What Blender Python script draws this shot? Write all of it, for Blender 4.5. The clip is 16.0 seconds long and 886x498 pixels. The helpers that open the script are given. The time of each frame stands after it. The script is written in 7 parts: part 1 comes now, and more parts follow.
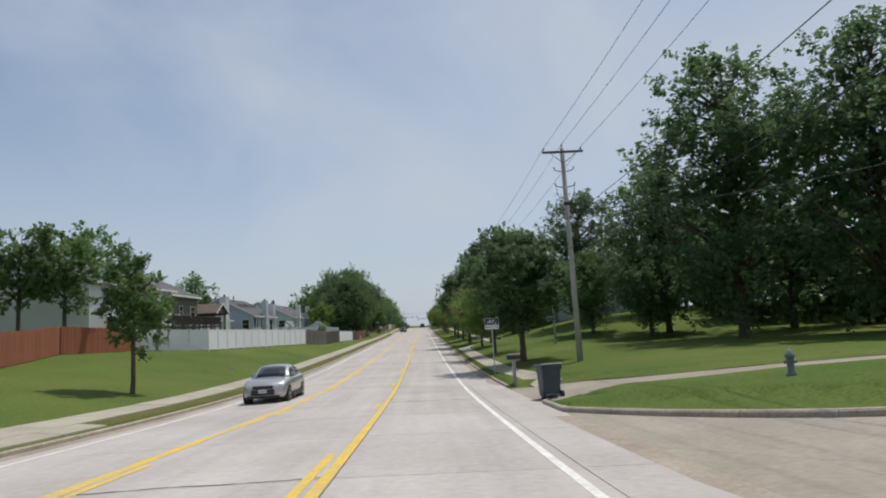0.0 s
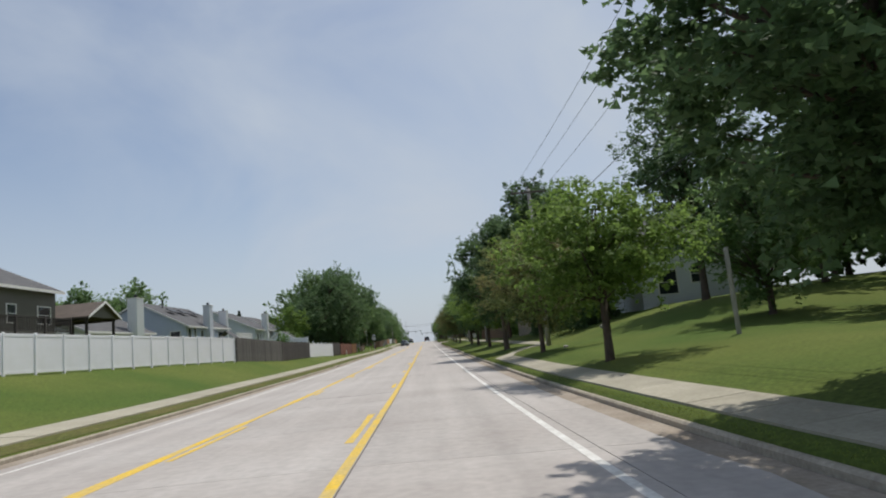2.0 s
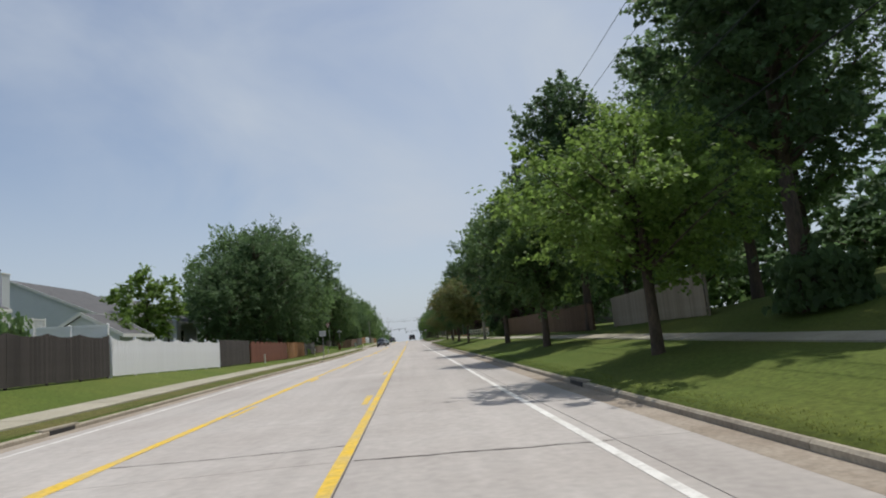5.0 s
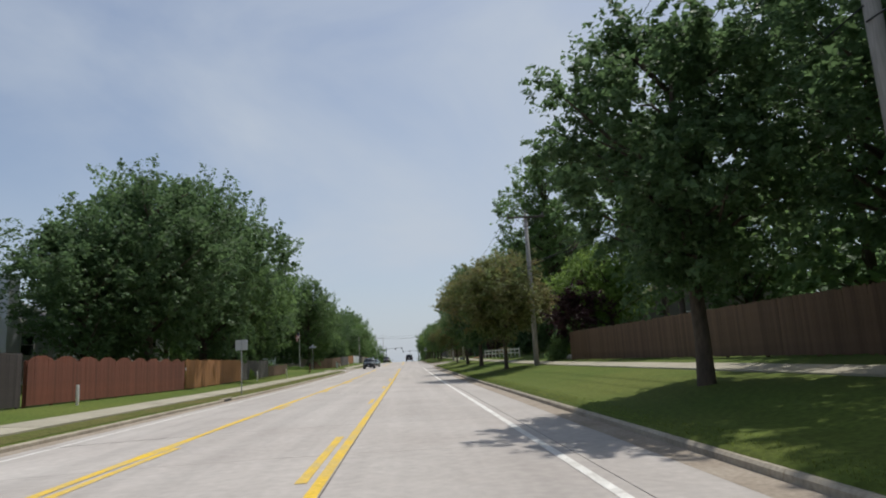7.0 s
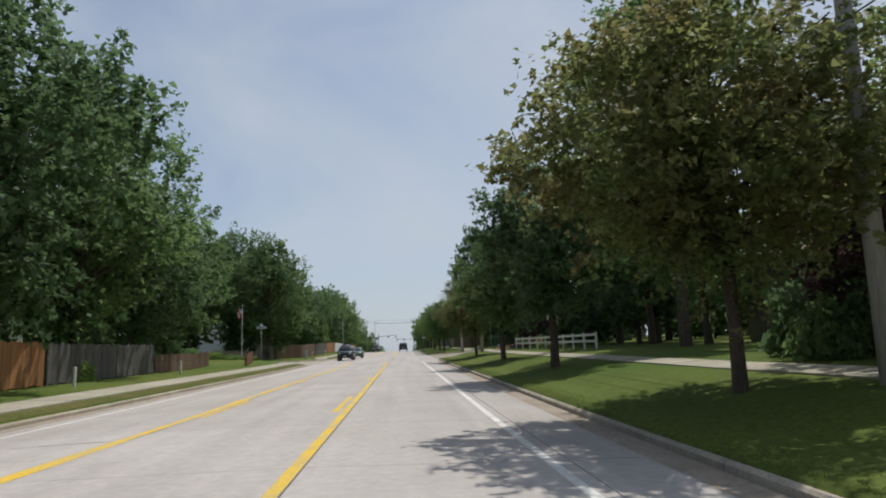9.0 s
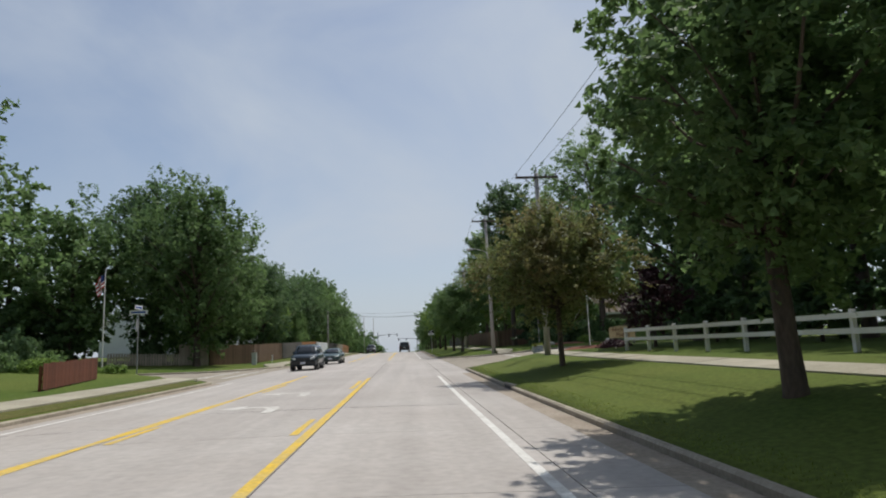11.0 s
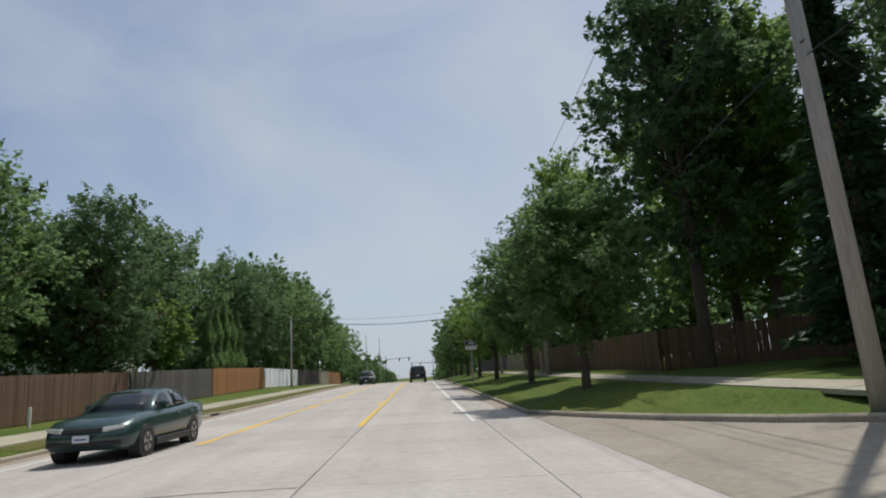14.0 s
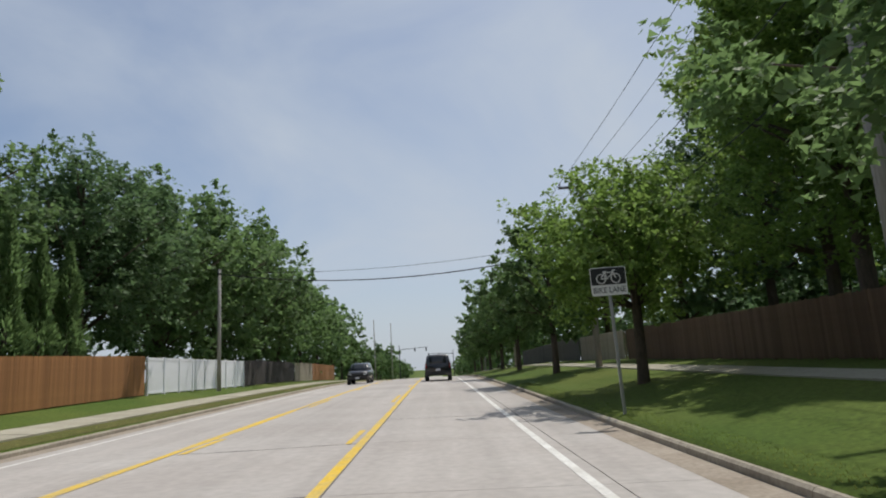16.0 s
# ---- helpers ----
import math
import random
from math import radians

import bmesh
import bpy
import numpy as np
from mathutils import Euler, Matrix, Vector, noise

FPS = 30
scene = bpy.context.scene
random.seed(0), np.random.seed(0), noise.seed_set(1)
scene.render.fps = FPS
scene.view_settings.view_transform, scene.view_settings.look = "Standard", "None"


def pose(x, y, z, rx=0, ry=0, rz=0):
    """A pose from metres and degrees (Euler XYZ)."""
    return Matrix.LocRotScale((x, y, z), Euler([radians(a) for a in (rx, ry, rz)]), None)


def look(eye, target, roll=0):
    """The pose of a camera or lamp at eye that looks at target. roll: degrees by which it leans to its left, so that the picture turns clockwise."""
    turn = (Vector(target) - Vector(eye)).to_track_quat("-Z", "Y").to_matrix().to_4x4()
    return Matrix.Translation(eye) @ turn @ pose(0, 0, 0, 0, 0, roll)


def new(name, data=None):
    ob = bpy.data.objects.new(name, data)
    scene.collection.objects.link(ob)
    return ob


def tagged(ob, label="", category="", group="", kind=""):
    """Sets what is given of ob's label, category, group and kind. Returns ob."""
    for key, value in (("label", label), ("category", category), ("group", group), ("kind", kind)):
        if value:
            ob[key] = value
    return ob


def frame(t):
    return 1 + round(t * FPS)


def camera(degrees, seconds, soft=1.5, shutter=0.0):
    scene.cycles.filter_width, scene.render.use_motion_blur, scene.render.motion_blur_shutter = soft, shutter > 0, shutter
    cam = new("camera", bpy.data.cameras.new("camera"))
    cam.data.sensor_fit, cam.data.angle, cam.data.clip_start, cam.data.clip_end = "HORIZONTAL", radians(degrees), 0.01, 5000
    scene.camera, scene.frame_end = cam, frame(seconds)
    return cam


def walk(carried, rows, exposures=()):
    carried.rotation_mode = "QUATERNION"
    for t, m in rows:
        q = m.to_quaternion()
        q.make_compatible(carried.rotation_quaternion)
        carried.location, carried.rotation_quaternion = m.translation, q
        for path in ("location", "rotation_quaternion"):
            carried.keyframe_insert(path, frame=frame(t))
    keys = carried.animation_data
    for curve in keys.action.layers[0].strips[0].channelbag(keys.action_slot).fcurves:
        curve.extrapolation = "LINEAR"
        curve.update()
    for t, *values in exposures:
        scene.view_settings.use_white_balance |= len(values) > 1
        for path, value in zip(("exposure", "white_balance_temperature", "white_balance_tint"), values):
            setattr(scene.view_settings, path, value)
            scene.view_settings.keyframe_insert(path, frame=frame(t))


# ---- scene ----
cam = camera(70.16, 16.0, soft=2.0, shutter=0.0)
# seconds, place in metres, then the turn about x, y and z in degrees
ROWS = [
    (0.0, 0.000, -0.000, 0.754, 96.692, 3.205, -1.895),
    (0.5, -0.038, 8.034, 0.251, 97.579, 3.270, -1.074),
    (1.0, -0.074, 16.030, -0.138, 97.928, 3.899, -0.255),
    (1.5, -0.101, 23.954, -0.488, 98.067, 4.613, -0.669),
    (2.0, -0.139, 31.846, -0.779, 98.178, 5.465, -1.490),
    (2.5, -0.184, 39.695, -0.878, 98.957, 5.126, -1.101),
    (3.0, -0.232, 47.504, -0.977, 98.918, 4.873, -0.790),
    (3.5, -0.281, 55.280, -1.010, 98.619, 4.991, -1.478),
    (4.0, -0.326, 63.008, -1.012, 98.719, 5.124, -2.406),
    (4.5, -0.362, 70.662, -1.012, 99.255, 5.177, -2.669),
    (5.0, -0.397, 78.229, -0.994, 98.030, 5.279, -2.900),
    (7.5, -0.187, 115.466, -0.823, 100.136, 3.124, -3.366),
    (8.0, -0.128, 122.832, -0.797, 99.077, 3.046, -3.698),
    (8.5, -0.067, 130.190, -0.771, 98.752, 3.415, -3.790),
    (9.0, -0.005, 137.541, -0.754, 99.009, 2.212, -3.610),
    (11.5, 0.354, 174.004, -0.548, 99.003, 2.651, -3.103),
    (12.0, 0.360, 181.262, -0.496, 99.942, 3.428, -2.977),
    (12.5, 0.365, 188.489, -0.444, 100.360, 3.598, -2.641),
    (13.0, 0.368, 195.697, -0.370, 100.747, 3.095, -2.205),
    (13.5, 0.365, 202.901, -0.289, 101.171, 3.176, -2.105),
    (14.0, 0.352, 210.123, -0.208, 101.278, 3.433, -2.057),
    (14.5, 0.318, 217.335, -0.152, 101.097, 3.687, -1.130),
    (15.0, 0.255, 224.505, -0.096, 100.811, 3.364, -0.600),
    (15.5, 0.183, 231.682, -0.036, 100.794, 3.350, -0.529),
    (16.0, 0.106, 238.872, 0.036, 100.650, 3.430, -0.462),
]
walk(cam, [(row[0], pose(*row[1:])) for row in ROWS])

# ---------------------------------------------------------------- light
SUN_AZ, SUN_EL = 37.0, 65.0          # azimuth from straight ahead towards the right, height over the horizon
scene.view_settings.exposure = 0.0
sun_dir = Vector((math.sin(radians(SUN_AZ)) * math.cos(radians(SUN_EL)),
                  math.cos(radians(SUN_AZ)) * math.cos(radians(SUN_EL)), math.sin(radians(SUN_EL))))
lamp = bpy.data.lights.new("sun", "SUN")
lamp.energy, lamp.angle, lamp.color = 3.3, radians(0.8), (1.0, 0.955, 0.88)
sun = new("sun", lamp)
sun.matrix_world = look((0, 0, 60), Vector((0, 0, 60)) - sun_dir)

world = bpy.data.worlds.new("sky")
scene.world = world
world.use_nodes = True
wn, wl = world.node_tree.nodes, world.node_tree.links
wn.clear()
w_out = wn.new("ShaderNodeOutputWorld")
w_bg = wn.new("ShaderNodeBackground")
w_sky = wn.new("ShaderNodeTexSky")
w_sky.sky_type = "NISHITA"
w_sky.sun_disc = False
w_sky.sun_elevation, w_sky.sun_rotation = radians(SUN_EL), radians(SUN_AZ)
w_sky.altitude, w_sky.air_density, w_sky.dust_density, w_sky.ozone_density = 150, 1.0, 1.6, 2.2
# thin high cloud: stretched veils of white over the blue
w_co = wn.new("ShaderNodeTexCoord")
w_map = wn.new("ShaderNodeMapping")
w_map.inputs["Scale"].default_value = (1.0, 0.8, 1.5)
w_map.inputs["Rotation"].default_value = (0.1, 0.5, 0.3)
w_noise = wn.new("ShaderNodeTexNoise")
w_noise.inputs["Scale"].default_value, w_noise.inputs["Detail"].default_value = 2.2, 6.0
w_noise.inputs["Roughness"].default_value, w_noise.inputs["Distortion"].default_value = 0.52, 0.5
w_ramp = wn.new("ShaderNodeValToRGB")
w_ramp.color_ramp.elements[0].position, w_ramp.color_ramp.elements[0].color = 0.30, (0.16, 0.16, 0.16, 1)
w_ramp.color_ramp.elements[1].position, w_ramp.color_ramp.elements[1].color = 0.72, (0.94, 0.94, 0.94, 1)
w_mix = wn.new("ShaderNodeMixRGB")
w_mix.inputs["Color2"].default_value = (4.85, 5.42, 6.2, 1)
# the haze lies thicker towards the horizon
w_sep = wn.new("ShaderNodeSeparateXYZ")
w_hz = wn.new("ShaderNodeMapRange")
w_hz.inputs["From Min"].default_value, w_hz.inputs["From Max"].default_value = 0.0, 0.42
w_hz.inputs["To Min"].default_value, w_hz.inputs["To Max"].default_value = 0.85, 0.0
w_max = wn.new("ShaderNodeMath")
w_max.operation = "MAXIMUM"
wl.new(w_co.outputs["Generated"], w_map.inputs["Vector"])
wl.new(w_map.outputs["Vector"], w_noise.inputs["Vector"])
# the veil thickens towards the sun's side
w_side = wn.new("ShaderNodeMath")
w_side.operation = "MULTIPLY_ADD"
w_side.inputs[1].default_value = 0.26
wl.new(w_sep.outputs["X"], w_side.inputs[0])
wl.new(w_noise.outputs["Fac"], w_side.inputs[2])
wl.new(w_side.outputs["Value"], w_ramp.inputs["Fac"])
wl.new(w_co.outputs["Generated"], w_sep.inputs["Vector"])
wl.new(w_sep.outputs["Z"], w_hz.inputs["Value"])
wl.new(w_ramp.outputs["Color"], w_max.inputs[0])
wl.new(w_hz.outputs["Result"], w_max.inputs[1])
wl.new(w_max.outputs["Value"], w_mix.inputs["Fac"])
wl.new(w_sky.outputs["Color"], w_mix.inputs["Color1"])
wl.new(w_mix.outputs["Color"], w_bg.inputs["Color"])
wl.new(w_bg.outputs["Background"], w_out.inputs["Surface"])
w_bg.inputs["Strength"].default_value = 0.105


# ---------------------------------------------------------------- materials
def material(name, base, rough=0.8, metal=0.0, second=None, scale=3.0, amount=0.5, fine=0.0, fine_scale=40.0,
             bump=0.0, bump_scale=60.0, island=0.0, per_object=0.0, spec=0.4, leaf=0.0, coat=0.0, stretch=None):
    """A surface of two colours mixed by large noise, with fine grain, relief and a change from piece to piece."""
    m = bpy.data.materials.new(name)
    m.use_nodes = True
    n, l = m.node_tree.nodes, m.node_tree.links
    b = n["Principled BSDF"]
    b.inputs["Roughness"].default_value, b.inputs["Metallic"].default_value = rough, metal
    b.inputs["Specular IOR Level"].default_value = spec
    b.inputs["Coat Weight"].default_value = coat
    co = n.new("ShaderNodeTexCoord")
    vec = co.outputs["Object"]
    if stretch:
        mp = n.new("ShaderNodeMapping")
        mp.inputs["Scale"].default_value = stretch
        l.new(vec, mp.inputs["Vector"])
        vec = mp.outputs["Vector"]
    colour = None
    rgb = n.new("ShaderNodeRGB")
    rgb.outputs[0].default_value = (*base, 1)
    colour = rgb.outputs[0]
    if second:
        tex = n.new("ShaderNodeTexNoise")
        tex.inputs["Scale"].default_value, tex.inputs["Detail"].default_value = scale, 5.0
        tex.inputs["Roughness"].default_value = 0.6
        l.new(vec, tex.inputs["Vector"])
        ramp = n.new("ShaderNodeMapRange")
        ramp.inputs["From Min"].default_value, ramp.inputs["From Max"].default_value = 0.35, 0.68
        ramp.inputs["To Max"].default_value = amount
        l.new(tex.outputs["Fac"], ramp.inputs["Value"])
        mix = n.new("ShaderNodeMixRGB")
        mix.inputs["Color2"].default_value = (*second, 1)
        l.new(ramp.outputs["Result"], mix.inputs["Fac"])
        l.new(colour, mix.inputs["Color1"])
        colour = mix.outputs["Color"]
    value = None
    if fine:
        tex = n.new("ShaderNodeTexNoise")
        tex.inputs["Scale"].default_value, tex.inputs["Detail"].default_value = fine_scale, 3.0
        l.new(vec, tex.inputs["Vector"])
        rng = n.new("ShaderNodeMapRange")
        rng.inputs["From Min"].default_value, rng.inputs["From Max"].default_value = 0.25, 0.75
        rng.inputs["To Min"].default_value, rng.inputs["To Max"].default_value = 1 - fine, 1 + fine
        l.new(tex.outputs["Fac"], rng.inputs["Value"])
        value = rng.outputs["Result"]
    for share, kind in ((island, "ShaderNodeNewGeometry"), (per_object, "ShaderNodeObjectInfo")):
        if share:
            info = n.new(kind)
            rng = n.new("ShaderNodeMapRange")
            rng.inputs["To Min"].default_value, rng.inputs["To Max"].default_value = 1 - share, 1 + share
            l.new(info.outputs["Random Per Island" if kind == "ShaderNodeNewGeometry" else "Random"], rng.inputs["Value"])
            if value is None:
                value = rng.outputs["Result"]
            else:
                mul = n.new("ShaderNodeMath")
                mul.operation = "MULTIPLY"
                l.new(value, mul.inputs[0])
                l.new(rng.outputs["Result"], mul.inputs[1])
                value = mul.outputs[0]
    if value is not None:
        hsv = n.new("ShaderNodeHueSaturation")
        l.new(value, hsv.inputs["Value"])
        l.new(colour, hsv.inputs["Color"])
        colour = hsv.outputs["Color"]
    l.new(colour, b.inputs["Base Color"])
    if bump:
        tex = n.new("ShaderNodeTexNoise")
        tex.inputs["Scale"].default_value, tex.inputs["Detail"].default_value = bump_scale, 4.0
        l.new(vec, tex.inputs["Vector"])
        bn = n.new("ShaderNodeBump")
        bn.inputs["Strength"].default_value, bn.inputs["Distance"].default_value = bump, 0.02
        l.new(tex.outputs["Fac"], bn.inputs["Height"])
        l.new(bn.outputs["Normal"], b.inputs["Normal"])
    if leaf:
        tr = n.new("ShaderNodeBsdfTranslucent")
        bright = n.new("ShaderNodeHueSaturation")
        bright.inputs["Value"].default_value, bright.inputs["Saturation"].default_value = 1.9, 1.0
        bright.inputs["Hue"].default_value = 0.492
        l.new(colour, bright.inputs["Color"])
        l.new(bright.outputs["Color"], tr.inputs["Color"])
        mixs = n.new("ShaderNodeMixShader")
        mixs.inputs["Fac"].default_value = leaf
        l.new(b.outputs["BSDF"], mixs.inputs[1])
        l.new(tr.outputs["BSDF"], mixs.inputs[2])
        l.new(mixs.outputs["Shader"], n["Material Output"].inputs["Surface"])
    return m


M = {}
M["concrete"] = material("road_concrete", (0.455, 0.425, 0.400), 0.9, second=(0.385, 0.350, 0.325), scale=0.35, amount=0.8,
                         fine=0.10, fine_scale=7, bump=0.2, bump_scale=90, per_object=0.035, spec=0.25)
# traffic has left long streaks on the slabs
cn, cl = M["concrete"].node_tree.nodes, M["concrete"].node_tree.links
c_co, c_map, c_tex, c_rng, c_mul = (cn.new("ShaderNode" + k) for k in ("TexCoord", "Mapping", "TexNoise", "MapRange", "MixRGB"))
c_map.inputs["Scale"].default_value = (1.15, 0.035, 1.0)
c_tex.inputs["Scale"].default_value, c_tex.inputs["Detail"].default_value = 1.6, 5.0
c_rng.inputs["From Min"].default_value, c_rng.inputs["From Max"].default_value = 0.32, 0.68
c_rng.inputs["To Min"].default_value, c_rng.inputs["To Max"].default_value = 0.90, 1.04
c_mul.blend_type = "MULTIPLY"
c_mul.inputs["Fac"].default_value = 1.0
c_from = cn["Principled BSDF"].inputs["Base Color"].links[0].from_socket
cl.new(c_co.outputs["Object"], c_map.inputs["Vector"])
cl.new(c_map.outputs["Vector"], c_tex.inputs["Vector"])
cl.new(c_tex.outputs["Fac"], c_rng.inputs["Value"])
cl.new(c_from, c_mul.inputs["Color1"])
cl.new(c_rng.outputs["Result"], c_mul.inputs["Color2"])
cl.new(c_mul.outputs["Color"], cn["Principled BSDF"].inputs["Base Color"])
M["street"] = material("side_street_concrete", (0.335, 0.30, 0.25), 0.92, second=(0.26, 0.228, 0.185), scale=0.4, amount=0.8, fine=0.12, fine_scale=8, bump=0.2, bump_scale=80, per_object=0.05, spec=0.2)
M["gutter"] = material("stained_gutter", (0.36, 0.31, 0.255), 0.92, second=(0.25, 0.205, 0.16), scale=0.9, amount=0.85, fine=0.2, fine_scale=14, spec=0.2)
M["joint"] = material("silted_joint", (0.17, 0.15, 0.135), 0.95, second=(0.07, 0.064, 0.06), scale=0.25, amount=0.9, fine=0.3)
M["tar"] = material("crack_tar", (0.06, 0.055, 0.052), 0.9, fine=0.3)
M["walk"] = material("sidewalk_concrete", (0.40, 0.37, 0.295), 0.92, second=(0.30, 0.28, 0.215), scale=1.1, amount=0.7,
                     fine=0.14, fine_scale=14, bump=0.2, per_object=0.09, spec=0.2)
M["kerb"] = material("kerb_concrete", (0.42, 0.375, 0.30), 0.92, second=(0.25, 0.215, 0.175), scale=1.2, amount=0.7,
                     fine=0.2, fine_scale=16, bump=0.3, per_object=0.10, spec=0.2)
M["yellow"] = material("yellow_paint", (0.72, 0.47, 0.035), 0.75, second=(0.48, 0.39, 0.20), scale=1.3, amount=0.8,
                       fine=0.2, fine_scale=18, spec=0.3)
M["worn_line"] = material("worn_white_road_paint", (0.66, 0.645, 0.61), 0.8, second=(0.44, 0.415, 0.375), scale=1.6, amount=0.95, fine=0.2, fine_scale=18, spec=0.25)
M["white_line"] = material("white_road_paint", (0.76, 0.75, 0.72), 0.75, second=(0.50, 0.48, 0.44), scale=2.6, amount=0.75,
                           fine=0.15, fine_scale=18, spec=0.3)
M["grass"] = material("mown_grass", (0.066, 0.108, 0.019), 0.95, second=(0.128, 0.146, 0.034), scale=0.11, amount=0.8,
                      fine=0.36, fine_scale=11, bump=0.45, bump_scale=30, spec=0.15)
M["dry_grass"] = material("dry_verge_grass", (0.085, 0.100, 0.026), 0.95, second=(0.150, 0.125, 0.050), scale=0.5, amount=0.75, fine=0.35, fine_scale=9, bump=0.8, bump_scale=26, spec=0.12)
M["blade"] = material("grass_blades", (0.105, 0.165, 0.032), 0.85, second=(0.19, 0.19, 0.06), scale=0.16, amount=0.75,
                      island=0.3, spec=0.2, leaf=0.5)
M["bark"] = material("bark", (0.115, 0.088, 0.066), 0.95, second=(0.06, 0.048, 0.038), scale=6, amount=0.8, fine=0.3,
                     fine_scale=22, bump=0.8, bump_scale=26, stretch=(1, 1, 0.25))
M["leaf_dark"] = material("leaves_dark_green", (0.082, 0.138, 0.060), 0.6, island=0.28, per_object=0.08, leaf=0.40, spec=0.25)
M["leaf_mid"] = material("leaves_green", (0.108, 0.176, 0.066), 0.6, island=0.28, per_object=0.10, leaf=0.44, spec=0.25)
M["leaf_bright"] = material("leaves_light_green", (0.130, 0.205, 0.050), 0.55, island=0.26, per_object=0.08, leaf=0.48, spec=0.22)
M["leaf_red"] = material("leaves_bronze_green", (0.118, 0.168, 0.058), 0.6, second=(0.200, 0.118, 0.058), scale=0.6, amount=0.58,
                         island=0.36, leaf=0.44, spec=0.3)
M["leaf_plum"] = material("leaves_purple", (0.06, 0.024, 0.03), 0.5, island=0.4, leaf=0.25, spec=0.4)
M["needle"] = material("needles", (0.030, 0.062, 0.024), 0.6, island=0.35, leaf=0.15, spec=0.35)
M["pole_wood"] = material("weathered_pole_wood", (0.37, 0.35, 0.33), 0.9, second=(0.25, 0.235, 0.22), scale=4, amount=0.7,
                          fine=0.2, fine_scale=30, bump=0.4, bump_scale=40, stretch=(1, 1, 0.08))
M["arm_wood"] = material("dark_crossarm_wood", (0.10, 0.085, 0.075), 0.9, fine=0.2, fine_scale=25)
M["steel"] = material("galvanised_steel", (0.42, 0.43, 0.44), 0.5, 0.7, fine=0.12, fine_scale=30, second=(0.30, 0.30, 0.30), scale=3)
M["dark_steel"] = material("dark_metal", (0.05, 0.05, 0.055), 0.5, 0.6, fine=0.1)
M["cable"] = material("cable_black", (0.02, 0.02, 0.022), 0.6)
M["porcelain"] = material("insulator_porcelain", (0.12, 0.11, 0.11), 0.3, fine=0.1)
M["vinyl"] = material("white_vinyl", (0.84, 0.845, 0.89), 0.45, second=(0.70, 0.71, 0.71), scale=1.2, amount=0.4, spec=0.4, per_object=0.02)
M["wood_grey"] = material("weathered_grey_wood", (0.130, 0.120, 0.112), 0.92, second=(0.07, 0.064, 0.062), scale=2.5, amount=0.8,
                          fine=0.25, fine_scale=20, bump=0.4, bump_scale=30, per_object=0.28, stretch=(3, 3, 0.3))
M["wood_dark"] = material("dark_stained_wood", (0.062, 0.053, 0.050), 0.9, second=(0.04, 0.034, 0.033), scale=2.5, amount=0.8,
                          fine=0.25, fine_scale=20, bump=0.4, bump_scale=30, per_object=0.25, stretch=(3, 3, 0.3))
M["wood_red"] = material("red_stained_wood", (0.185, 0.062, 0.036), 0.88, second=(0.11, 0.045, 0.032), scale=2.5, amount=0.8,
                         fine=0.25, fine_scale=20, bump=0.4, bump_scale=30, per_object=0.22, stretch=(3, 3, 0.3))
M["wood_orange"] = material("orange_cedar_wood", (0.32, 0.150, 0.055), 0.85, second=(0.235, 0.105, 0.042), scale=2.5, amount=0.7,
                            fine=0.2, fine_scale=20, bump=0.3, bump_scale=30, per_object=0.20, stretch=(3, 3, 0.3))
M["wood_rust"] = material("rust_stained_wood", (0.27, 0.088, 0.042), 0.86, second=(0.19, 0.07, 0.038), scale=2.5, amount=0.7, fine=0.2, fine_scale=20, bump=0.3, bump_scale=30, per_object=0.15, stretch=(3, 3, 0.3))
M["wood_brown"] = material("brown_stained_wood", (0.155, 0.095, 0.06), 0.88, second=(0.10, 0.065, 0.045), scale=2.5, amount=0.7,
                           fine=0.25, fine_scale=20, bump=0.4, bump_scale=30, per_object=0.2, stretch=(3, 3, 0.3))
M["wood_pale"] = material("pale_bare_wood", (0.36, 0.31, 0.24), 0.9, second=(0.25, 0.21, 0.17), scale=2.5, amount=0.7,
                          fine=0.2, fine_scale=20, bump=0.3, bump_scale=30, per_object=0.15, stretch=(3, 3, 0.3))
M["white_paint"] = material("white_paint", (0.78, 0.77, 0.74), 0.6, second=(0.62, 0.60, 0.56), scale=3, amount=0.5)
M["black_plastic"] = material("black_plastic", (0.03, 0.031, 0.033), 0.55, fine=0.1)


# ---------------------------------------------------------------- building helpers
def mesh_of(name, verts, faces, mat, smooth=False):
    me = bpy.data.meshes.new(name)
    me.from_pydata([tuple(v) for v in verts], [], faces)
    if mat is not None:
        me.materials.append(mat)
    if smooth:
        for p in me.polygons:
            p.use_smooth = True
    me.update()
    return me


def thing(name, at, label, category, group="", kind="", turn=0.0):
    """An Empty that stands for one whole thing, at its base."""
    ob = new(name)
    ob.empty_display_size = 0.2
    ob.matrix_world = pose(*at, 0, 0, turn)
    return tagged(ob, label, category, group, kind)


def under(ob, parent):
    ob.parent = parent
    return ob


def part(name, bm, mat, parent, label="", smooth=False):
    """One bmesh as one mesh object under a thing or part, in its parent's own axes."""
    me = bpy.data.meshes.new(name)
    bmesh.ops.recalc_face_normals(bm, faces=bm.faces)
    bm.to_mesh(me)
    bm.free()
    me.materials.append(mat)
    if smooth:
        for p in me.polygons:
            p.use_smooth = True
    ob = new(name, me)
    if parent is not None:
        ob.parent = parent
    if label:
        tagged(ob, label)
    return ob


def piece(name, me, parent, m):
    ob = new(name, me)
    ob.parent = parent
    ob.matrix_local = m
    return ob


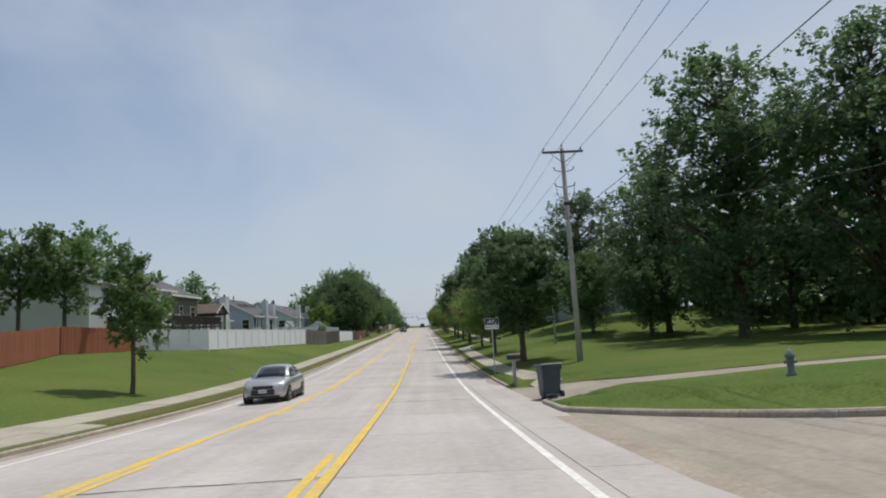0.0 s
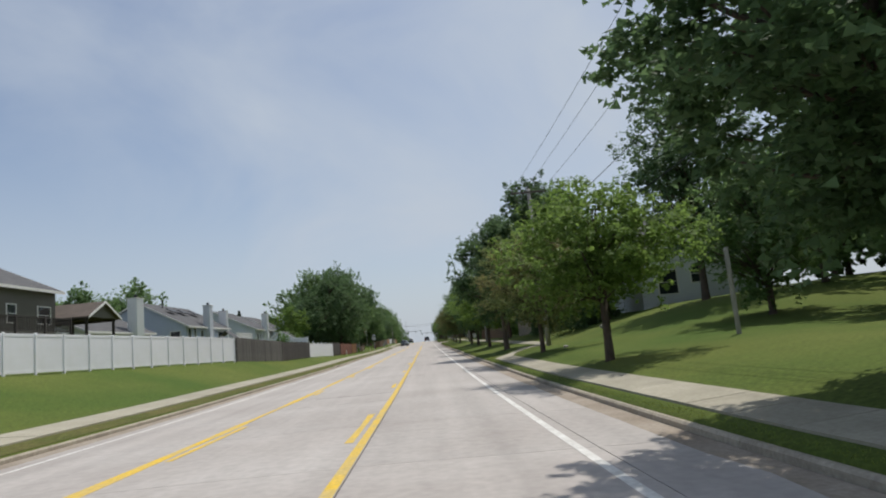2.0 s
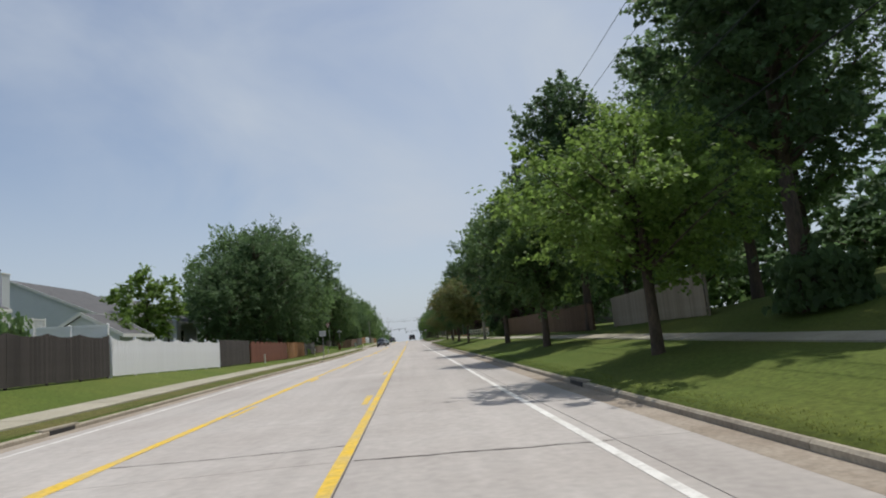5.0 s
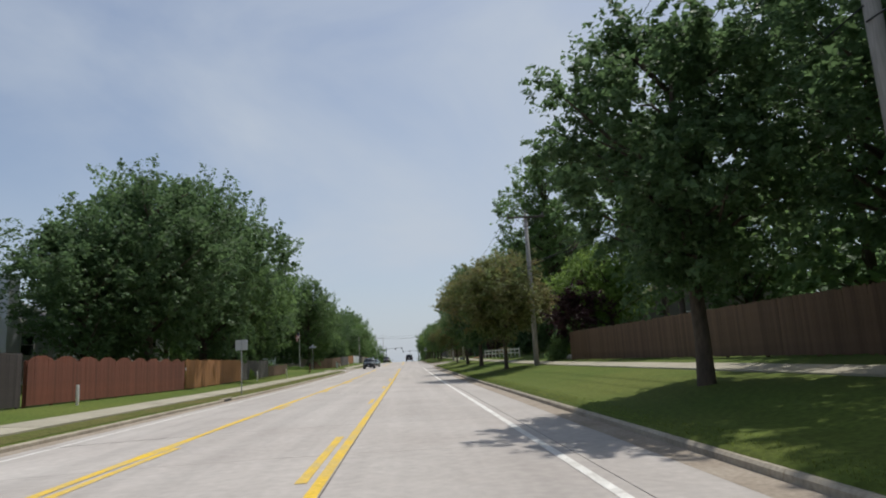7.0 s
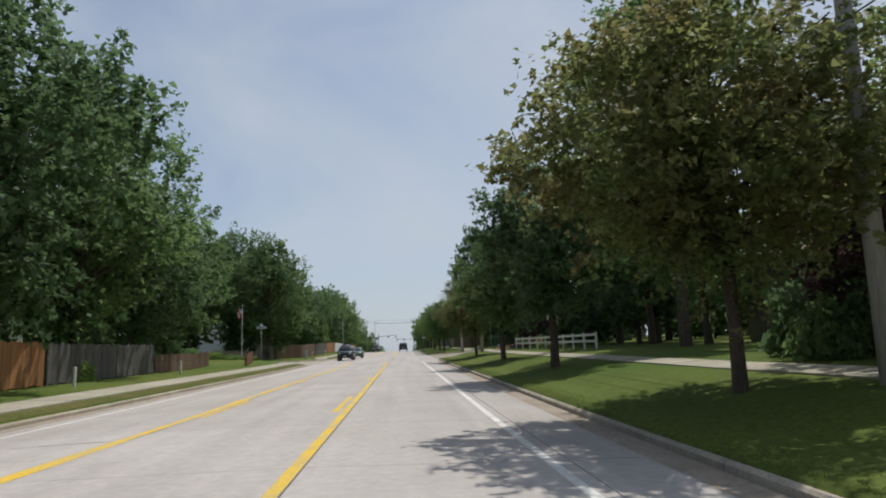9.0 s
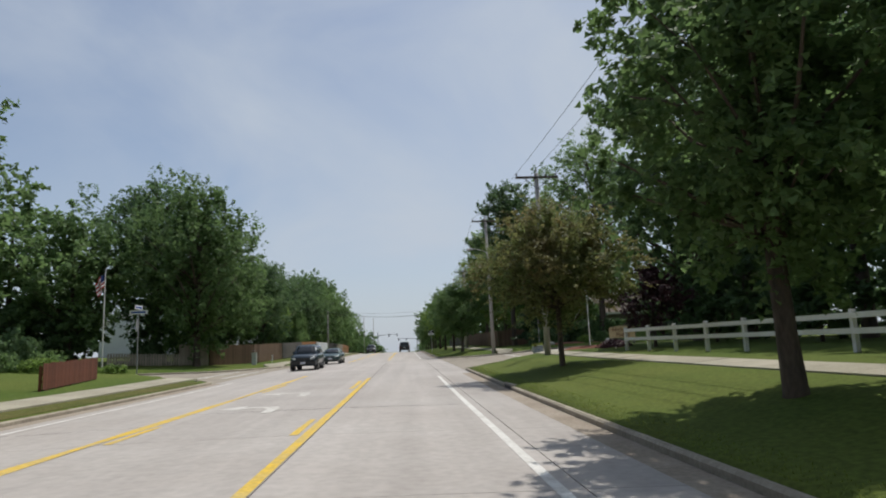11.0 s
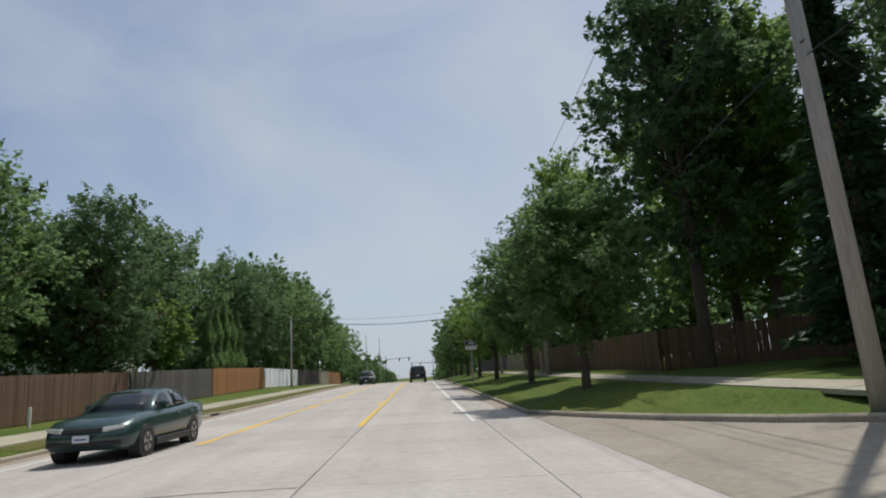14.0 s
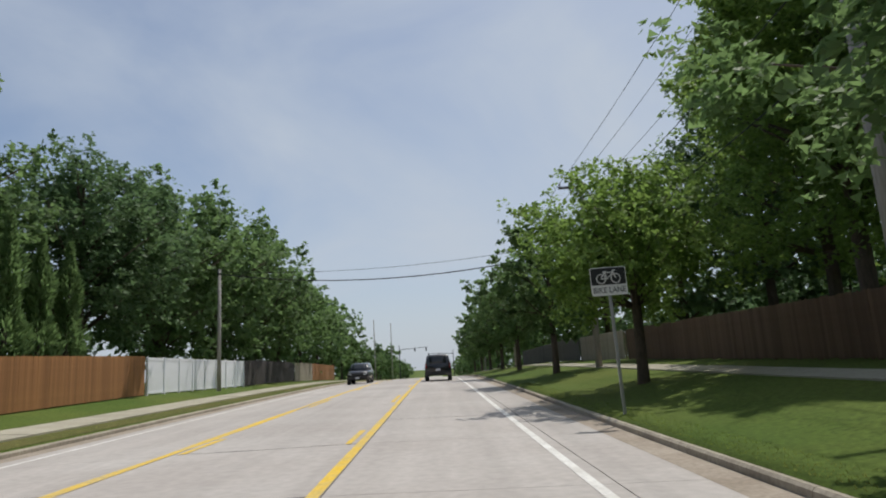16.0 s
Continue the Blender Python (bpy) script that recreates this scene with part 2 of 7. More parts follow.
def box_bm(x0, x1, y0, y1, z0, z1, bevel=0.0, bm=None, m=None):
    bm = bm or bmesh.new()
    r = bmesh.ops.create_cube(bm, size=1.0)
    mat = Matrix.Translation(((x0 + x1) / 2, (y0 + y1) / 2, (z0 + z1) / 2)) @ Matrix.Diagonal((x1 - x0, y1 - y0, z1 - z0, 1))
    bmesh.ops.transform(bm, matrix=(m @ mat) if m else mat, verts=r["verts"])
    if bevel:
        es = {e for v in r["verts"] for e in v.link_edges}
        bmesh.ops.bevel(bm, geom=list(es), offset=bevel, segments=1, affect="EDGES")
    return bm


def tube_bm(points, radii, sides=8, bm=None, caps=True):
    """A round bar along points, with a radius at each of them."""
    bm = bm or bmesh.new()
    rings = []
    pts = [Vector(p) for p in points]
    for i, p in enumerate(pts):
        d = (pts[min(i + 1, len(pts) - 1)] - pts[max(i - 1, 0)]).normalized()
        side = d.cross(Vector((0.31, 0.95, 0.05)) if abs(d.z) > 0.6 else Vector((0, 0, 1))).normalized()
        up = side.cross(d)
        r = radii[i] if isinstance(radii, (list, tuple)) else radii
        rings.append([bm.verts.new(p + (side * math.cos(a) + up * math.sin(a)) * r)
                      for a in (2 * math.pi * k / sides for k in range(sides))])
    for a, b in zip(rings, rings[1:]):
        for k in range(sides):
            bm.faces.new((a[k], a[(k + 1) % sides], b[(k + 1) % sides], b[k]))
    if caps:
        bm.faces.new(rings[0][::-1])
        bm.faces.new(rings[-1])
    return bm


def prism_bm(outline, depth, axis="y", bm=None):
    """An outline of (u, v) pairs pushed through a depth (d0, d1): u, v lie in x, z for axis y, in y, z for axis x."""
    bm = bm or bmesh.new()
    put = (lambda u, v, d: (u, d, v)) if axis == "y" else (lambda u, v, d: (d, u, v)) if axis == "x" else (lambda u, v, d: (u, v, d))
    a = [bm.verts.new(put(u, v, depth[0])) for u, v in outline]
    b = [bm.verts.new(put(u, v, depth[1])) for u, v in outline]
    n = len(outline)
    bm.faces.new(a)
    bm.faces.new(b[::-1])
    for k in range(n):
        bm.faces.new((a[k], b[k], b[(k + 1) % n], a[(k + 1) % n]))
    return bm


# ---------------------------------------------------------------- the lie of the land
# the road runs straight along y; its height goes through these knots
PROFILE = [(-300, 9.0), (-120, 6.3), (-40, 2.1), (-10, 0.0), (10, -1.25), (30, -2.14), (50, -2.39), (70, -2.39), (90, -2.35), (110, -2.22),
           (130, -2.15), (150, -2.10), (170, -1.96), (190, -1.81), (210, -1.59), (230, -1.43), (250, -1.23), (270, -0.99),
           (290, -0.84), (302, -0.86), (330, -1.2), (360, -1.8), (400, -2.7), (500, -4.6), (700, -7.0), (4000, -8.0)]


def smooth_table(table, v):
    """A smooth curve through the knots of a table."""
    if v <= table[0][0]:
        return table[0][1]
    for i in range(len(table) - 1):
        (a, za), (b, zb) = table[i], table[i + 1]
        if v <= b:
            sa = (zb - table[i - 1][1]) / (b - table[i - 1][0]) if i else (zb - za) / (b - a)
            sb = (table[i + 2][1] - za) / (table[i + 2][0] - a) if i + 2 < len(table) else (zb - za) / (b - a)
            h = b - a
            t = (v - a) / h
            return ((2 * t**3 - 3 * t**2 + 1) * za + (t**3 - 2 * t**2 + t) * h * sa
                    + (-2 * t**3 + 3 * t**2) * zb + (t**3 - t**2) * h * sb)
    return table[-1][1]


def line_table(table, v):
    return float(np.interp(v, [k[0] for k in table], [k[1] for k in table]))


def step01(v, a, b):
    t = min(1.0, max(0.0, (v - a) / (b - a)))
    return t * t * (3 - 2 * t)


KERB_L, KERB_R = -8.95, 3.5           # the faces of the two kerbs
LINE_R, LINE_YR, LINE_YL, LINE_L = 1.77, -1.33, -4.86, -7.95
FENCE_X = [(-60, -27), (30, -25), (43, -24), (55.7, -18.5), (80.6, -14.7), (93, -13.9), (108, -14.05), (122.5, -13.4), (152, -13.7),
           (168, -15.0), (186, -15.5), (200, -15.5), (228, -15.0), (254, -13.75), (270, -13.9), (285, -13.75), (400, -14.0)]
FENCE_H = [(-60, 2.2), (43, 2.45), (55.7, 1.95), (80.6, 1.46), (93, 1.0), (108, 0.87), (122.5, 0.6), (152, 0.38), (186, 0.34), (195, 0.62), (203, 0.66), (214, 0.2), (226, 0.15),
           (254, 0.46), (270, 0.57), (285, 0.42), (400, 0.4)]


def road_z(y):
    return smooth_table(PROFILE, y)


def crown(x):
    return -0.02 * max(0.0, abs(x + 3.0) - 1.76)


def right_near(x):
    return 206 - 4.8 * (max(0.0, 9.2 - x) / 5.7) ** 2


def right_far(x):
    return 218 + 12.0 * (max(0.0, 9.8 - x) / 6.3) ** 2


def left_near(x):
    return 202.5 - 4.5 * (max(0.0, 13 + x) / 4.05) ** 2


def left_far(x):
    return 213 + 12.0 * (max(0.0, 14.5 + x) / 5.55) ** 2


def first_far(x):
    return 8.5 + 8.0 * (max(0.0, 9.5 - x) / 6.0) ** 2


DRIVE_NEAR = [(3.5, 19.3), (5, 20.1), (6, 19.4), (7.5, 18.5), (9, 17.9), (12, 17.0), (16, 16.2), (30, 15.7)]
DRIVE_FAR = [(3.5, 27.0), (4.3, 26.2), (5.1, 24.6), (6.0, 22.5), (7.5, 21.0), (9, 20.1), (12, 18.9), (16, 18.0), (30, 17.5)]


def drive_near(x):
    return line_table(DRIVE_NEAR, x)


def drive_far(x):
    return line_table(DRIVE_FAR, x)


def paved(x, y):
    """True on the side streets and the drive."""
    if x > KERB_R:
        return right_near(x) < y < right_far(x) or -22 < y < first_far(x) or (drive_near(x) < y < drive_far(x) and x < 30)
    if x < KERB_L:
        return left_near(x) < y < left_far(x)
    return False


def street_h(x):
    return 0.075 * min(x - KERB_R, 8.5) + 0.01 * max(0.0, x - 12) if x > 0 else 0.012 * (KERB_L - x)


def drive_h(x, y):
    """The drive climbs from the gutter to the lawn's own level."""
    f = step01(x, KERB_R, 5.4)
    return f * (verge_h(x, y) + 0.01)


def on_drive(x, y):
    return x > KERB_R and drive_near(x) < y < drive_far(x)


def verge_h(x, y):
    """Height of the lawn over the road's own height at that y."""
    if x > 0:
        hill = step01(y, 54, 76) * (1 - step01(y, 100, 122))
        t = [(3.5, 0.05), (4.0, 0.12), (5.1, 0.20), (6, 0.42), (8, 0.56), (10, 0.72), (14, 0.88 + 0.75 * hill), (20, 0.95 + 1.75 * hill),
             (30, 1.1 + 2.3 * hill), (60, 1.6 + 2.4 * hill), (400, 2.0)]
        return line_table(t, x)
    fx, fh = line_table(FENCE_X, y), line_table(FENCE_H, y)
    t = [(fx - 300, fh + 0.8), (fx - 14, fh + 0.8), (fx - 0.8, fh + 0.02), (fx, fh), (-11.6, 0.24), (-9.9, 0.15), (-9.05, 0.06)]
    return line_table(t, x)


def land_h(x, y):
    if KERB_L - 0.08 < x < KERB_R + 0.08:
        return -0.30
    if paved(x, y):
        return (drive_h(x, y) - 0.35) if on_drive(x, y) else street_h(x) - 0.40
    return verge_h(x, y)


def land_z(x, y):
    """Height of the ground's surface."""
    far = step01(abs(x + 3), 90, 260)
    return road_z(y) * (1 - far) + far * min(road_z(y), 0.0) + land_h(x, y)


def sheet(name, xs, ys, zf, mat, label, category, kind="structure"):
    xs, ys = list(xs), list(ys)
    verts = [(x, y, zf(x, y)) for y in ys for x in xs]
    w = len(xs)
    faces = [(j * w + i, j * w + i + 1, (j + 1) * w + i + 1, (j + 1) * w + i) for j in range(len(ys) - 1) for i in range(w - 1)]
    ob = new(name, mesh_of(name, verts, faces, mat, True))
    return tagged(ob, label, category, "", kind)


gx = [-2500, -1200, -600, -350, -220, -140, -100, -75, -58, -46, -38, -32, -28, -26, -24, -22, -20.5, -19, -18, -17, -16, -15.2, -14.5, -13.8, -13,
      -12.3, -11.6, -10.8, -9.9, -9.4, -9.05, -9.0, -8.7, -4, 0, 3.3, 3.56, 3.6, 4.0, 4.4, 5, 5.6, 6.2, 7, 7.6, 8.2, 9, 9.8, 10.6, 11.5, 12.5, 14,
      16, 18, 20, 23, 26, 30, 36, 44, 56, 75, 100, 140, 220, 350, 600, 1200, 2500]
gy = ([-800, -400, -200, -120, -80, -60, -45, -35] + [float(v) for v in range(-30, 30)] + [float(v) for v in range(30, 196, 2)]
      + [196 + 0.75 * k for k in range(50)] + [float(v) for v in range(234, 340, 3)]
      + [345, 360, 380, 400, 430, 470, 520, 600, 700, 900, 1200, 1700, 2500, 3800])


def ground_z(x, y):
    """The lawn sheet dips along the side streets, where strips of turf meet the kerbs."""
    z = land_z(x, y)
    if (x > KERB_R + 0.3 or x < KERB_L - 0.3) and not paved(x, y):
        m = 1.0
        if any(paved(x + dx, y + dy) for dx in (-m, 0, m) for dy in (-m, 0, m)):
            z -= 0.45
    return z


ground = sheet("ground", gx, gy, ground_z, M["grass"], "mown green lawn and verge rolling beside the road", "ground")


# ---------------------------------------------------------------- road, kerbs, sidewalks
def slab_mesh(name, corners, thick, mat, bevel=0.0):
    """A slab with the four top corners given in order round it."""
    top = [Vector(c) for c in corners]
    low = [c - Vector((0, 0, thick)) for c in top]
    return mesh_of(name, top + low, [(0, 1, 2, 3), (7, 6, 5, 4), (0, 4, 5, 1), (1, 5, 6, 2), (2, 6, 7, 3), (3, 7, 4, 0)], mat)


road = thing("road", (0, 0, 0), "pale concrete road with a centre turn lane, bike lanes and yellow lines", "road", kind="structure")
SLAB = 4.57


def road_top(x, y):
    return road_z(y) + crown(x)


lanes = [(KERB_L, -4.77), (-4.755, -1.262), (-1.24, 2.02), (2.035, KERB_R)]
bed = bmesh.new()
ys = [-60 + SLAB * k for k in range(0, 106)]
vs = [[bed.verts.new((x, y, road_top(x, y) - 0.012)) for x in (KERB_L - 0.05, -4.76, -1.24, KERB_R + 0.05)] for y in ys]
for a, b in zip(vs, vs[1:]):
    for i in range(3):
        bed.faces.new((a[i], a[i + 1], b[i + 1], b[i]))
part("road_bed", bed, M["joint"], road, "silt-filled joints between the slabs")
for k in range(0, 90):
    y0, y1 = -60 + SLAB * k, -60 + SLAB * (k + 1)
    for x0, x1 in lanes:
        g = 0.006
        me = slab_mesh("slab", [(x0, y0 + g, road_top(x0, y0)), (x1, y0 + g, road_top(x1, y0)),
                                (x1, y1 - g, road_top(x1, y1)), (x0, y1 - g, road_top(x0, y1))], 0.03, M["concrete"])
        piece("slab", me, road, Matrix())
sheet("road_far", [KERB_L, -4.76, -1.24, KERB_R], [351 + 12 * k for k in range(40)], lambda x, y: road_top(x, y), M["concrete"],
      "pale concrete road running on beyond the crest", "road")


def stripe(name, x, width, spans, mat, label, worn=0.0):
    """A painted line of short lengths, with ragged edges where it is worn."""
    bm = bmesh.new()
    for a, b in spans:
        y = a
        prev = None
        while y < b + 0.01:
            j = 1 + worn * random.uniform(-1, 1)
            sh = worn * random.uniform(-0.04, 0.04)
            cur = [bm.verts.new((x + sh + s * width / 2 * j, y, road_top(x, y) + 0.006)) for s in (-1, 1)]
            if prev:
                bm.faces.new((prev[0], prev[1], cur[1], cur[0]))
            prev = cur
            y += SLAB / 2
    part(name, bm, mat, road, label)


def joints(a, b):
    """Spans cut to the slabs' grid between a and b."""
    return [(-60 + SLAB / 2 * round((a + 60) / (SLAB / 2)), -60 + SLAB / 2 * round((b + 60) / (SLAB / 2)))]


stripe("lane_line", LINE_R, 0.13, joints(-50, 197) + joints(229, 348), M["white_line"], "white bike lane line")
stripe("lane_line", LINE_L, 0.10, joints(-50, 199) + joints(224, 348), M["white_line"], "worn white edge line", 0.15)
stripe("centre_line", LINE_YR - 0.02, 0.16, joints(-50, 197) + joints(229, 348), M["yellow"], "solid yellow line", 0.1)
stripe("centre_line", LINE_YL, 0.21, joints(-50, 200) + joints(226, 348), M["yellow"], "worn solid yellow line", 0.4)
dash = [-54 + 12.19 * k for k in range(33)]
dash = [(d, d + 3.05) for d in dash if not 194 < d < 231]
stripe("centre_dash", LINE_YR - 0.26, 0.14, [joints(a, b)[0] for a, b in dash], M["yellow"], "broken yellow line", 0.2)
stripe("centre_dash", LINE_YL + 0.27, 0.14, [joints(a, b)[0] for a, b in dash], M["yellow"], "worn broken yellow line", 0.3)


stripe("gutter_strip", KERB_L + 0.24, 0.46, joints(-50, 198) + joints(216, 348), M["gutter"], "gutter strip stained with brown silt", 0.05)


stripe("gutter_strip", KERB_R - 0.24, 0.46, joints(-50, 15) + joints(30, 198) + joints(232, 348), M["gutter"], "gutter strip stained with brown silt", 0.05)


def turn_arrow(x, y):
    """A worn white turn arrow: a stem along the lane and a head to the left."""
    bm = bmesh.new()
    for out in ([(0.44, -1.7), (0.68, -1.7), (0.70, -0.55), (0.40, -0.65)], [(0.40, -0.65), (0.70, -0.55), (0.55, 0.02), (0.22, -0.22)], [(-0.30, -0.22), (0.22, -0.22), (0.55, 0.02), (-0.30, 0.08)],
                [(-0.30, -0.62), (-0.30, 0.48), (-1.0, -0.07)]):
        bm.faces.new([bm.verts.new((x + u, y + v, road_top(x + u, y + v) + 0.006)) for u, v in out])
    bmesh.ops.recalc_face_normals(bm, faces=bm.faces)
    for f in bm.faces:
        if f.normal.z < 0:
            f.normal_flip()
    part("turn_arrow", bm, M["worn_line"], road, "worn white turn arrow in the centre lane")


turn_arrow(-3.45, 188.2)
turn_arrow(-3.5, 183.4)


def cracks(count):
    """Ragged tarred cracks that follow the joints across a lane or wander over a slab."""
    for _ in range(count):
        k = random.randint(8, 76)
        y0 = -60 + SLAB * k + (0.0 if random.random() < 0.65 else random.uniform(1.0, 3.6))
        x0, x1 = random.choice([(-8.7, -4.8), (-4.7, -1.3), (-4.7, -1.3), (-1.2, 2.0)])
        n, y, bm, prev = 18, y0, bmesh.new(), None
        for i in range(n + 1):
            x = x0 + (x1 - x0) * i / n
            y += random.uniform(-0.035, 0.035)
            w = random.uniform(0.005, 0.022)
            cur = [bm.verts.new((x, y + s * w, road_top(x, y) + 0.005)) for s in (-1, 1)]
            if prev:
                bm.faces.new((prev[0], cur[0], cur[1], prev[1]))
            prev = cur
        part("crack", bm, M["tar"], road, "tarred crack across the concrete")


cracks(48)


def kerb_run(parent, pts, inward, step=3.0, height=0.125, width=0.16, levels=None):
    """Kerb stones along a path of (x, y); inward: +1 if the lawn lies to the path's left."""
    run = [Vector(p) for p in pts]
    lens = [0.0]
    for a, b in zip(run, run[1:]):
        lens.append(lens[-1] + (b - a).length)

    def at(s):
        for i in range(len(run) - 1):
            if s <= lens[i + 1] + 1e-6:
                f = (s - lens[i]) / max(1e-6, lens[i + 1] - lens[i])
                return run[i].lerp(run[i + 1], f), (run[i + 1] - run[i]).normalized()
        return run[-1], (run[-1] - run[-2]).normalized()

    s = 0.0
    while s < lens[-1] - 0.2:
        e = min(s + step, lens[-1])
        for i in range(1, len(run) - 1):
            bend = (run[i] - run[i - 1]).normalized().dot((run[i + 1] - run[i]).normalized())
            if s + 0.05 < lens[i] < e - 0.05 and bend < 0.9995:
                e = lens[i]
                break
        (a, da), (b, db) = at(s + 0.006), at(e - 0.006)
        na, nb = Vector((-da.y, da.x)) * inward, Vector((-db.y, db.x)) * inward
        prof = [(-0.004, -0.2), (0.0, height - 0.035), (0.035, height), (width, height), (width, -0.2)]
        verts = []
        for p, n in ((a, na), (b, nb)):
            base = levels(p.x, p.y)
            verts += [(p.x + n.x * u, p.y + n.y * u, base + v) for u, v in prof]
        k = len(prof)
        faces = [(i, i + 1, k + i + 1, k + i) for i in range(k - 1)] + [tuple(range(k))[::-1], tuple(range(k, 2 * k))]
        piece("kerb_stone", mesh_of("kerb_stone", verts, faces, M["kerb"]), parent, Matrix())
        s = e


def base_level(x, y):
    x2 = min(max(x, KERB_L), KERB_R)
    return road_z(y) + crown(x2) + (street_h(x) if x > KERB_R + 0.3 or x < KERB_L - 0.3 else 0.0)


def street_edge(fn, x0, x1, n=14):
    return [(x0 + (x1 - x0) * (k / n) ** 1.6, fn(x0 + (x1 - x0) * (k / n) ** 1.6)) for k in range(n + 1)]


kerbs = thing("kerb", (0, 0, 0), "weathered pale concrete kerb along the road edge", "kerb", kind="structure")
rn, rf = street_edge(right_near, KERB_R, 26), street_edge(right_far, KERB_R, 26)
ln, lf = street_edge(left_near, KERB_L, -34), street_edge(left_far, KERB_L, -34)
ff = street_edge(first_far, KERB_R, 20)
kerb_run(kerbs, ff[::-1] + [(KERB_R, 19.3)], -1, levels=base_level)
kerb_run(kerbs, [(KERB_R, 27.6), (KERB_R, rn[0][1])] + rn[1:], -1, levels=base_level)
kerb_run(kerbs, rf[::-1] + [(KERB_R, 348)], -1, levels=base_level)
kerb_run(kerbs, [(KERB_L, -55), (KERB_L, ln[0][1])] + ln[1:], 1, levels=base_level)
kerb_run(kerbs, lf[::-1] + [(KERB_L, 348)], 1, levels=base_level)


def street_patch(name, near, far, x0, x1, label, n=18, m=6, drive=False):
    """A side street's paving, slab by slab between its two kerb lines."""
    top = thing(name, (0, 0, 0), label, "side street", kind="structure")
    xs = [x0 + (x1 - x0) * (k / n) ** 1.25 for k in range(n + 1)]
    for i in range(n):
        for j in range(m):
            c = []
            for x, f in ((xs[i], j / m), (xs[i + 1], j / m), (xs[i + 1], (j + 1) / m), (xs[i], (j + 1) / m)):
                y = near(x) + (far(x) - near(x)) * f
                c.append((x, y, road_z(y) + crown(min(max(x, KERB_L), KERB_R)) + (drive_h(x, y) if drive else street_h(x)) - 0.002))
            mid = sum((Vector(v) for v in c), Vector()) / 4
            c = [mid + (Vector(v) - mid) * 0.997 for v in c]
            if x1 < x0:
                c = c[::-1]
            piece("slab", slab_mesh("slab", c, 0.06, M["street"]), top, Matrix())
    return top


east_street = street_patch("side_street_east", right_near, right_far, KERB_R + 0.01, 40, "pale concrete side street meeting the road")
west_street = street_patch("side_street_west", left_near, left_far, KERB_L - 0.01, -50, "pale concrete side street meeting the road")
street_patch("side_street_first", lambda x: -22, first_far, KERB_R + 0.01, 30, "pale concrete side street meeting the road", 12, 6)
street_patch("driveway", drive_near, drive_far, KERB_R + 0.01, 30, "pale concrete driveway crossing the verge", 14, 3, True)


def cross_line(street, x, y0, y1):
    """One worn white line painted across the mouth of a side street."""
    bm, prev = bmesh.new(), None
    for k in range(13):
        y = y0 + (y1 - y0) * k / 12
        w = 0.075 * random.uniform(0.75, 1.15)
        cur = [bm.verts.new((x + d, y, road_z(y) + crown(min(max(x, KERB_L), KERB_R)) + street_h(x + d) + 0.006)) for d in (-w, w)]
        if prev:
            bm.faces.new((prev[0], prev[1], cur[1], cur[0]))
        prev = cur
    part("crosswalk_line", bm, M["white_line"], street, "worn white crosswalk line")


cross_line(east_street, 8.2, 206.6, 217.6)
cross_line(east_street, 11.4, 206.6, 217.4)
cross_line(west_street, -10.0, 203.6, 214.6)
cross_line(west_street, -11.6, 203.6, 213.6)


def sidewalk(name, centre, width, y0, y1, label):
    top = thing(name, (0, 0, 0), label, "sidewalk", kind="structure")
    y = y0
    while y < y1:
        e = min(y + 1.52, y1)
        xa, xb = centre(y), centre(e)
        if not (paved(xa, y) or paved(xb, e)):
            c = [(xa - width / 2, y + 0.008), (xa + width / 2, y + 0.008), (xb + width / 2, e - 0.008), (xb - width / 2, e - 0.008)]
            lift = random.uniform(0.0, 0.012)
            top_z = [land_z(u, v) + 0.035 + lift for u, v in c]
            if name == "sidewalk_east":
                ease = [step01(v, 25.0, 30.0) for u, v in c]
                top_z = [z * f + (road_z(v) + crown(KERB_R) + drive_h(u, 26) + 0.012) * (1 - f) for z, f, (u, v) in zip(top_z, ease, c)]
            c = [(u, v, z) for (u, v), z in zip(c, top_z)]
            piece("slab", slab_mesh("slab", c, 0.1, M["walk"]), top, Matrix())
        y = e


def right_walk(y):
    return 4.55 + 0.4 * (1 - step01(y, 27, 39)) + 4.0 * step01(y, 71, 80) - 2.2 * step01(y, 294, 310)


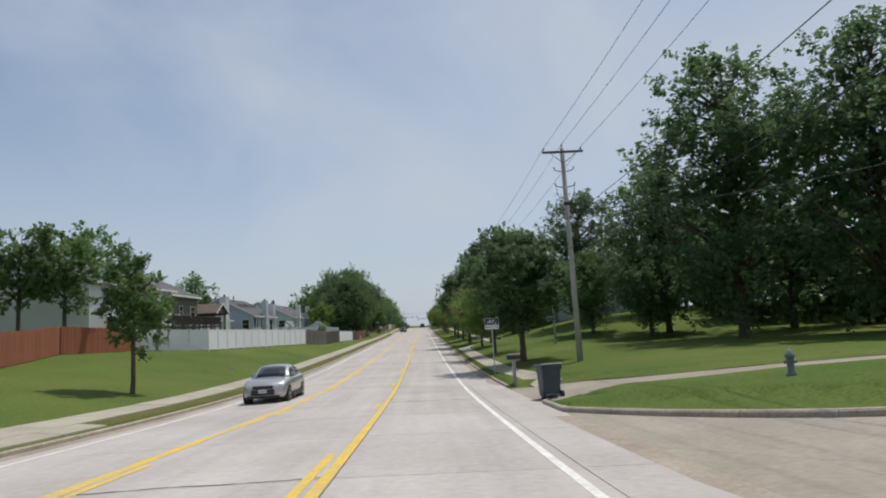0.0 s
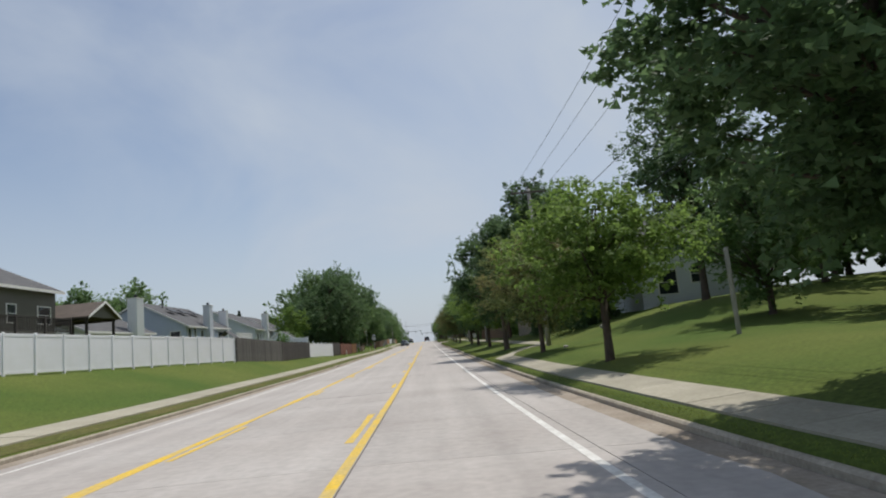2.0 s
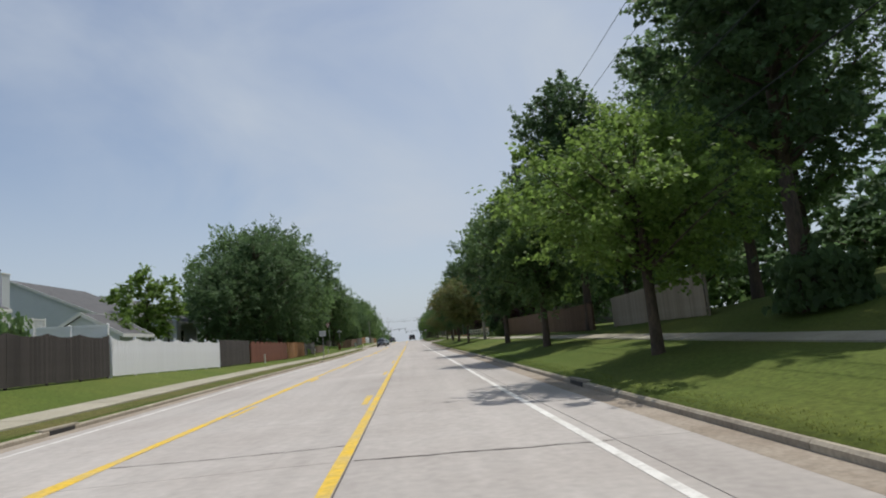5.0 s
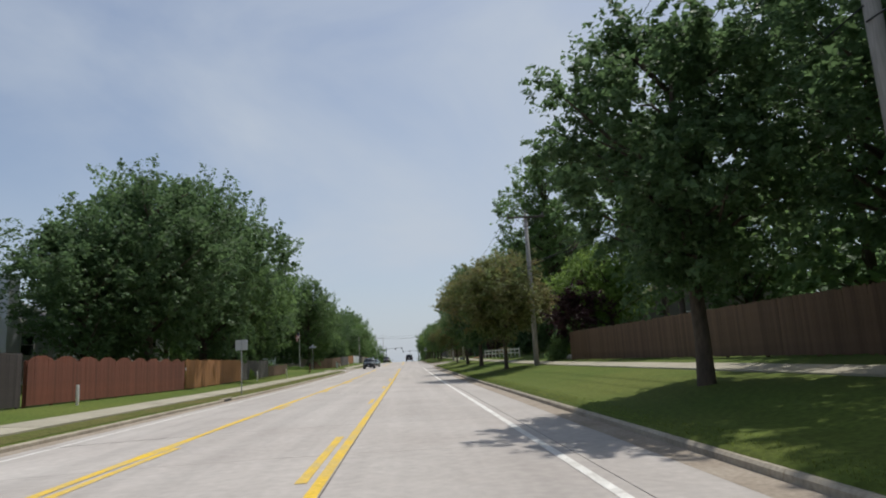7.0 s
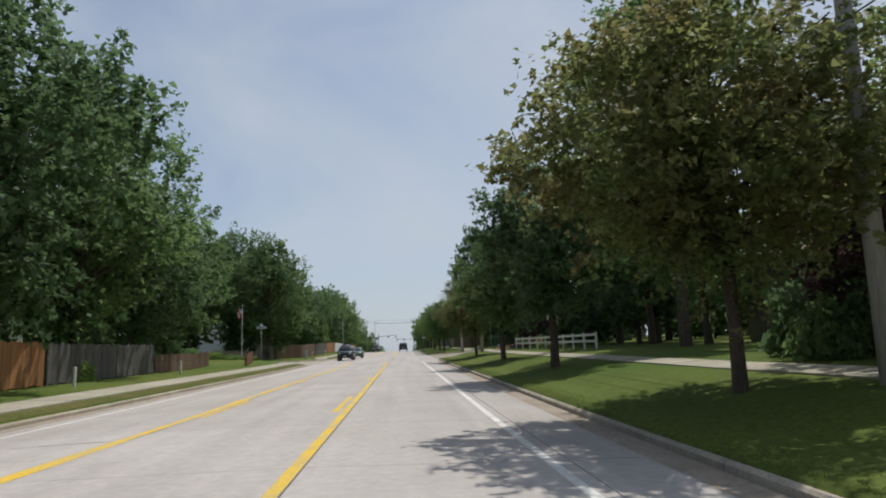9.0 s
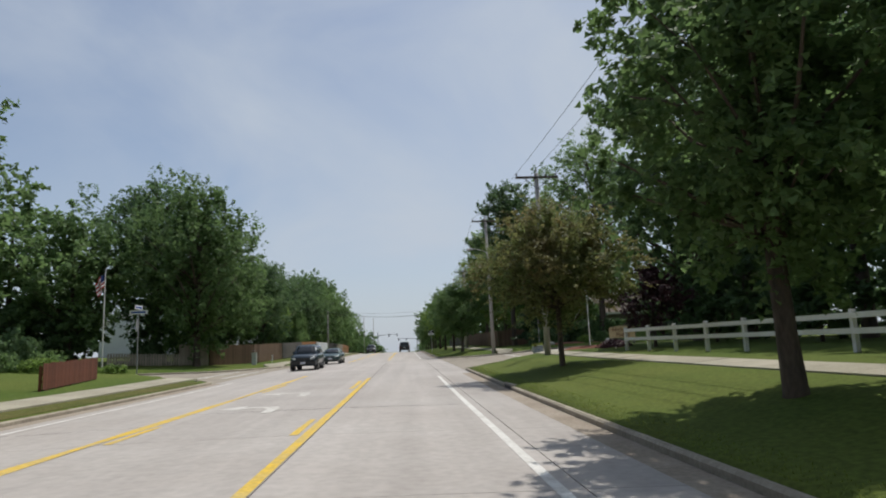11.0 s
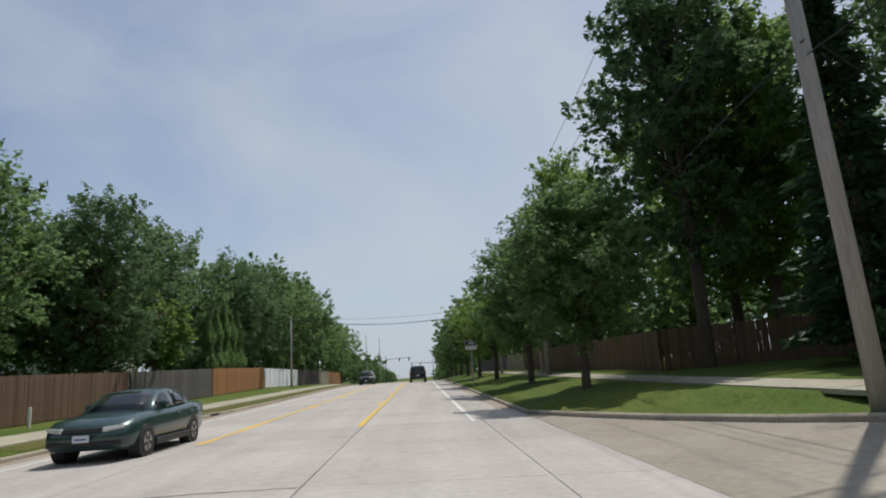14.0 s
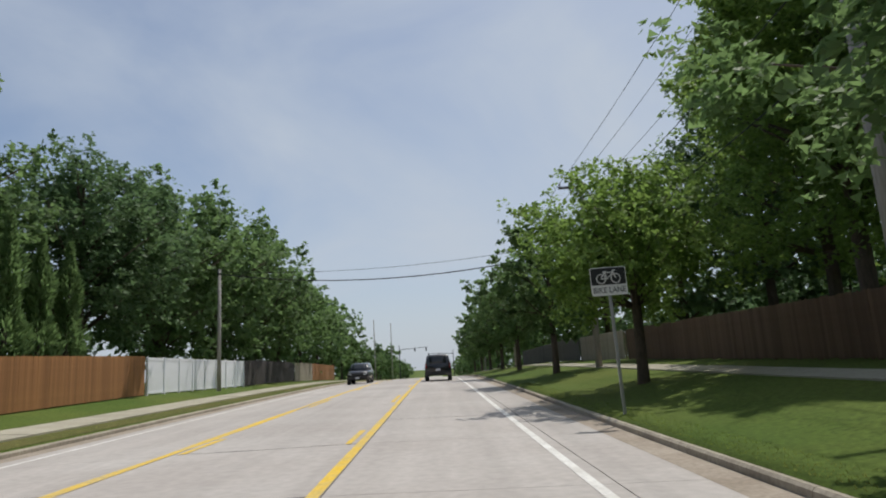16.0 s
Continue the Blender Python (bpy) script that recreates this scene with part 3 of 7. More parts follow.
def turf_strip(path, side, width, levels, lift, along=40, gap=0.13):
    """A strip of lawn from the back of a kerb line to the open lawn."""
    pts = []
    run = [Vector(p) for p in path]
    lens = [0.0]
    for a, b in zip(run, run[1:]):
        lens.append(lens[-1] + (b - a).length)
    for k in range(along + 1):
        d = lens[-1] * k / along
        i = max(j for j in range(len(run) - 1) if lens[j] <= d + 1e-6)
        pts.append(run[i].lerp(run[i + 1], (d - lens[i]) / max(1e-6, lens[i + 1] - lens[i])))
    bm, prev = bmesh.new(), None
    for k, p in enumerate(pts):
        t = (pts[min(k + 1, along)] - pts[max(k - 1, 0)]).normalized()
        n = Vector((-t.y, t.x)) * side
        cur = []
        for f in (0.0, 0.15, 0.4, 0.7, 1.0):
            q = p + n * (gap + (width - gap) * f)
            z0 = levels(p.x, p.y) + lift
            h = step01(f, 0.0, 1.0)
            edge = road_z(q.y) + verge_h(q.x, q.y) + 0.012
            cur.append(bm.verts.new((q.x, q.y, z0 * (1 - h) + edge * h - (0.05 if f == 1.0 else 0.0))))
        if prev:
            for i in range(4):
                bm.faces.new((prev[i], prev[i + 1], cur[i + 1], cur[i]))
        prev = cur
    bmesh.ops.recalc_face_normals(bm, faces=bm.faces)
    for fc in bm.faces:
        fc.smooth = True
        if fc.normal.z < 0:
            fc.normal_flip()
    part("turf_edge", bm, M["grass"], ground, "mown lawn edge behind the kerb")


for path, side, back in ((rn, -1, -3.2), (rf, 1, 3.2), (ln, 1, -3.2), (lf, -1, 3.2), (ff, 1, 2.4)):
    turf_strip([(path[0][0], path[0][1] + back)] + path, side, 2.7, base_level, 0.105)


def drive_level(x, y):
    return road_z(y) + crown(min(max(x, KERB_L), KERB_R)) + drive_h(x, y)


for y0, y1 in ((-50, 12), (19, 197), (226, 344)):
    strip = sheet("turf_edge", [-9.86, -9.5, KERB_L - 0.17], [y0 + 2 * k for k in range((y1 - y0) // 2 + 1)], lambda x, y: land_z(x, y) + 0.012, M["dry_grass"], "", "")
    strip.parent = ground
turf_strip([(KERB_R + 0.3 + 0.65 * k, drive_near(KERB_R + 0.3 + 0.65 * k)) for k in range(40)], -1, 2.4, drive_level, 0.012, gap=-0.05)
turf_strip([(KERB_R + 0.3 + 0.65 * k, drive_far(KERB_R + 0.3 + 0.65 * k)) for k in range(40)], 1, 2.4, drive_level, 0.012, gap=-0.05)
sidewalk("sidewalk_west", lambda y: -10.65, 1.45, -55, 345, "pale concrete sidewalk between kerb strip and lawn")
sidewalk("kerb_apron", lambda y: -9.52, 0.80, 12.0, 18.8, "pale concrete apron joining sidewalk and kerb")
sidewalk("sidewalk_east", right_walk, 1.12, 25.6, 345, "pale concrete sidewalk winding through the verge")


# ---------------------------------------------------------------- trees
def tree_meshes(seed, height, bole, radius, clumps, leaves, leaf, mat, squash=1.0, top_heavy=0.5, open_crown=0.0, trunk_r=0.16,
                spiky=0.0, lean=0.0, big=1.0, heart=0.07, fine=False):
    """The trunk with its limbs and the crown of single leaves for one kind of tree, with the base at the origin."""
    rnd = random.Random(seed)
    rng = np.random.RandomState(seed)
    bm = bmesh.new()
    mid_z = bole + (height - bole) * (0.42 + 0.1 * (1 - top_heavy))
    half_z = (height - bole) / 2
    split = bole + (height - bole) * 0.12
    trunk = [(0, 0, -0.25), (0.01, 0, 0.05), (0.03 * rnd.uniform(-1, 1), 0.02, bole * 0.5), (0.05 * rnd.uniform(-1, 1) + lean * 0.3, 0.03, split)]
    tube_bm(trunk, [trunk_r * 1.5, trunk_r * 1.15, trunk_r * 0.95, trunk_r * 0.85], 9, bm)
    leader = [trunk[-1], (lean * 0.6, 0.05, split + (height - split) * 0.4), (lean + rnd.uniform(-0.2, 0.2), rnd.uniform(-0.2, 0.2), height * 0.88)]
    tube_bm(leader, [trunk_r * 0.85, trunk_r * 0.5, trunk_r * 0.12], 7, bm)
    centres = []
    tries = 0
    while len(centres) < clumps and tries < clumps * 40:
        tries += 1
        a, u = rnd.uniform(0, 2 * math.pi), rnd.uniform(-1, 1)
        rr = (rnd.random() ** 0.42)
        s = math.sqrt(max(0, 1 - u * u))
        z = (u * rr)
        # the crown is widest at its lower third and narrows upwards
        wide = radius * (1.0 - 0.38 * max(0, z) ** 1.5 * (2 - squash)) * (1.0 if z > -0.3 else 0.86)
        p = Vector((math.cos(a) * s * rr * wide, math.sin(a) * s * rr * wide, bole + half_z * (1 + z * 0.93)))
        p.x += lean * (p.z - bole) / (height - bole)
        bump = 1 + 0.16 * math.sin(3 * a + seed) * math.cos(2.3 * z * 2 + seed)
        p.x *= bump
        p.y *= bump
        if all((p - c[0]).length > c[1] * (0.52 + open_crown) for c in centres):
            r = radius * rnd.uniform(0.15, 0.27) * big
            centres.append((p, r))
    # limbs to the outer clumps
    for p, r in centres:
        if rnd.random() < (0.26 + open_crown) * (0.3 if leaf > 0.4 else 1.0):
            base_z = min(height * 0.75, max(split * 0.95, p.z - (Vector((p.x, p.y)).length) * rnd.uniform(0.5, 0.95)))
            f = (base_z - split) / max(0.1, height - split)
            root = Vector((lean * max(0, f), 0.03, base_z))
            mid = root.lerp(p, 0.5) + Vector((rnd.uniform(-0.2, 0.2), rnd.uniform(-0.2, 0.2), rnd.uniform(-0.1, 0.25)))
            br = trunk_r * rnd.uniform(0.22, 0.42)
            tube_bm([root, mid, p], [br, br * 0.6, br * 0.2], 4, bm)
    bmesh.ops.recalc_face_normals(bm, faces=bm.faces)
    trunk_me = bpy.data.meshes.new("trunk")
    bm.to_mesh(trunk_me)
    bm.free()
    trunk_me.materials.append(M["bark"])
    for p in trunk_me.polygons:
        p.use_smooth = True
    # leaves on twigs that grow outwards and up from each clump
    weight = np.array([c[1] ** 2 for c in centres])
    weight /= weight.sum()
    all_c, all_r = np.array([tuple(c[0]) for c in centres]), np.array([c[1] for c in centres])
    n_spray = max(20, leaves // 22)
    own = rng.choice(len(centres), n_spray, p=weight)
    outward = all_c[own] - np.array([0, 0, bole + half_z * 0.75])
    outward /= np.linalg.norm(outward, axis=1)[:, None] + 0.01
    aim = outward * 0.60 + rng.normal(size=(n_spray, 3)) * 0.55 + np.array([0, 0, 0.20 + 0.35 * spiky])
    aim /= np.linalg.norm(aim, axis=1)[:, None]
    start = all_c[own] + rng.normal(size=(n_spray, 3)) * (all_r[own] * 0.30)[:, None]
    reach = all_r[own] * rng.uniform(0.5, 1.2, n_spray)
    k = rng.randint(0, n_spray, leaves)
    f = 0.08 + 0.92 * rng.rand(leaves) ** 0.75
    d = aim[k]
    pos = start[k] + d * (reach[k] * f)[:, None] + rng.normal(size=(leaves, 3)) * (reach[k] * 0.15 * (1.15 - 0.6 * f))[:, None] * np.array([1, 1, 0.6])
    pos[:, 2] -= 0.12 * reach[k] * f * f
    if spiky:
        # upright shoots that stand out of the upper crown
        up = [i for i, c in enumerate(centres) if c[0].z > bole + half_z * 0.8]
        n_sh = int(260 * spiky)
        base_i = rng.choice(up, n_sh)
        root = all_c[base_i] + rng.normal(size=(n_sh, 3)) * all_r[base_i][:, None] * 0.5
        tip = np.stack([rng.normal(size=n_sh) * 0.15, rng.normal(size=n_sh) * 0.15, rng.uniform(0.3, 0.75, n_sh) * radius * 0.3], 1) + root * np.array([0.12, 0.12, 0])
        take = rng.rand(leaves) < 0.2
        k2 = rng.randint(0, n_sh, leaves)
        f = rng.rand(leaves)
        along_shoot = root[k2] + tip[k2] * f[:, None] + rng.normal(size=(leaves, 3)) * (0.30 * (1 - 0.75 * f))[:, None] * (radius / 5.0)
        pos[take] = along_shoot[take]
    # larger bunches fill the heart of the crown
    deep = np.nonzero(np.hypot(all_c[:, 0], all_c[:, 1]) < radius * 0.62)[0]
    inner = rng.rand(leaves) < heart
    ci = rng.choice(deep, leaves)
    pos[inner] = (all_c[ci] * np.array([0.85, 0.85, 1.0]) + rng.normal(size=(leaves, 3)) * (all_r[ci] * 0.30)[:, None])[inner]
    nrm = d * 0.35 + rng.normal(size=(leaves, 3)) * 0.45 + np.array([0, 0, 0.62])
    nrm /= np.linalg.norm(nrm, axis=1)[:, None]
    ua = np.cross(nrm, rng.normal(size=(leaves, 3)))
    ua /= np.linalg.norm(ua, axis=1)[:, None]
    va = np.cross(nrm, ua)
    size = leaf * (rng.uniform(0.6, 1.3, leaves) * np.where(inner, max(1.2, radius * 0.055 / leaf), 1.0))[:, None]
    if fine:
        corners = [pos - ua * size * 0.62 - nrm * size * 0.06, pos + va * size * 0.42 + ua * size * 0.08, pos + ua * size * 0.62 - nrm * size * 0.12,
                   pos - va * size * 0.42 + ua * size * 0.08]
    else:
        corners = [pos - ua * size * 0.50 - va * size * 0.36, pos + ua * size * 0.50 - va * size * 0.30 - nrm * size * 0.1, pos + va * size * 0.66]
    n_c = len(corners)
    me = bpy.data.meshes.new("crown")
    me.vertices.add(leaves * n_c)
    me.vertices.foreach_set("co", np.stack(corners, 1).astype(np.float32).ravel())
    me.loops.add(leaves * n_c)
    me.loops.foreach_set("vertex_index", np.arange(leaves * n_c, dtype=np.int32))
    me.polygons.add(leaves)
    me.polygons.foreach_set("loop_start", np.arange(0, leaves * n_c, n_c, dtype=np.int32))
    me.polygons.foreach_set("loop_total", np.full(leaves, n_c, dtype=np.int32))
    me.update(calc_edges=True)
    me.validate()
    me.materials.append(mat)
    return trunk_me, me


KIND = {
    "round_dark": tree_meshes(3, 8.6, 1.9, 3.1, 150, 48000, 0.122, M["leaf_dark"], trunk_r=0.17),
    "round_dark_b": tree_meshes(4, 8.2, 1.9, 3.2, 150, 39000, 0.13, M["leaf_mid"], trunk_r=0.17),
    "round_far": tree_meshes(24, 8.3, 1.9, 3.2, 130, 8000, 0.26, M["leaf_mid"], trunk_r=0.17),
    "maple_bright": tree_meshes(5, 6.6, 1.7, 3.5, 130, 24000, 0.117, M["leaf_bright"], trunk_r=0.16, top_heavy=0.3, fine=True),
    "crab_bronze": tree_meshes(6, 7.0, 1.5, 3.4, 100, 34000, 0.09, M["leaf_red"], trunk_r=0.13, open_crown=0.18, heart=0.03),
    "crab_bronze_full": tree_meshes(16, 7.6, 2.2, 3.9, 150, 50000, 0.12, M["leaf_red"], trunk_r=0.13, open_crown=0.05),
    "tall_oak": tree_meshes(7, 18.0, 2.2, 5.4, 230, 30000, 0.217, M["leaf_dark"], trunk_r=0.30, open_crown=0.04, spiky=0.3),
    "tall_oak_b": tree_meshes(8, 17.0, 2.0, 5.0, 220, 30000, 0.21, M["leaf_mid"], trunk_r=0.28, open_crown=0.05, spiky=0.3),
    "low_oak": tree_meshes(36, 17.6, 0.9, 5.4, 230, 31000, 0.214, M["leaf_dark"], trunk_r=0.32, open_crown=0.03, spiky=0.3),
    "tall_light": tree_meshes(28, 17.0, 2.0, 5.0, 210, 32000, 0.202, M["leaf_bright"], trunk_r=0.28, open_crown=0.05, spiky=0.3),
    "tall_slim": tree_meshes(33, 16.0, 2.6, 3.5, 190, 30000, 0.188, M["leaf_dark"], trunk_r=0.24, spiky=0.3),
    "tall_slim_light": tree_meshes(35, 16.0, 2.6, 3.7, 190, 46000, 0.152, M["leaf_bright"], trunk_r=0.24, spiky=0.3),
    "tall_open": tree_meshes(9, 17.0, 4.2, 5.2, 130, 32000, 0.158, M["leaf_mid"], trunk_r=0.26, open_crown=0.35, heart=0.0),
    "maple_high": tree_meshes(29, 19.0, 5.5, 4.6, 200, 30000, 0.212, M["leaf_mid"], trunk_r=0.26, spiky=0.3),
    "wide_maple": tree_meshes(10, 14.0, 0.8, 5.6, 240, 31000, 0.224, M["leaf_dark"], trunk_r=0.30, spiky=0.5),
    "wide_maple_b": tree_meshes(11, 13.0, 0.8, 5.0, 220, 27000, 0.222, M["leaf_mid"], trunk_r=0.28, spiky=0.5),
    "wide_far": tree_meshes(25, 13.5, 0.8, 5.2, 200, 12000, 0.335, M["leaf_mid"], trunk_r=0.28, spiky=0.6, big=1.1),
    "pyramid": tree_meshes(34, 13.4, 0.6, 4.6, 200, 28000, 0.192, M["leaf_dark"], trunk_r=0.26, squash=0.35, spiky=0.5),
    "young_pear": tree_meshes(12, 5.4, 0.95, 1.22, 120, 26000, 0.066, M["leaf_mid"], trunk_r=0.08),
    "stem_maple": tree_meshes(30, 8.6, 2.6, 2.7, 80, 12500, 0.158, M["leaf_mid"], trunk_r=0.13, open_crown=0.1),
    "young_bright": tree_meshes(13, 6.8, 1.6, 2.4, 90, 12500, 0.168, M["leaf_bright"], trunk_r=0.11, open_crown=0.06),
    "plum": tree_meshes(14, 6.5, 1.2, 3.0, 100, 17000, 0.148, M["leaf_plum"], trunk_r=0.14),
    "back_mass": tree_meshes(17, 14.0, 0.3, 5.8, 110, 1900, 0.85, M["leaf_dark"], trunk_r=0.3, big=1.3),
    "deep_oak": tree_meshes(18, 18.0, 1.6, 5.6, 160, 10000, 0.38, M["leaf_dark"], trunk_r=0.3, big=1.2),
    "deep_maple": tree_meshes(19, 13.5, 0.8, 5.5, 150, 5000, 0.465, M["leaf_mid"], trunk_r=0.3, big=1.25, spiky=0.3),
    "hedge_mass": tree_meshes(31, 4.8, 0.1, 2.9, 40, 1300, 0.46, M["leaf_dark"], trunk_r=0.10),
    "far_mass": tree_meshes(15, 13.0, 0.6, 5.8, 110, 1900, 0.85, M["leaf_mid"], trunk_r=0.3, big=1.3),
}


def conifer_meshes(seed, height, radius, skirt, needles, size, mat, column=False):
    """A trunk and tiers of drooping needle sprays."""
    rng = np.random.RandomState(seed)
    bm = tube_bm([(0, 0, -0.2), (0, 0, height * 0.5), (0, 0, height * 0.96)], [radius * 0.07 + 0.05, 0.1, 0.02], 7)
    trunk_me = bpy.data.meshes.new("trunk")
    bm.to_mesh(trunk_me)
    bm.free()
    trunk_me.materials.append(M["bark"])
    z = skirt + (height - skirt) * rng.rand(needles) ** (1.0 if column else 1.35)
    f = (z - skirt) / (height - skirt)
    shape = (1 - f ** 3) * (0.55 + 0.45 * np.minimum(1, f * 5)) if column else (1 - f) ** 0.9 + 0.04
    tier = 0.78 + 0.22 * np.cos(z * (2.5 if column else 2 * math.pi / (height / 11)))
    a = rng.rand(needles) * 2 * math.pi
    lobes = 1 + 0.16 * np.sin(a * 5 + z * 1.7) + 0.1 * np.sin(a * 9 - z * 2.3)
    rr = radius * shape * tier * lobes * (0.35 + 0.65 * rng.rand(needles) ** 0.45)
    pos = np.stack([np.cos(a) * rr, np.sin(a) * rr, z - (0 if column else 0.16) * rr], 1)
    out = np.stack([np.cos(a), np.sin(a), np.full(needles, 1.1 if column else -0.25)], 1) + rng.normal(size=(needles, 3)) * 0.3
    out /= np.linalg.norm(out, axis=1)[:, None]
    side = np.cross(out, rng.normal(size=(needles, 3)))
    side /= np.linalg.norm(side, axis=1)[:, None]
    s = size * rng.uniform(0.6, 1.4, needles)[:, None]
    quad = np.stack([pos - out * s * 0.5, pos + side * s * 0.17, pos + out * s * 0.6, pos - side * s * 0.17], 1).reshape(-1, 3)
    me = mesh_of("crown", quad, [(4 * k, 4 * k + 1, 4 * k + 2, 4 * k + 3) for k in range(needles)], mat)
    return trunk_me, me


KIND["spruce"] = conifer_meshes(21, 13.5, 3.2, 1.4, 13000, 0.42, M["needle"])
KIND["cedar"] = conifer_meshes(22, 12.0, 2.2, 1.0, 10000, 0.36, M["needle"])
KIND["column_cedar"] = conifer_meshes(23, 7.0, 0.85, 0.1, 5000, 0.26, M["leaf_mid"], True)


def tree(kind, x, y, scale=1.0, turn=None, label="", category="tree", group="", tall=1.0, name="tree"):
    """Plants one tree: trunk and crown under an Empty on the ground."""
    z = land_z(x, y) - 0.03
    turn = random.uniform(0, 360) if turn is None else turn
    m = pose(x, y, z, 0, 0, turn) @ Matrix.Diagonal((scale, scale, scale * tall, 1))
    ob = new(name)
    ob.empty_display_size = 0.3
    ob.matrix_world = m
    for part_name, me in zip(("trunk", "crown"), KIND[kind]):
        c = new(part_name, me)
        c.parent = ob
    return tagged(ob, label, category, group)


ROW = "street trees along the verge"
DARK = "round-crowned dark green street tree on the mown verge"
LIGHT = "low-branched light green maple on the mown verge"
BRONZE = "bronze-leaved crab apple tree on the mown verge"
for kind, y, s, label in [("round_dark", 39.6, 1.13, DARK), ("maple_bright", 53.3, 0.93, LIGHT), ("crab_bronze", 66.7, 1.0, BRONZE),
                          ("round_dark", 80.7, 1.18, DARK), ("maple_bright", 94.7, 1.0, LIGHT), ("round_dark_b", 108.3, 1.0, DARK),
                          ("round_dark", 121.8, 1.05, DARK), ("crab_bronze_full", 148.7, 0.95, BRONZE),
                          ("round_dark", 162.5, 1.0, DARK), ("round_dark_b", 176.0, 0.95, DARK), ("crab_bronze_full", 190.0, 0.78, BRONZE),
                          ("round_dark_b", 232.8, 0.9, DARK), ("round_dark_b", 243.5, 0.92, DARK), ("maple_bright", 257.4, 1.0, LIGHT),
                          ("round_far", 271.0, 1.0, DARK), ("round_far", 285.0, 1.0, DARK), ("round_far", 298.5, 1.0, DARK),
                          ("round_far", 312.0, 1.0, DARK), ("round_far", 326.0, 1.0, DARK), ("round_far", 340.0, 0.95, DARK)]:
    tree(kind, 6.1 + random.uniform(-0.15, 0.15), y, s, None, label, "tree", ROW, 0.86 if y < 40 else 1.0)

BACK = "trees behind the verge"
TALL = "tall dark green shade tree standing behind the verge"
for kind, x, y, s in [("wide_maple", 19.2, 52.8, 0.62), ("low_oak", 22.6, 44.0, 1.25), ("low_oak", 27.5, 36.0, 1.15), ("deep_oak", 31.0, 52.0, 1.0),
                      ("low_oak", 22.6, 57.5, 0.96), ("wide_maple_b", 16.9, 62.5, 0.66), ("deep_oak", 36.0, 28.0, 1.1), ("deep_maple", 34.0, 64.0, 0.9), ("deep_maple", 26.0, 72.0, 0.75), ("deep_maple", 32.5, 79.0, 0.85),
                      ("deep_oak", 42.0, 44.0, 1.0), ("wide_maple_b", 15.6, 86.0, 0.7), ("tall_slim", 11.8, 97.0, 1.08), ("tall_oak_b", 15.0, 101.5, 0.95),
                      ("tall_oak", 16.5, 108.0, 0.95), ("tall_slim", 11.3, 119.0, 1.12), ("tall_oak_b", 16.5, 114.0, 0.9), ("tall_oak", 17.2, 128.0, 1.0), ("tall_oak", 19.6, 75.5, 0.9), ("wide_maple_b", 16.2, 158.5, 0.62), ("stem_maple", 14.4, 140.8, 1.3), ("maple_bright", 14.6, 153.0, 1.2), ("deep_maple", 19.5, 133.5, 0.9), ("wide_maple", 17.6, 140.0, 0.68),
                      ("maple_high", 14.2, 168.7, 1.06), ("maple_high", 18.4, 152.5, 0.9), ("deep_maple", 20.0, 121.0, 1.0), 
                      ("deep_maple", 17.0, 172.0, 0.8), ("tall_oak", 16.8, 179.5, 0.85), ("tall_oak_b", 18.4, 190.5, 1.0), ("deep_oak", 19.0, 184.0, 0.95),
                      ("wide_maple", 17.8, 184.5, 0.75), ("tall_oak_b", 18.2, 198.5, 1.0), ("deep_oak", 17.2, 202.6, 0.92), ("deep_oak", 25.0, 196.0, 0.95), ("tall_open", 19.6, 227.5, 1.25),
                      ("tall_slim", 12.3, 236.2, 1.2), ("tall_slim_light", 16.4, 237.5, 1.1), ("tall_light", 16.0, 240.5, 0.98), ("tall_slim_light", 11.9, 255.7, 1.04), ("deep_maple", 20.0, 240.0, 0.95), ("tall_light", 15.6, 263.0, 1.0),
                      ("tall_oak", 17.5, 271.0, 0.9), ("deep_maple", 18.0, 250.0, 0.9), ("deep_maple", 14.0, 274.0, 0.8), ("deep_maple", 14.0, 290.0, 0.85),
                      ("deep_maple", 14.0, 306.0, 0.8), ("deep_maple", 14.0, 322.0, 0.85), ("deep_maple", 14.0, 338.0, 0.85)]:
    tree(kind, x, y, s, None, TALL, "tree", BACK)
for kind, x, y, s, label in [("plum", 11.6, 151.8, 0.82, "purple-leaved plum tree behind the verge"),
                             ("plum", 12.2, 196.5, 0.62, "purple-leaved plum tree behind the verge"),
                             ("spruce", 24.0, 216.6, 0.92, "dark green spruce at the street corner"),
                             ("cedar", 13.4, 227.6, 1.04, "dark green spruce at the street corner"),
                             ("spruce", 15.8, 230.0, 0.62, "dark green spruce at the street corner"),
                             ("spruce", 26.5, 221.0, 1.15, "dark green spruce at the street corner")]:
    tree(kind, x, y, s, None, label, "tree")

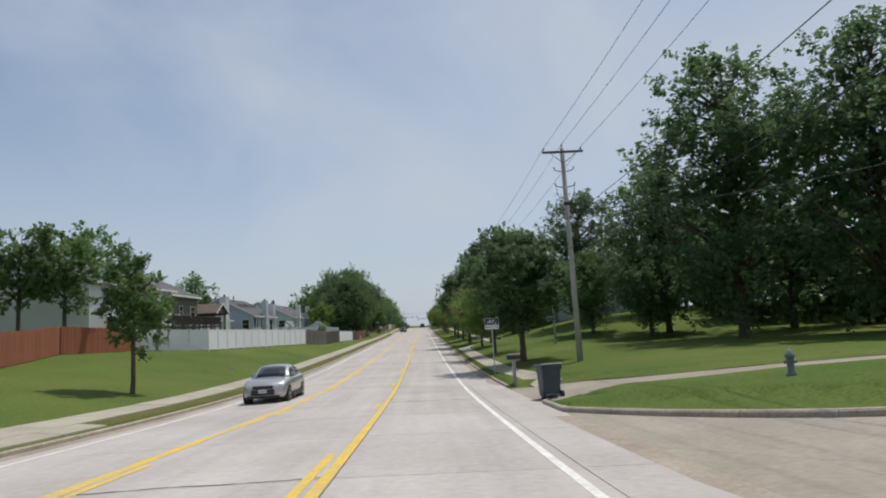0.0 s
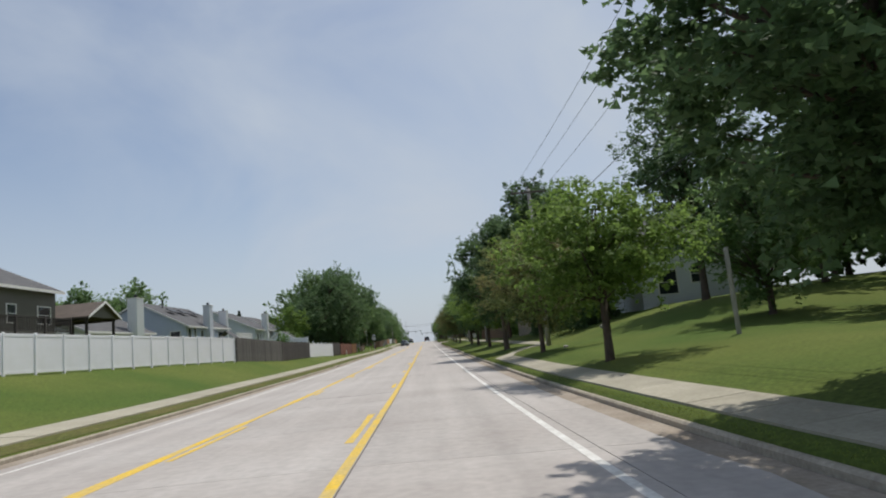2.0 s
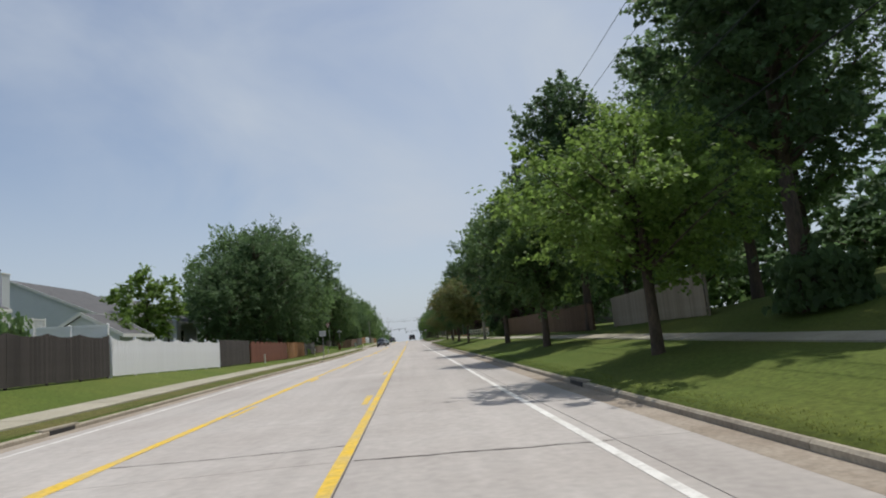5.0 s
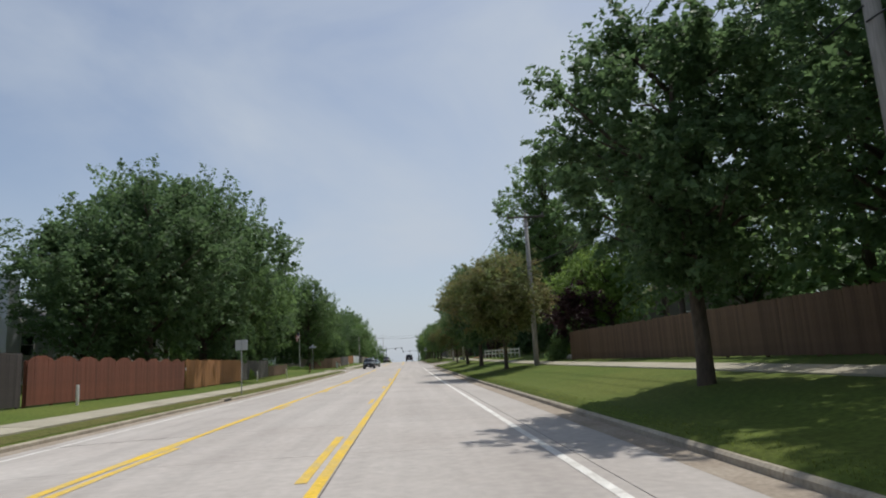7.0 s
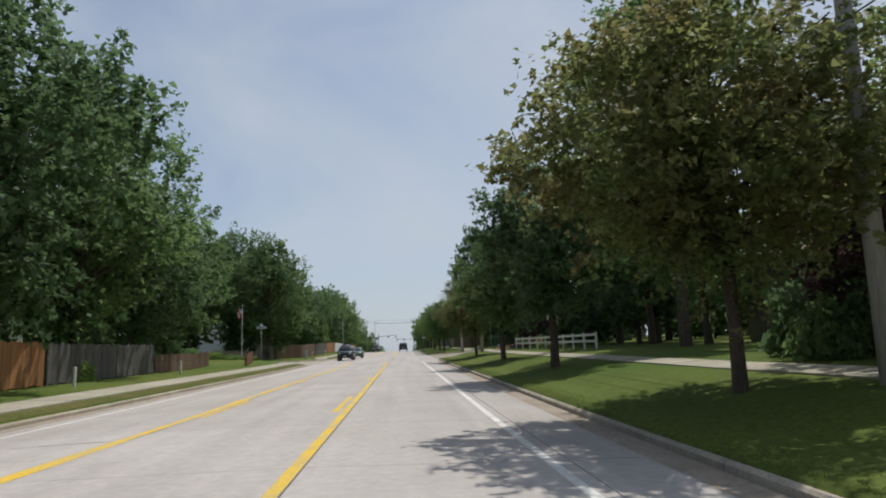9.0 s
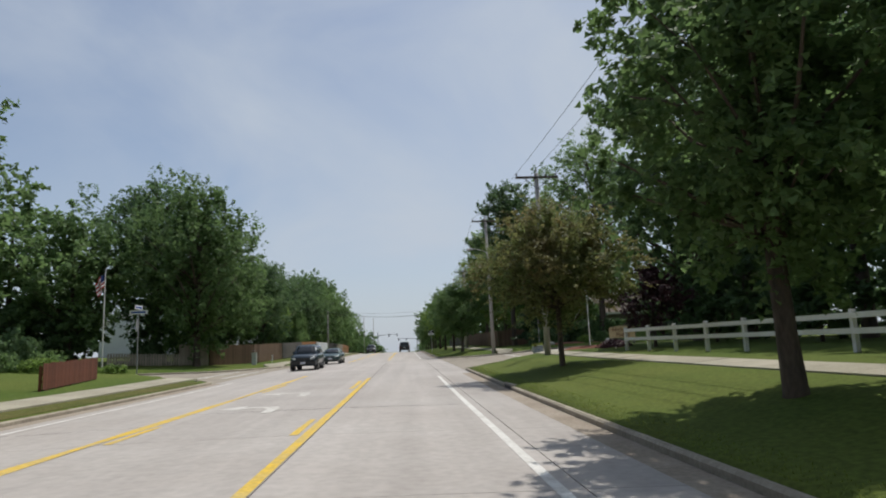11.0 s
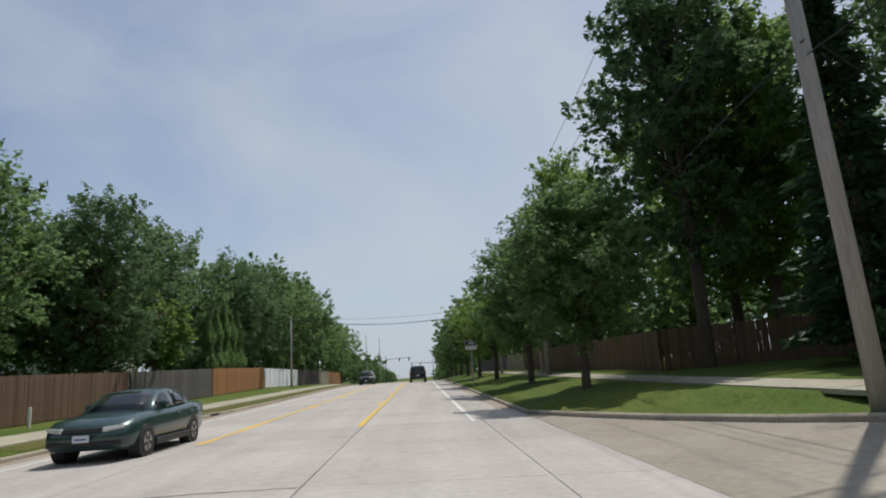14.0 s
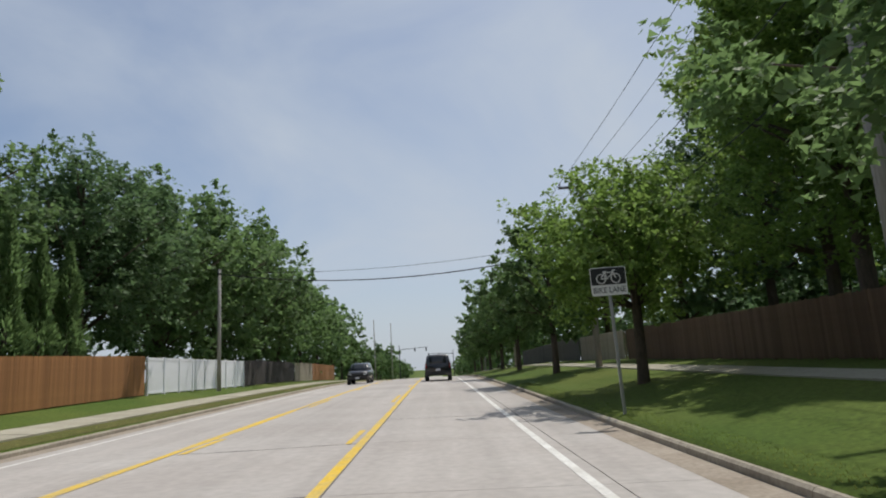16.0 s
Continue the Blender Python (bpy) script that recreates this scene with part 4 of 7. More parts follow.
LEFT = "trees behind the garden fences"
GARDEN = "broad green maple rising over a garden fence"
tree("young_pear", -13.2, 29.5, 1.32, None, "slim young pear tree alone on the lawn", "tree")
for kind, x, y, s, t in [("stem_maple", -25.9, 47.0, 1.12, 1.0), ("stem_maple", -29.8, 48.0, 1.15, 1.0), ("young_bright", -24.0, 57.0, 0.85, 1.0), ("wide_far", -38, 44, 0.72, 1.0), ("wide_far", -42, 38, 0.8, 1.0),
                         ("deep_maple", -46, 52, 0.8, 1.0), ("wide_far", -40.5, 78, 1.1, 1.05), ("young_bright", -19.8, 126.5, 1.15, 1.0),
                         ("wide_maple", -19.6, 147.5, 0.85, 0.95), ("wide_far", -64.0, 172.0, 1.15, 1.0), ("wide_far", -70.0, 182.0, 1.1, 1.0), ("wide_maple", -17.6, 152.0, 1.06, 1.06), ("wide_maple_b", -22.5, 159.0, 1.1, 1.16),
                         ("wide_maple", -17.6, 163.5, 1.2, 1.12), ("wide_maple_b", -17.6, 173.0, 1.2, 1.12), ("wide_maple", -18.0, 181.0, 1.0, 1.0),
                         ("wide_maple_b", -19.0, 190.0, 1.0, 1.0), ("deep_maple", -29.0, 170.0, 1.0, 1.0), ("deep_maple", -29.0, 186.0, 1.0, 1.0),
                         ("wide_maple_b", -17.8, 223.5, 1.15, 1.12), ("wide_maple", -24.0, 230.0, 1.2, 1.15), ("wide_maple_b", -18.5, 234.0, 0.95, 1.0),
                         ("pyramid", -17.0, 245.4, 0.93, 1.02), ("young_bright", -17.5, 254.0, 1.1, 1.0), ("wide_far", -24.0, 246.0, 0.95, 1.0), ("wide_maple_b", -20.3, 248.5, 0.86, 1.0),
                         ("wide_maple_b", -20.5, 262.5, 1.0, 1.06), ("wide_maple", -17.6, 270.5, 0.94, 1.0), ("wide_far", -17.4, 279.5, 1.0, 1.04),
                         ("wide_far", -16.6, 287.5, 1.02, 1.12), ("wide_far", -16.2, 296.0, 1.0, 1.1), ("deep_maple", -16.2, 305.0, 0.95, 1.0),
                         ("deep_maple", -16.2, 315.0, 0.9, 1.0), ("deep_maple", -16.2, 326.0, 0.9, 1.0), ("deep_maple", -16.2, 338.0, 0.9, 1.0),
                         ("deep_maple", -27.0, 300.0, 0.9, 1.0), ("deep_maple", -30.0, 256.0, 0.9, 1.0), ("young_bright", -18.0, 118.0, 0.55, 1.0),
                         ("wide_far", -52.0, 122.0, 0.85, 1.0), ("wide_far", -54.5, 152.0, 1.2, 1.05), ("wide_far", -56.0, 138.0, 1.1, 1.0), ("deep_maple", -60.0, 112.0, 1.0, 1.0), ("cedar", -36.5, 158.0, 0.8, 1.0),
                         ("deep_maple", -32.0, 199.0, 0.9, 1.0), ("deep_maple", -40.0, 219.0, 1.0, 1.0), ("deep_maple", -33.0, 222.0, 1.15, 1.0), ("wide_far", -27.5, 221.5, 0.95, 1.05), ("wide_far", -48.0, 100.0, 0.85, 1.0)]:
    tree(kind, x, y, s, None, GARDEN, "tree", LEFT, t)
for k in range(5):
    tree("column_cedar", -15.1, 257.6 + 1.9 * k, random.uniform(0.85, 1.0), None, "narrow columnar cedar behind an orange fence", "tree", "row of columnar cedars")
for k in range(30):
    y = 40 + 9.5 * k + random.uniform(-2, 2)
    for x in (random.uniform(36, 44),):
        tree("back_mass", x, y, random.uniform(0.75, 1.0), None, "dense dark green tree closing the view", "tree", BACK)
for k in range(24):
    tree("back_mass", -50 - random.uniform(0, 14), 120 + 10 * k, random.uniform(0.65, 0.9), None, "dense dark green tree behind the gardens", "tree", LEFT)
for k in range(9):
    ang = radians(-8 + 7.5 * k)
    tree("back_mass", 12 + 44 * math.cos(ang) * random.uniform(0.92, 1.05), 42 + 40 * math.sin(ang), random.uniform(0.7, 0.95), None, "dense dark green tree closing the view", "tree", BACK)
for y0, y1, x0 in ((22, 62, 37), (60, 82, 33), (100, 156, 27), (176, 204, 26), (186, 215, 33), (222, 238, 27), (255, 335, 22)):
    for k in range(int((y1 - y0) / 3.6)):
        tree("hedge_mass", x0 + random.uniform(-1.2, 1.2), y0 + 3.6 * k + random.uniform(-0.8, 0.8), random.uniform(0.8, 1.15), None,
             "low dark green hedge tree under taller trees", "tree", BACK, name="hedge_tree")
for x, y, k in ((-27.5, 220.5, 1.0), (-22.5, 227.0, 0.9), (-30.0, 224.0, 1.1), (-19.8, 229.5, 0.85), (-36.0, 218.5, 1.1), (-34.0, 226.5, 1.2), (-38.0, 229.0, 1.2), (-42.0, 226.0, 1.2), (-31.5, 219.6, 1.1), (-47.0, 216.0, 1.3), (-50.0, 222.0, 1.4), (-52.0, 228.0, 1.4), (-46.0, 231.0, 1.3), (-54.0, 212.0, 1.3), (-56.0, 235.0, 1.4), (-60.0, 226.0, 1.7), (-66.0, 233.0, 1.8), (-62.0, 243.0, 1.8), (-70.0, 245.0, 1.9), (-60.0, 216.0, 1.7), (-72.0, 222.0, 1.9), (17.6, 157.6, 0.5), (20.0, 158.4, 0.55), (23.0, 157.6, 0.6), (15.4, 189.0, 0.8), (16.8, 193.5, 0.95), (16.0, 198.0, 0.85), (18.6, 202.0, 1.1), (21.5, 206.5, 1.2), (24.5, 209.0, 1.3)):
    tree("hedge_mass", x, y, k, None, "low dark green hedge tree at the street corner", "tree", LEFT, name="hedge_tree")
FAR = "far trees along the road"
for k in range(22):
    for side in (-1, 1):
        x = (-17.5 if side < 0 else 12.5) + random.uniform(-2, 2) * 1.5 + (side * 10 if k % 3 == 2 else 0)
        tree("far_mass", x, 352 + 12 * k + random.uniform(-3, 3), random.uniform(0.6, 0.85), None, "far green roadside tree", "tree", FAR)


# ---------------------------------------------------------------- fences
def picket_mesh(name, width, height, thick, mat, style):
    w, h = width / 2, height
    if style == "dog":
        out = [(-w, 0), (w, 0), (w, h - 0.05), (w - 0.04, h), (-w + 0.04, h), (-w, h - 0.05)]
    else:
        out = [(-w, 0), (w, 0), (w, h), (-w, h)]
    bm = prism_bm(out, (0, thick))
    bmesh.ops.recalc_face_normals(bm, faces=bm.faces)
    me = bpy.data.meshes.new(name)
    bm.to_mesh(me)
    bm.free()
    me.materials.append(mat)
    return me


def picket_fence(path, mat, label, height=1.82, board=0.142, gap=0.004, scallop=0.0, posts_out=False, style="dog", side=1, bay=2.44, dip=False, post_mat=None, lift=0.04, jitter=0.02):
    """A board fence along a path of (x, y): posts, two rails a bay, and single boards."""
    for (xa, ya), (xb, yb) in zip(path, path[1:]):
        a, b = Vector((xa, ya)), Vector((xb, yb))
        n_bay = max(1, round((b - a).length / bay))
        turn = math.degrees(math.atan2(yb - ya, xb - xa))
        top = thing("wood_fence", (xa, ya, land_z(xa, ya)), label, "fence", "garden fences", turn=turn)
        inv = top.matrix_world.inverted()
        length = (b - a).length
        me = picket_mesh("picket", board, height, 0.018, mat, style)
        short = [picket_mesh("picket", board, height + scallop * (k / 11), 0.018, mat, style) for k in range(12)] if scallop else None
        post_me = bpy.data.meshes.new("post")
        bm = box_bm(-0.045, 0.045, -0.045, 0.045, -0.3, height + (0.27 if posts_out and dip else 0.06 if posts_out else -0.05), 0.008)
        bm.to_mesh(post_me)
        bm.free()
        post_me.materials.append(post_mat or mat)
        off = 0.09 * side

        def ground_at(s):
            p = a.lerp(b, s / length)
            return (inv @ Vector((p.x, p.y, land_z(p.x, p.y)))).z

        for k in range(n_bay + 1):
            s = length * k / n_bay
            piece("post", post_me, top, Matrix.Translation((min(max(s, 0.05), length - 0.05), off, ground_at(s))))
        for k in range(n_bay):
            s0, s1 = length * k / n_bay, length * (k + 1) / n_bay
            for hz in (0.35, height - 0.35):
                z0, z1 = ground_at(s0) + hz, ground_at(s1) + hz
                verts = [(s, off * 0.42 + d, z + e) for s, z in ((s0, z0), (s1, z1)) for d, e in ((-0.018, -0.045), (0.018, -0.045), (0.018, 0.045), (-0.018, 0.045))]
                piece("rail", mesh_of("rail", verts, [(0, 1, 2, 3), (7, 6, 5, 4), (0, 4, 5, 1), (1, 5, 6, 2), (2, 6, 7, 3), (3, 7, 4, 0)], mat), top, Matrix())
        s = board / 2
        while s < length - board / 2 + 0.01:
            use = me
            if scallop:
                f = (s / bay) % 1.0
                rise = abs(math.sin(math.pi * f)) ** 0.7
                use = short[min(11, int(12 * ((1 - rise) if dip else rise)))]
            piece("picket", use, top, Matrix.Translation((s, -0.02 * side, ground_at(s) + lift + random.uniform(-jitter, jitter)))
                  @ Matrix.Rotation(random.uniform(-0.008, 0.008), 4, "Y"))
            s += board + gap


def vinyl_fence(path, label, bay=1.82, height=1.8, boards=True):
    """White vinyl panels between capped posts, with a top and a bottom rail."""
    for (xa, ya), (xb, yb) in zip(path, path[1:]):
        a, b = Vector((xa, ya)), Vector((xb, yb))
        n_bay = max(1, round((b - a).length / bay))
        length = (b - a).length
        step = length / n_bay
        turn = math.degrees(math.atan2(yb - ya, xb - xa))
        top = thing("vinyl_fence", (xa, ya, land_z(xa, ya)), label, "fence", "garden fences", turn=turn)
        inv = top.matrix_world.inverted()

        def ground_at(s):
            p = a.lerp(b, s / length)
            return (inv @ Vector((p.x, p.y, land_z(p.x, p.y)))).z

        bm = box_bm(-0.055, 0.055, -0.055, 0.055, -0.2, height + 0.0, 0.006)
        cap = bmesh.ops.create_cone(bm, segments=4, radius1=0.09, radius2=0.0, depth=0.05, cap_ends=True)
        bmesh.ops.transform(bm, matrix=Matrix.Translation((0, 0, height + 0.025)) @ Matrix.Rotation(math.pi / 4, 4, "Z"), verts=cap["verts"])
        post_me = bpy.data.meshes.new("post")
        bm.to_mesh(post_me)
        bm.free()
        post_me.materials.append(M["vinyl"])
        n_board = 1
        w = (step - 0.13) / n_board
        bm = bmesh.new()
        for k in range(n_board):
            box_bm(0.065 + k * w + 0.004, 0.065 + (k + 1) * w - 0.004, -0.011, 0.011, 0.14, height - 0.12, 0.003, bm)
        panel_me = bpy.data.meshes.new("panel")
        bm.to_mesh(panel_me)
        bm.free()
        panel_me.materials.append(M["vinyl"])
        rail_me = []
        for z0, z1 in ((0.05, 0.17), (height - 0.15, height - 0.01)):
            bm = box_bm(0.06, step - 0.06, -0.024, 0.024, z0, z1, 0.006)
            me = bpy.data.meshes.new("rail")
            bm.to_mesh(me)
            bm.free()
            me.materials.append(M["vinyl"])
            rail_me.append(me)
        for k in range(n_bay + 1):
            piece("post", post_me, top, Matrix.Translation((k * step, 0, ground_at(k * step))))
        for k in range(n_bay):
            z0, z1 = ground_at(k * step), ground_at((k + 1) * step)
            m = Matrix.Translation((k * step, 0, z0)) @ Matrix.Shear("XZ", 4, (0, 0)) @ Matrix.Rotation(-math.atan2(z1 - z0, step), 4, "Y")
            piece("panel", panel_me, top, m)
            for me in rail_me:
                piece("rail", me, top, m)


def along(y0, y1, n=1, off=0.0):
    return [(line_table(FENCE_X, y0 + (y1 - y0) * k / n) + off, y0 + (y1 - y0) * k / n) for k in range(n + 1)]


picket_fence([(-21.6, 33.0), (-24.0, 43.0)], M["wood_rust"], "tall rust-brown board fence climbing the lawn")
picket_fence([(-24.0, 43.1), (-23.3, 52.5)], M["wood_rust"], "tall red-brown board fence at the back of the lawn")
vinyl_fence([(-18.5, 55.7), (-23.2, 54.2)], "white vinyl privacy fence returning from the corner")
vinyl_fence([(-14.73, 80.7), (-18.5, 55.7)], "long white vinyl privacy fence at the top of the lawn")
picket_fence([(-14.6, 80.9), (-13.9, 93.0)], M["wood_grey"], "weathered grey-brown board fence with posts", side=1)
picket_fence([(-13.9, 93.1), (-14.0, 107.9)], M["wood_dark"], "dark brown board fence with a wavy top", side=1, jitter=0.02, scallop=0.13, dip=True, height=1.74)
picket_fence([(-14.05, 108.2), (-13.4, 122.5)], M["vinyl"], "white picket fence with scalloped bays and tall posts", height=1.6, board=0.12, gap=0.006, scallop=0.14, dip=True, posts_out=True, side=1, jitter=0.0, style="flat")
vinyl_fence([(-14.2, 108.15), (-25.0, 109.6)], "white vinyl fence running back between two gardens", height=2.4)
picket_fence([(-13.5, 122.8), (-13.55, 131.0)], M["wood_dark"], "dark brown board fence shaded by maples", side=1)
picket_fence(along(131.2, 147.5, 1), M["wood_red"], "red-stained board fence with arched bays", height=1.55, scallop=0.2, side=1, jitter=0.0, bay=1.75, posts_out=True)
picket_fence(along(147.7, 165.0, 1), M["wood_orange"], "orange-brown weathered board fence", side=1, height=1.75, jitter=0.03)
picket_fence(along(165.2, 178.0, 1), M["wood_grey"], "weathered grey board fence with gaps", side=1, height=1.7, gap=0.02, jitter=0.04)
picket_fence(along(178.2, 190.0, 1), M["wood_brown"], "low brown board fence at the street corner", side=1, height=1.1)
picket_fence([(-24.0, 220.5), (-19.0, 223.5)], M["wood_pale"], "low bleached picket fence under the trees", side=1, height=1.0, gap=0.06)
picket_fence([(-19.6, 224.4), (-17.5, 225.7)], M["wood_pale"], "pale bare-wood board fence", side=1)
picket_fence([(-17.4, 225.9), (-14.7, 231.0)], M["wood_brown"], "brown board fence in the shade of a maple", side=1)
picket_fence([(-12.7, 190.6), (-13.6, 196.6)], M["wood_red"], "low red-brown board fence ending at the corner lawn", side=1, height=0.95)
picket_fence([(-14.7, 231.2), (-14.2, 243.0)], M["wood_brown"], "brown board fence behind the lawn", side=1)
picket_fence([(-14.2, 243.2), (-13.75, 254.3)], M["wood_grey"], "weathered dark grey board fence", side=1, jitter=0.03)
picket_fence([(-13.75, 254.5), (-13.9, 269.8)], M["wood_orange"], "fresh orange cedar board fence", side=1, jitter=0.006)
vinyl_fence([(-13.75, 284.8), (-13.9, 270.0)], "white vinyl privacy fence between wooden ones", boards=True)
picket_fence([(-13.8, 285.0), (-14.2, 303.0)], M["wood_dark"], "dark board fence stepping down the slope", side=1, jitter=0.03)
picket_fence([(-14.2, 303.2), (-13.6, 309.0)], M["wood_pale"], "pale bare-wood board fence", side=1)
picket_fence([(-13.6, 309.2), (-13.6, 324.0)], M["wood_orange"], "orange-brown board fence near the crest", side=1)

picket_fence([(9.95, 147.5), (10.6, 137.0), (11.2, 118.0)], M["wood_brown"], "dark brown board fence behind the verge", side=1, height=1.7)
picket_fence([(12.4, 117.5), (12.0, 104.0)], M["wood_pale"], "pale grey board fence behind the trees", side=1, height=1.8)
picket_fence([(10.7, 236.8), (20.5, 233.0)], M["wood_brown"], "dark brown board fence turning along the side street", side=1, height=1.7)
picket_fence([(10.6, 237.0), (11.0, 262.0), (11.2, 276.0)], M["wood_brown"], "dark brown board fence behind the verge", side=-1, height=1.7)
picket_fence([(11.2, 276.5), (11.0, 287.0)], M["wood_pale"], "pale board fence behind the street trees", side=-1, height=1.7)
picket_fence([(11.0, 287.5), (11.0, 320.0)], M["wood_grey"], "weathered grey board fence behind the street trees", side=-1, height=1.7)


# ---------------------------------------------------------------- poles and cables
def utility_pole(x, y, height, label, lean=(0.0, 0.0), arm=True, arm_w=2.4, dead_end=False, lamp_arm=False, turn=0.0):
    z = land_z(x, y)
    top = thing("utility_pole", (x, y, z), label, "utility pole", "wooden line poles", turn=turn)
    lx, ly = lean
    part("shaft", tube_bm([(0, 0, -0.4), (lx * 0.5, ly * 0.5, height * 0.5), (lx, ly, height)], [0.17, 0.145, 0.115], 12), M["pole_wood"], top, smooth=True)
    pins = []
    if arm:
        za = height - 0.25
        part("crossarm", box_bm(lx - arm_w / 2, lx + arm_w / 2, ly - 0.17, ly - 0.06, za - 0.06, za + 0.06, 0.01), M["arm_wood"], top)
        for s in (-1, 1):
            part("brace", tube_bm([(lx + s * 0.75, ly - 0.2, za - 0.05), (lx + s * 0.03, ly - 0.16, za - 0.65)], 0.018, 5), M["dark_steel"], top)
        for px_ in (-arm_w / 2 + 0.08, arm_w / 2 - 0.12):
            part("insulator", tube_bm([(lx + px_, ly - 0.11, za + 0.05), (lx + px_, ly - 0.11, za + 0.13), (lx + px_, ly - 0.11, za + 0.15), (lx + px_, ly - 0.11, za + 0.24)],
                                      [0.018, 0.02, 0.06, 0.035], 8), M["porcelain"], top)
            pins.append((px_, za + 0.24))
        part("insulator", tube_bm([(lx, ly, height - 0.05), (lx, ly, height + 0.1), (lx, ly, height + 0.13), (lx, ly, height + 0.24)], [0.02, 0.02, 0.06, 0.035], 8), M["porcelain"], top)
        pins.insert(1, (0.0, height + 0.24))
    if dead_end:
        for s in (-1, 1):
            for dz in (1.4, 2.3):
                part("bracket", tube_bm([(lx * 0.9, ly - 0.1, height - dz), (lx + s * 0.5, ly - 0.1, height - dz + 0.12), (lx + s * 0.55, ly - 0.1, height - dz + 0.28)], [0.03, 0.025, 0.05], 6),
                     M["dark_steel"], top)
            part("jumper", tube_bm([(lx + s * 0.55, ly - 0.1, height - 2.0), (lx + s * 0.45, ly - 0.12, height - 2.6), (lx + s * 0.18, ly - 0.12, height - 3.3)], 0.014, 5), M["cable"], top)
        part("clamp", tube_bm([(-0.02, -0.02, height - 3.35), (-0.02, -0.02, height - 3.2)], 0.2, 10), M["dark_steel"], top)
    if lamp_arm:
        part("lamp_arm", tube_bm([(0, 0, height - 3.2), (-0.6, -0.2, height - 2.9), (-1.4, -0.3, height - 2.75)], 0.03, 6), M["steel"], top)
        part("lamp_head", tube_bm([(-1.35, -0.3, height - 2.78), (-1.6, -0.33, height - 2.8), (-1.85, -0.36, height - 2.82), (-1.95, -0.37, height - 2.83)], [0.06, 0.12, 0.1, 0.03], 8), M["steel"], top)
    return top, [Vector((x + lx + p, y + ly - 0.11, z + h)) for p, h in pins], Vector((x, y, z))


def span_cable(a, b, sag, radius=0.010, label="thin black overhead cable", parent=None):
    a, b = Vector(a), Vector(b)
    pts = []
    for k in range(15):
        t = k / 14
        p = a.lerp(b, t)
        p.z -= sag * 4 * t * (1 - t)
        pts.append(p)
    ob = part("overhead_cable", tube_bm(pts, radius, 5), M["cable"], None)
    return tagged(ob, label, "cable", "overhead cables")


POLE = "weathered grey wooden utility pole with a crossarm"
poles = [utility_pole(8.3, -12.0, 11.7, POLE), utility_pole(8.27, 33.6, 11.75, POLE + " and dead-end brackets", (0.05, 0.6), True, 2.3, True),
         utility_pole(7.9, 73.8, 10.7, POLE, (-0.15, 0.2)), utility_pole(8.0, 117.6, 10.4, POLE), utility_pole(7.65, 147.2, 9.55, POLE, (0.02, -0.2)),
         utility_pole(7.8, 200.1, 9.98, POLE, (0.08, 0.3)), utility_pole(7.74, 220.3, 11.5, POLE + " and a lamp arm", (-0.1, 0.4), True, 2.4, False, True),
         utility_pole(8.35, 249.8, 10.3, POLE), utility_pole(8.1, 270.6, 9.5, POLE), utility_pole(7.6, 300.0, 9.6, POLE), utility_pole(7.6, 340.0, 9.8, POLE)]
for (ta, pa, ba), (tb, pb, bb) in zip(poles, poles[1:]):
    d = (bb - ba).length
    for k in range(3):
        span_cable(pa[k], pb[k], d * 0.012)
    span_cable(ba + Vector((-0.15, 0, 8.2)), bb + Vector((-0.15, 0, 7.6)), d * 0.014, 0.014)
    span_cable(ba + Vector((-0.15, 0, 6.3)), bb + Vector((-0.15, 0, 6.0)), d * 0.016, 0.016, "thick black telephone cable")


# ---------------------------------------------------------------- houses
def siding(name, base, second, lap=0.14):
    """Painted lap siding: boards with a shadow edge, a little dirt."""
    m = material(name, base, 0.65, second=second, scale=0.8, amount=0.6, fine=0.06, fine_scale=12, spec=0.3)
    n, l = m.node_tree.nodes, m.node_tree.links
    co = n.new("ShaderNodeTexCoord")
    wave = n.new("ShaderNodeTexWave")
    wave.wave_type, wave.bands_direction, wave.wave_profile = "BANDS", "Z", "SAW"
    wave.inputs["Scale"].default_value = 0.314 / lap
    bn = n.new("ShaderNodeBump")
    bn.inputs["Strength"].default_value, bn.inputs["Distance"].default_value = 0.9, 0.03
    l.new(co.outputs["Object"], wave.inputs["Vector"])
    l.new(wave.outputs["Fac"], bn.inputs["Height"])
    l.new(bn.outputs["Normal"], n["Principled BSDF"].inputs["Normal"])
    return m


M["siding_white"] = siding("white_lap_siding", (0.80, 0.81, 0.83), (0.72, 0.73, 0.75))
M["siding_blue"] = siding("blue_grey_lap_siding", (0.44, 0.50, 0.60), (0.39, 0.45, 0.54))
M["siding_taupe"] = siding("taupe_lap_siding", (0.17, 0.16, 0.145), (0.13, 0.12, 0.11))
M["siding_grey"] = siding("grey_lap_siding", (0.62, 0.65, 0.70), (0.55, 0.58, 0.63))
M["shingle"] = material("grey_shingles", (0.112, 0.112, 0.116), 0.95, second=(0.074, 0.074, 0.077), scale=1.3, amount=0.7, fine=0.3, fine_scale=16, bump=0.6, bump_scale=14)
M["shingle_brown"] = material("brown_shingles", (0.135, 0.108, 0.09), 0.95, second=(0.085, 0.07, 0.06), scale=1.3, amount=0.7, fine=0.3, fine_scale=16, bump=0.6, bump_scale=14)
M["shingle_tan"] = material("tan_shingles", (0.26, 0.19, 0.14), 0.95, second=(0.19, 0.14, 0.105), scale=1.3, amount=0.7, fine=0.3, fine_scale=16, bump=0.6, bump_scale=14)
M["trim"] = material("white_trim", (0.70, 0.69, 0.66), 0.6, second=(0.58, 0.57, 0.54), scale=2, amount=0.5)
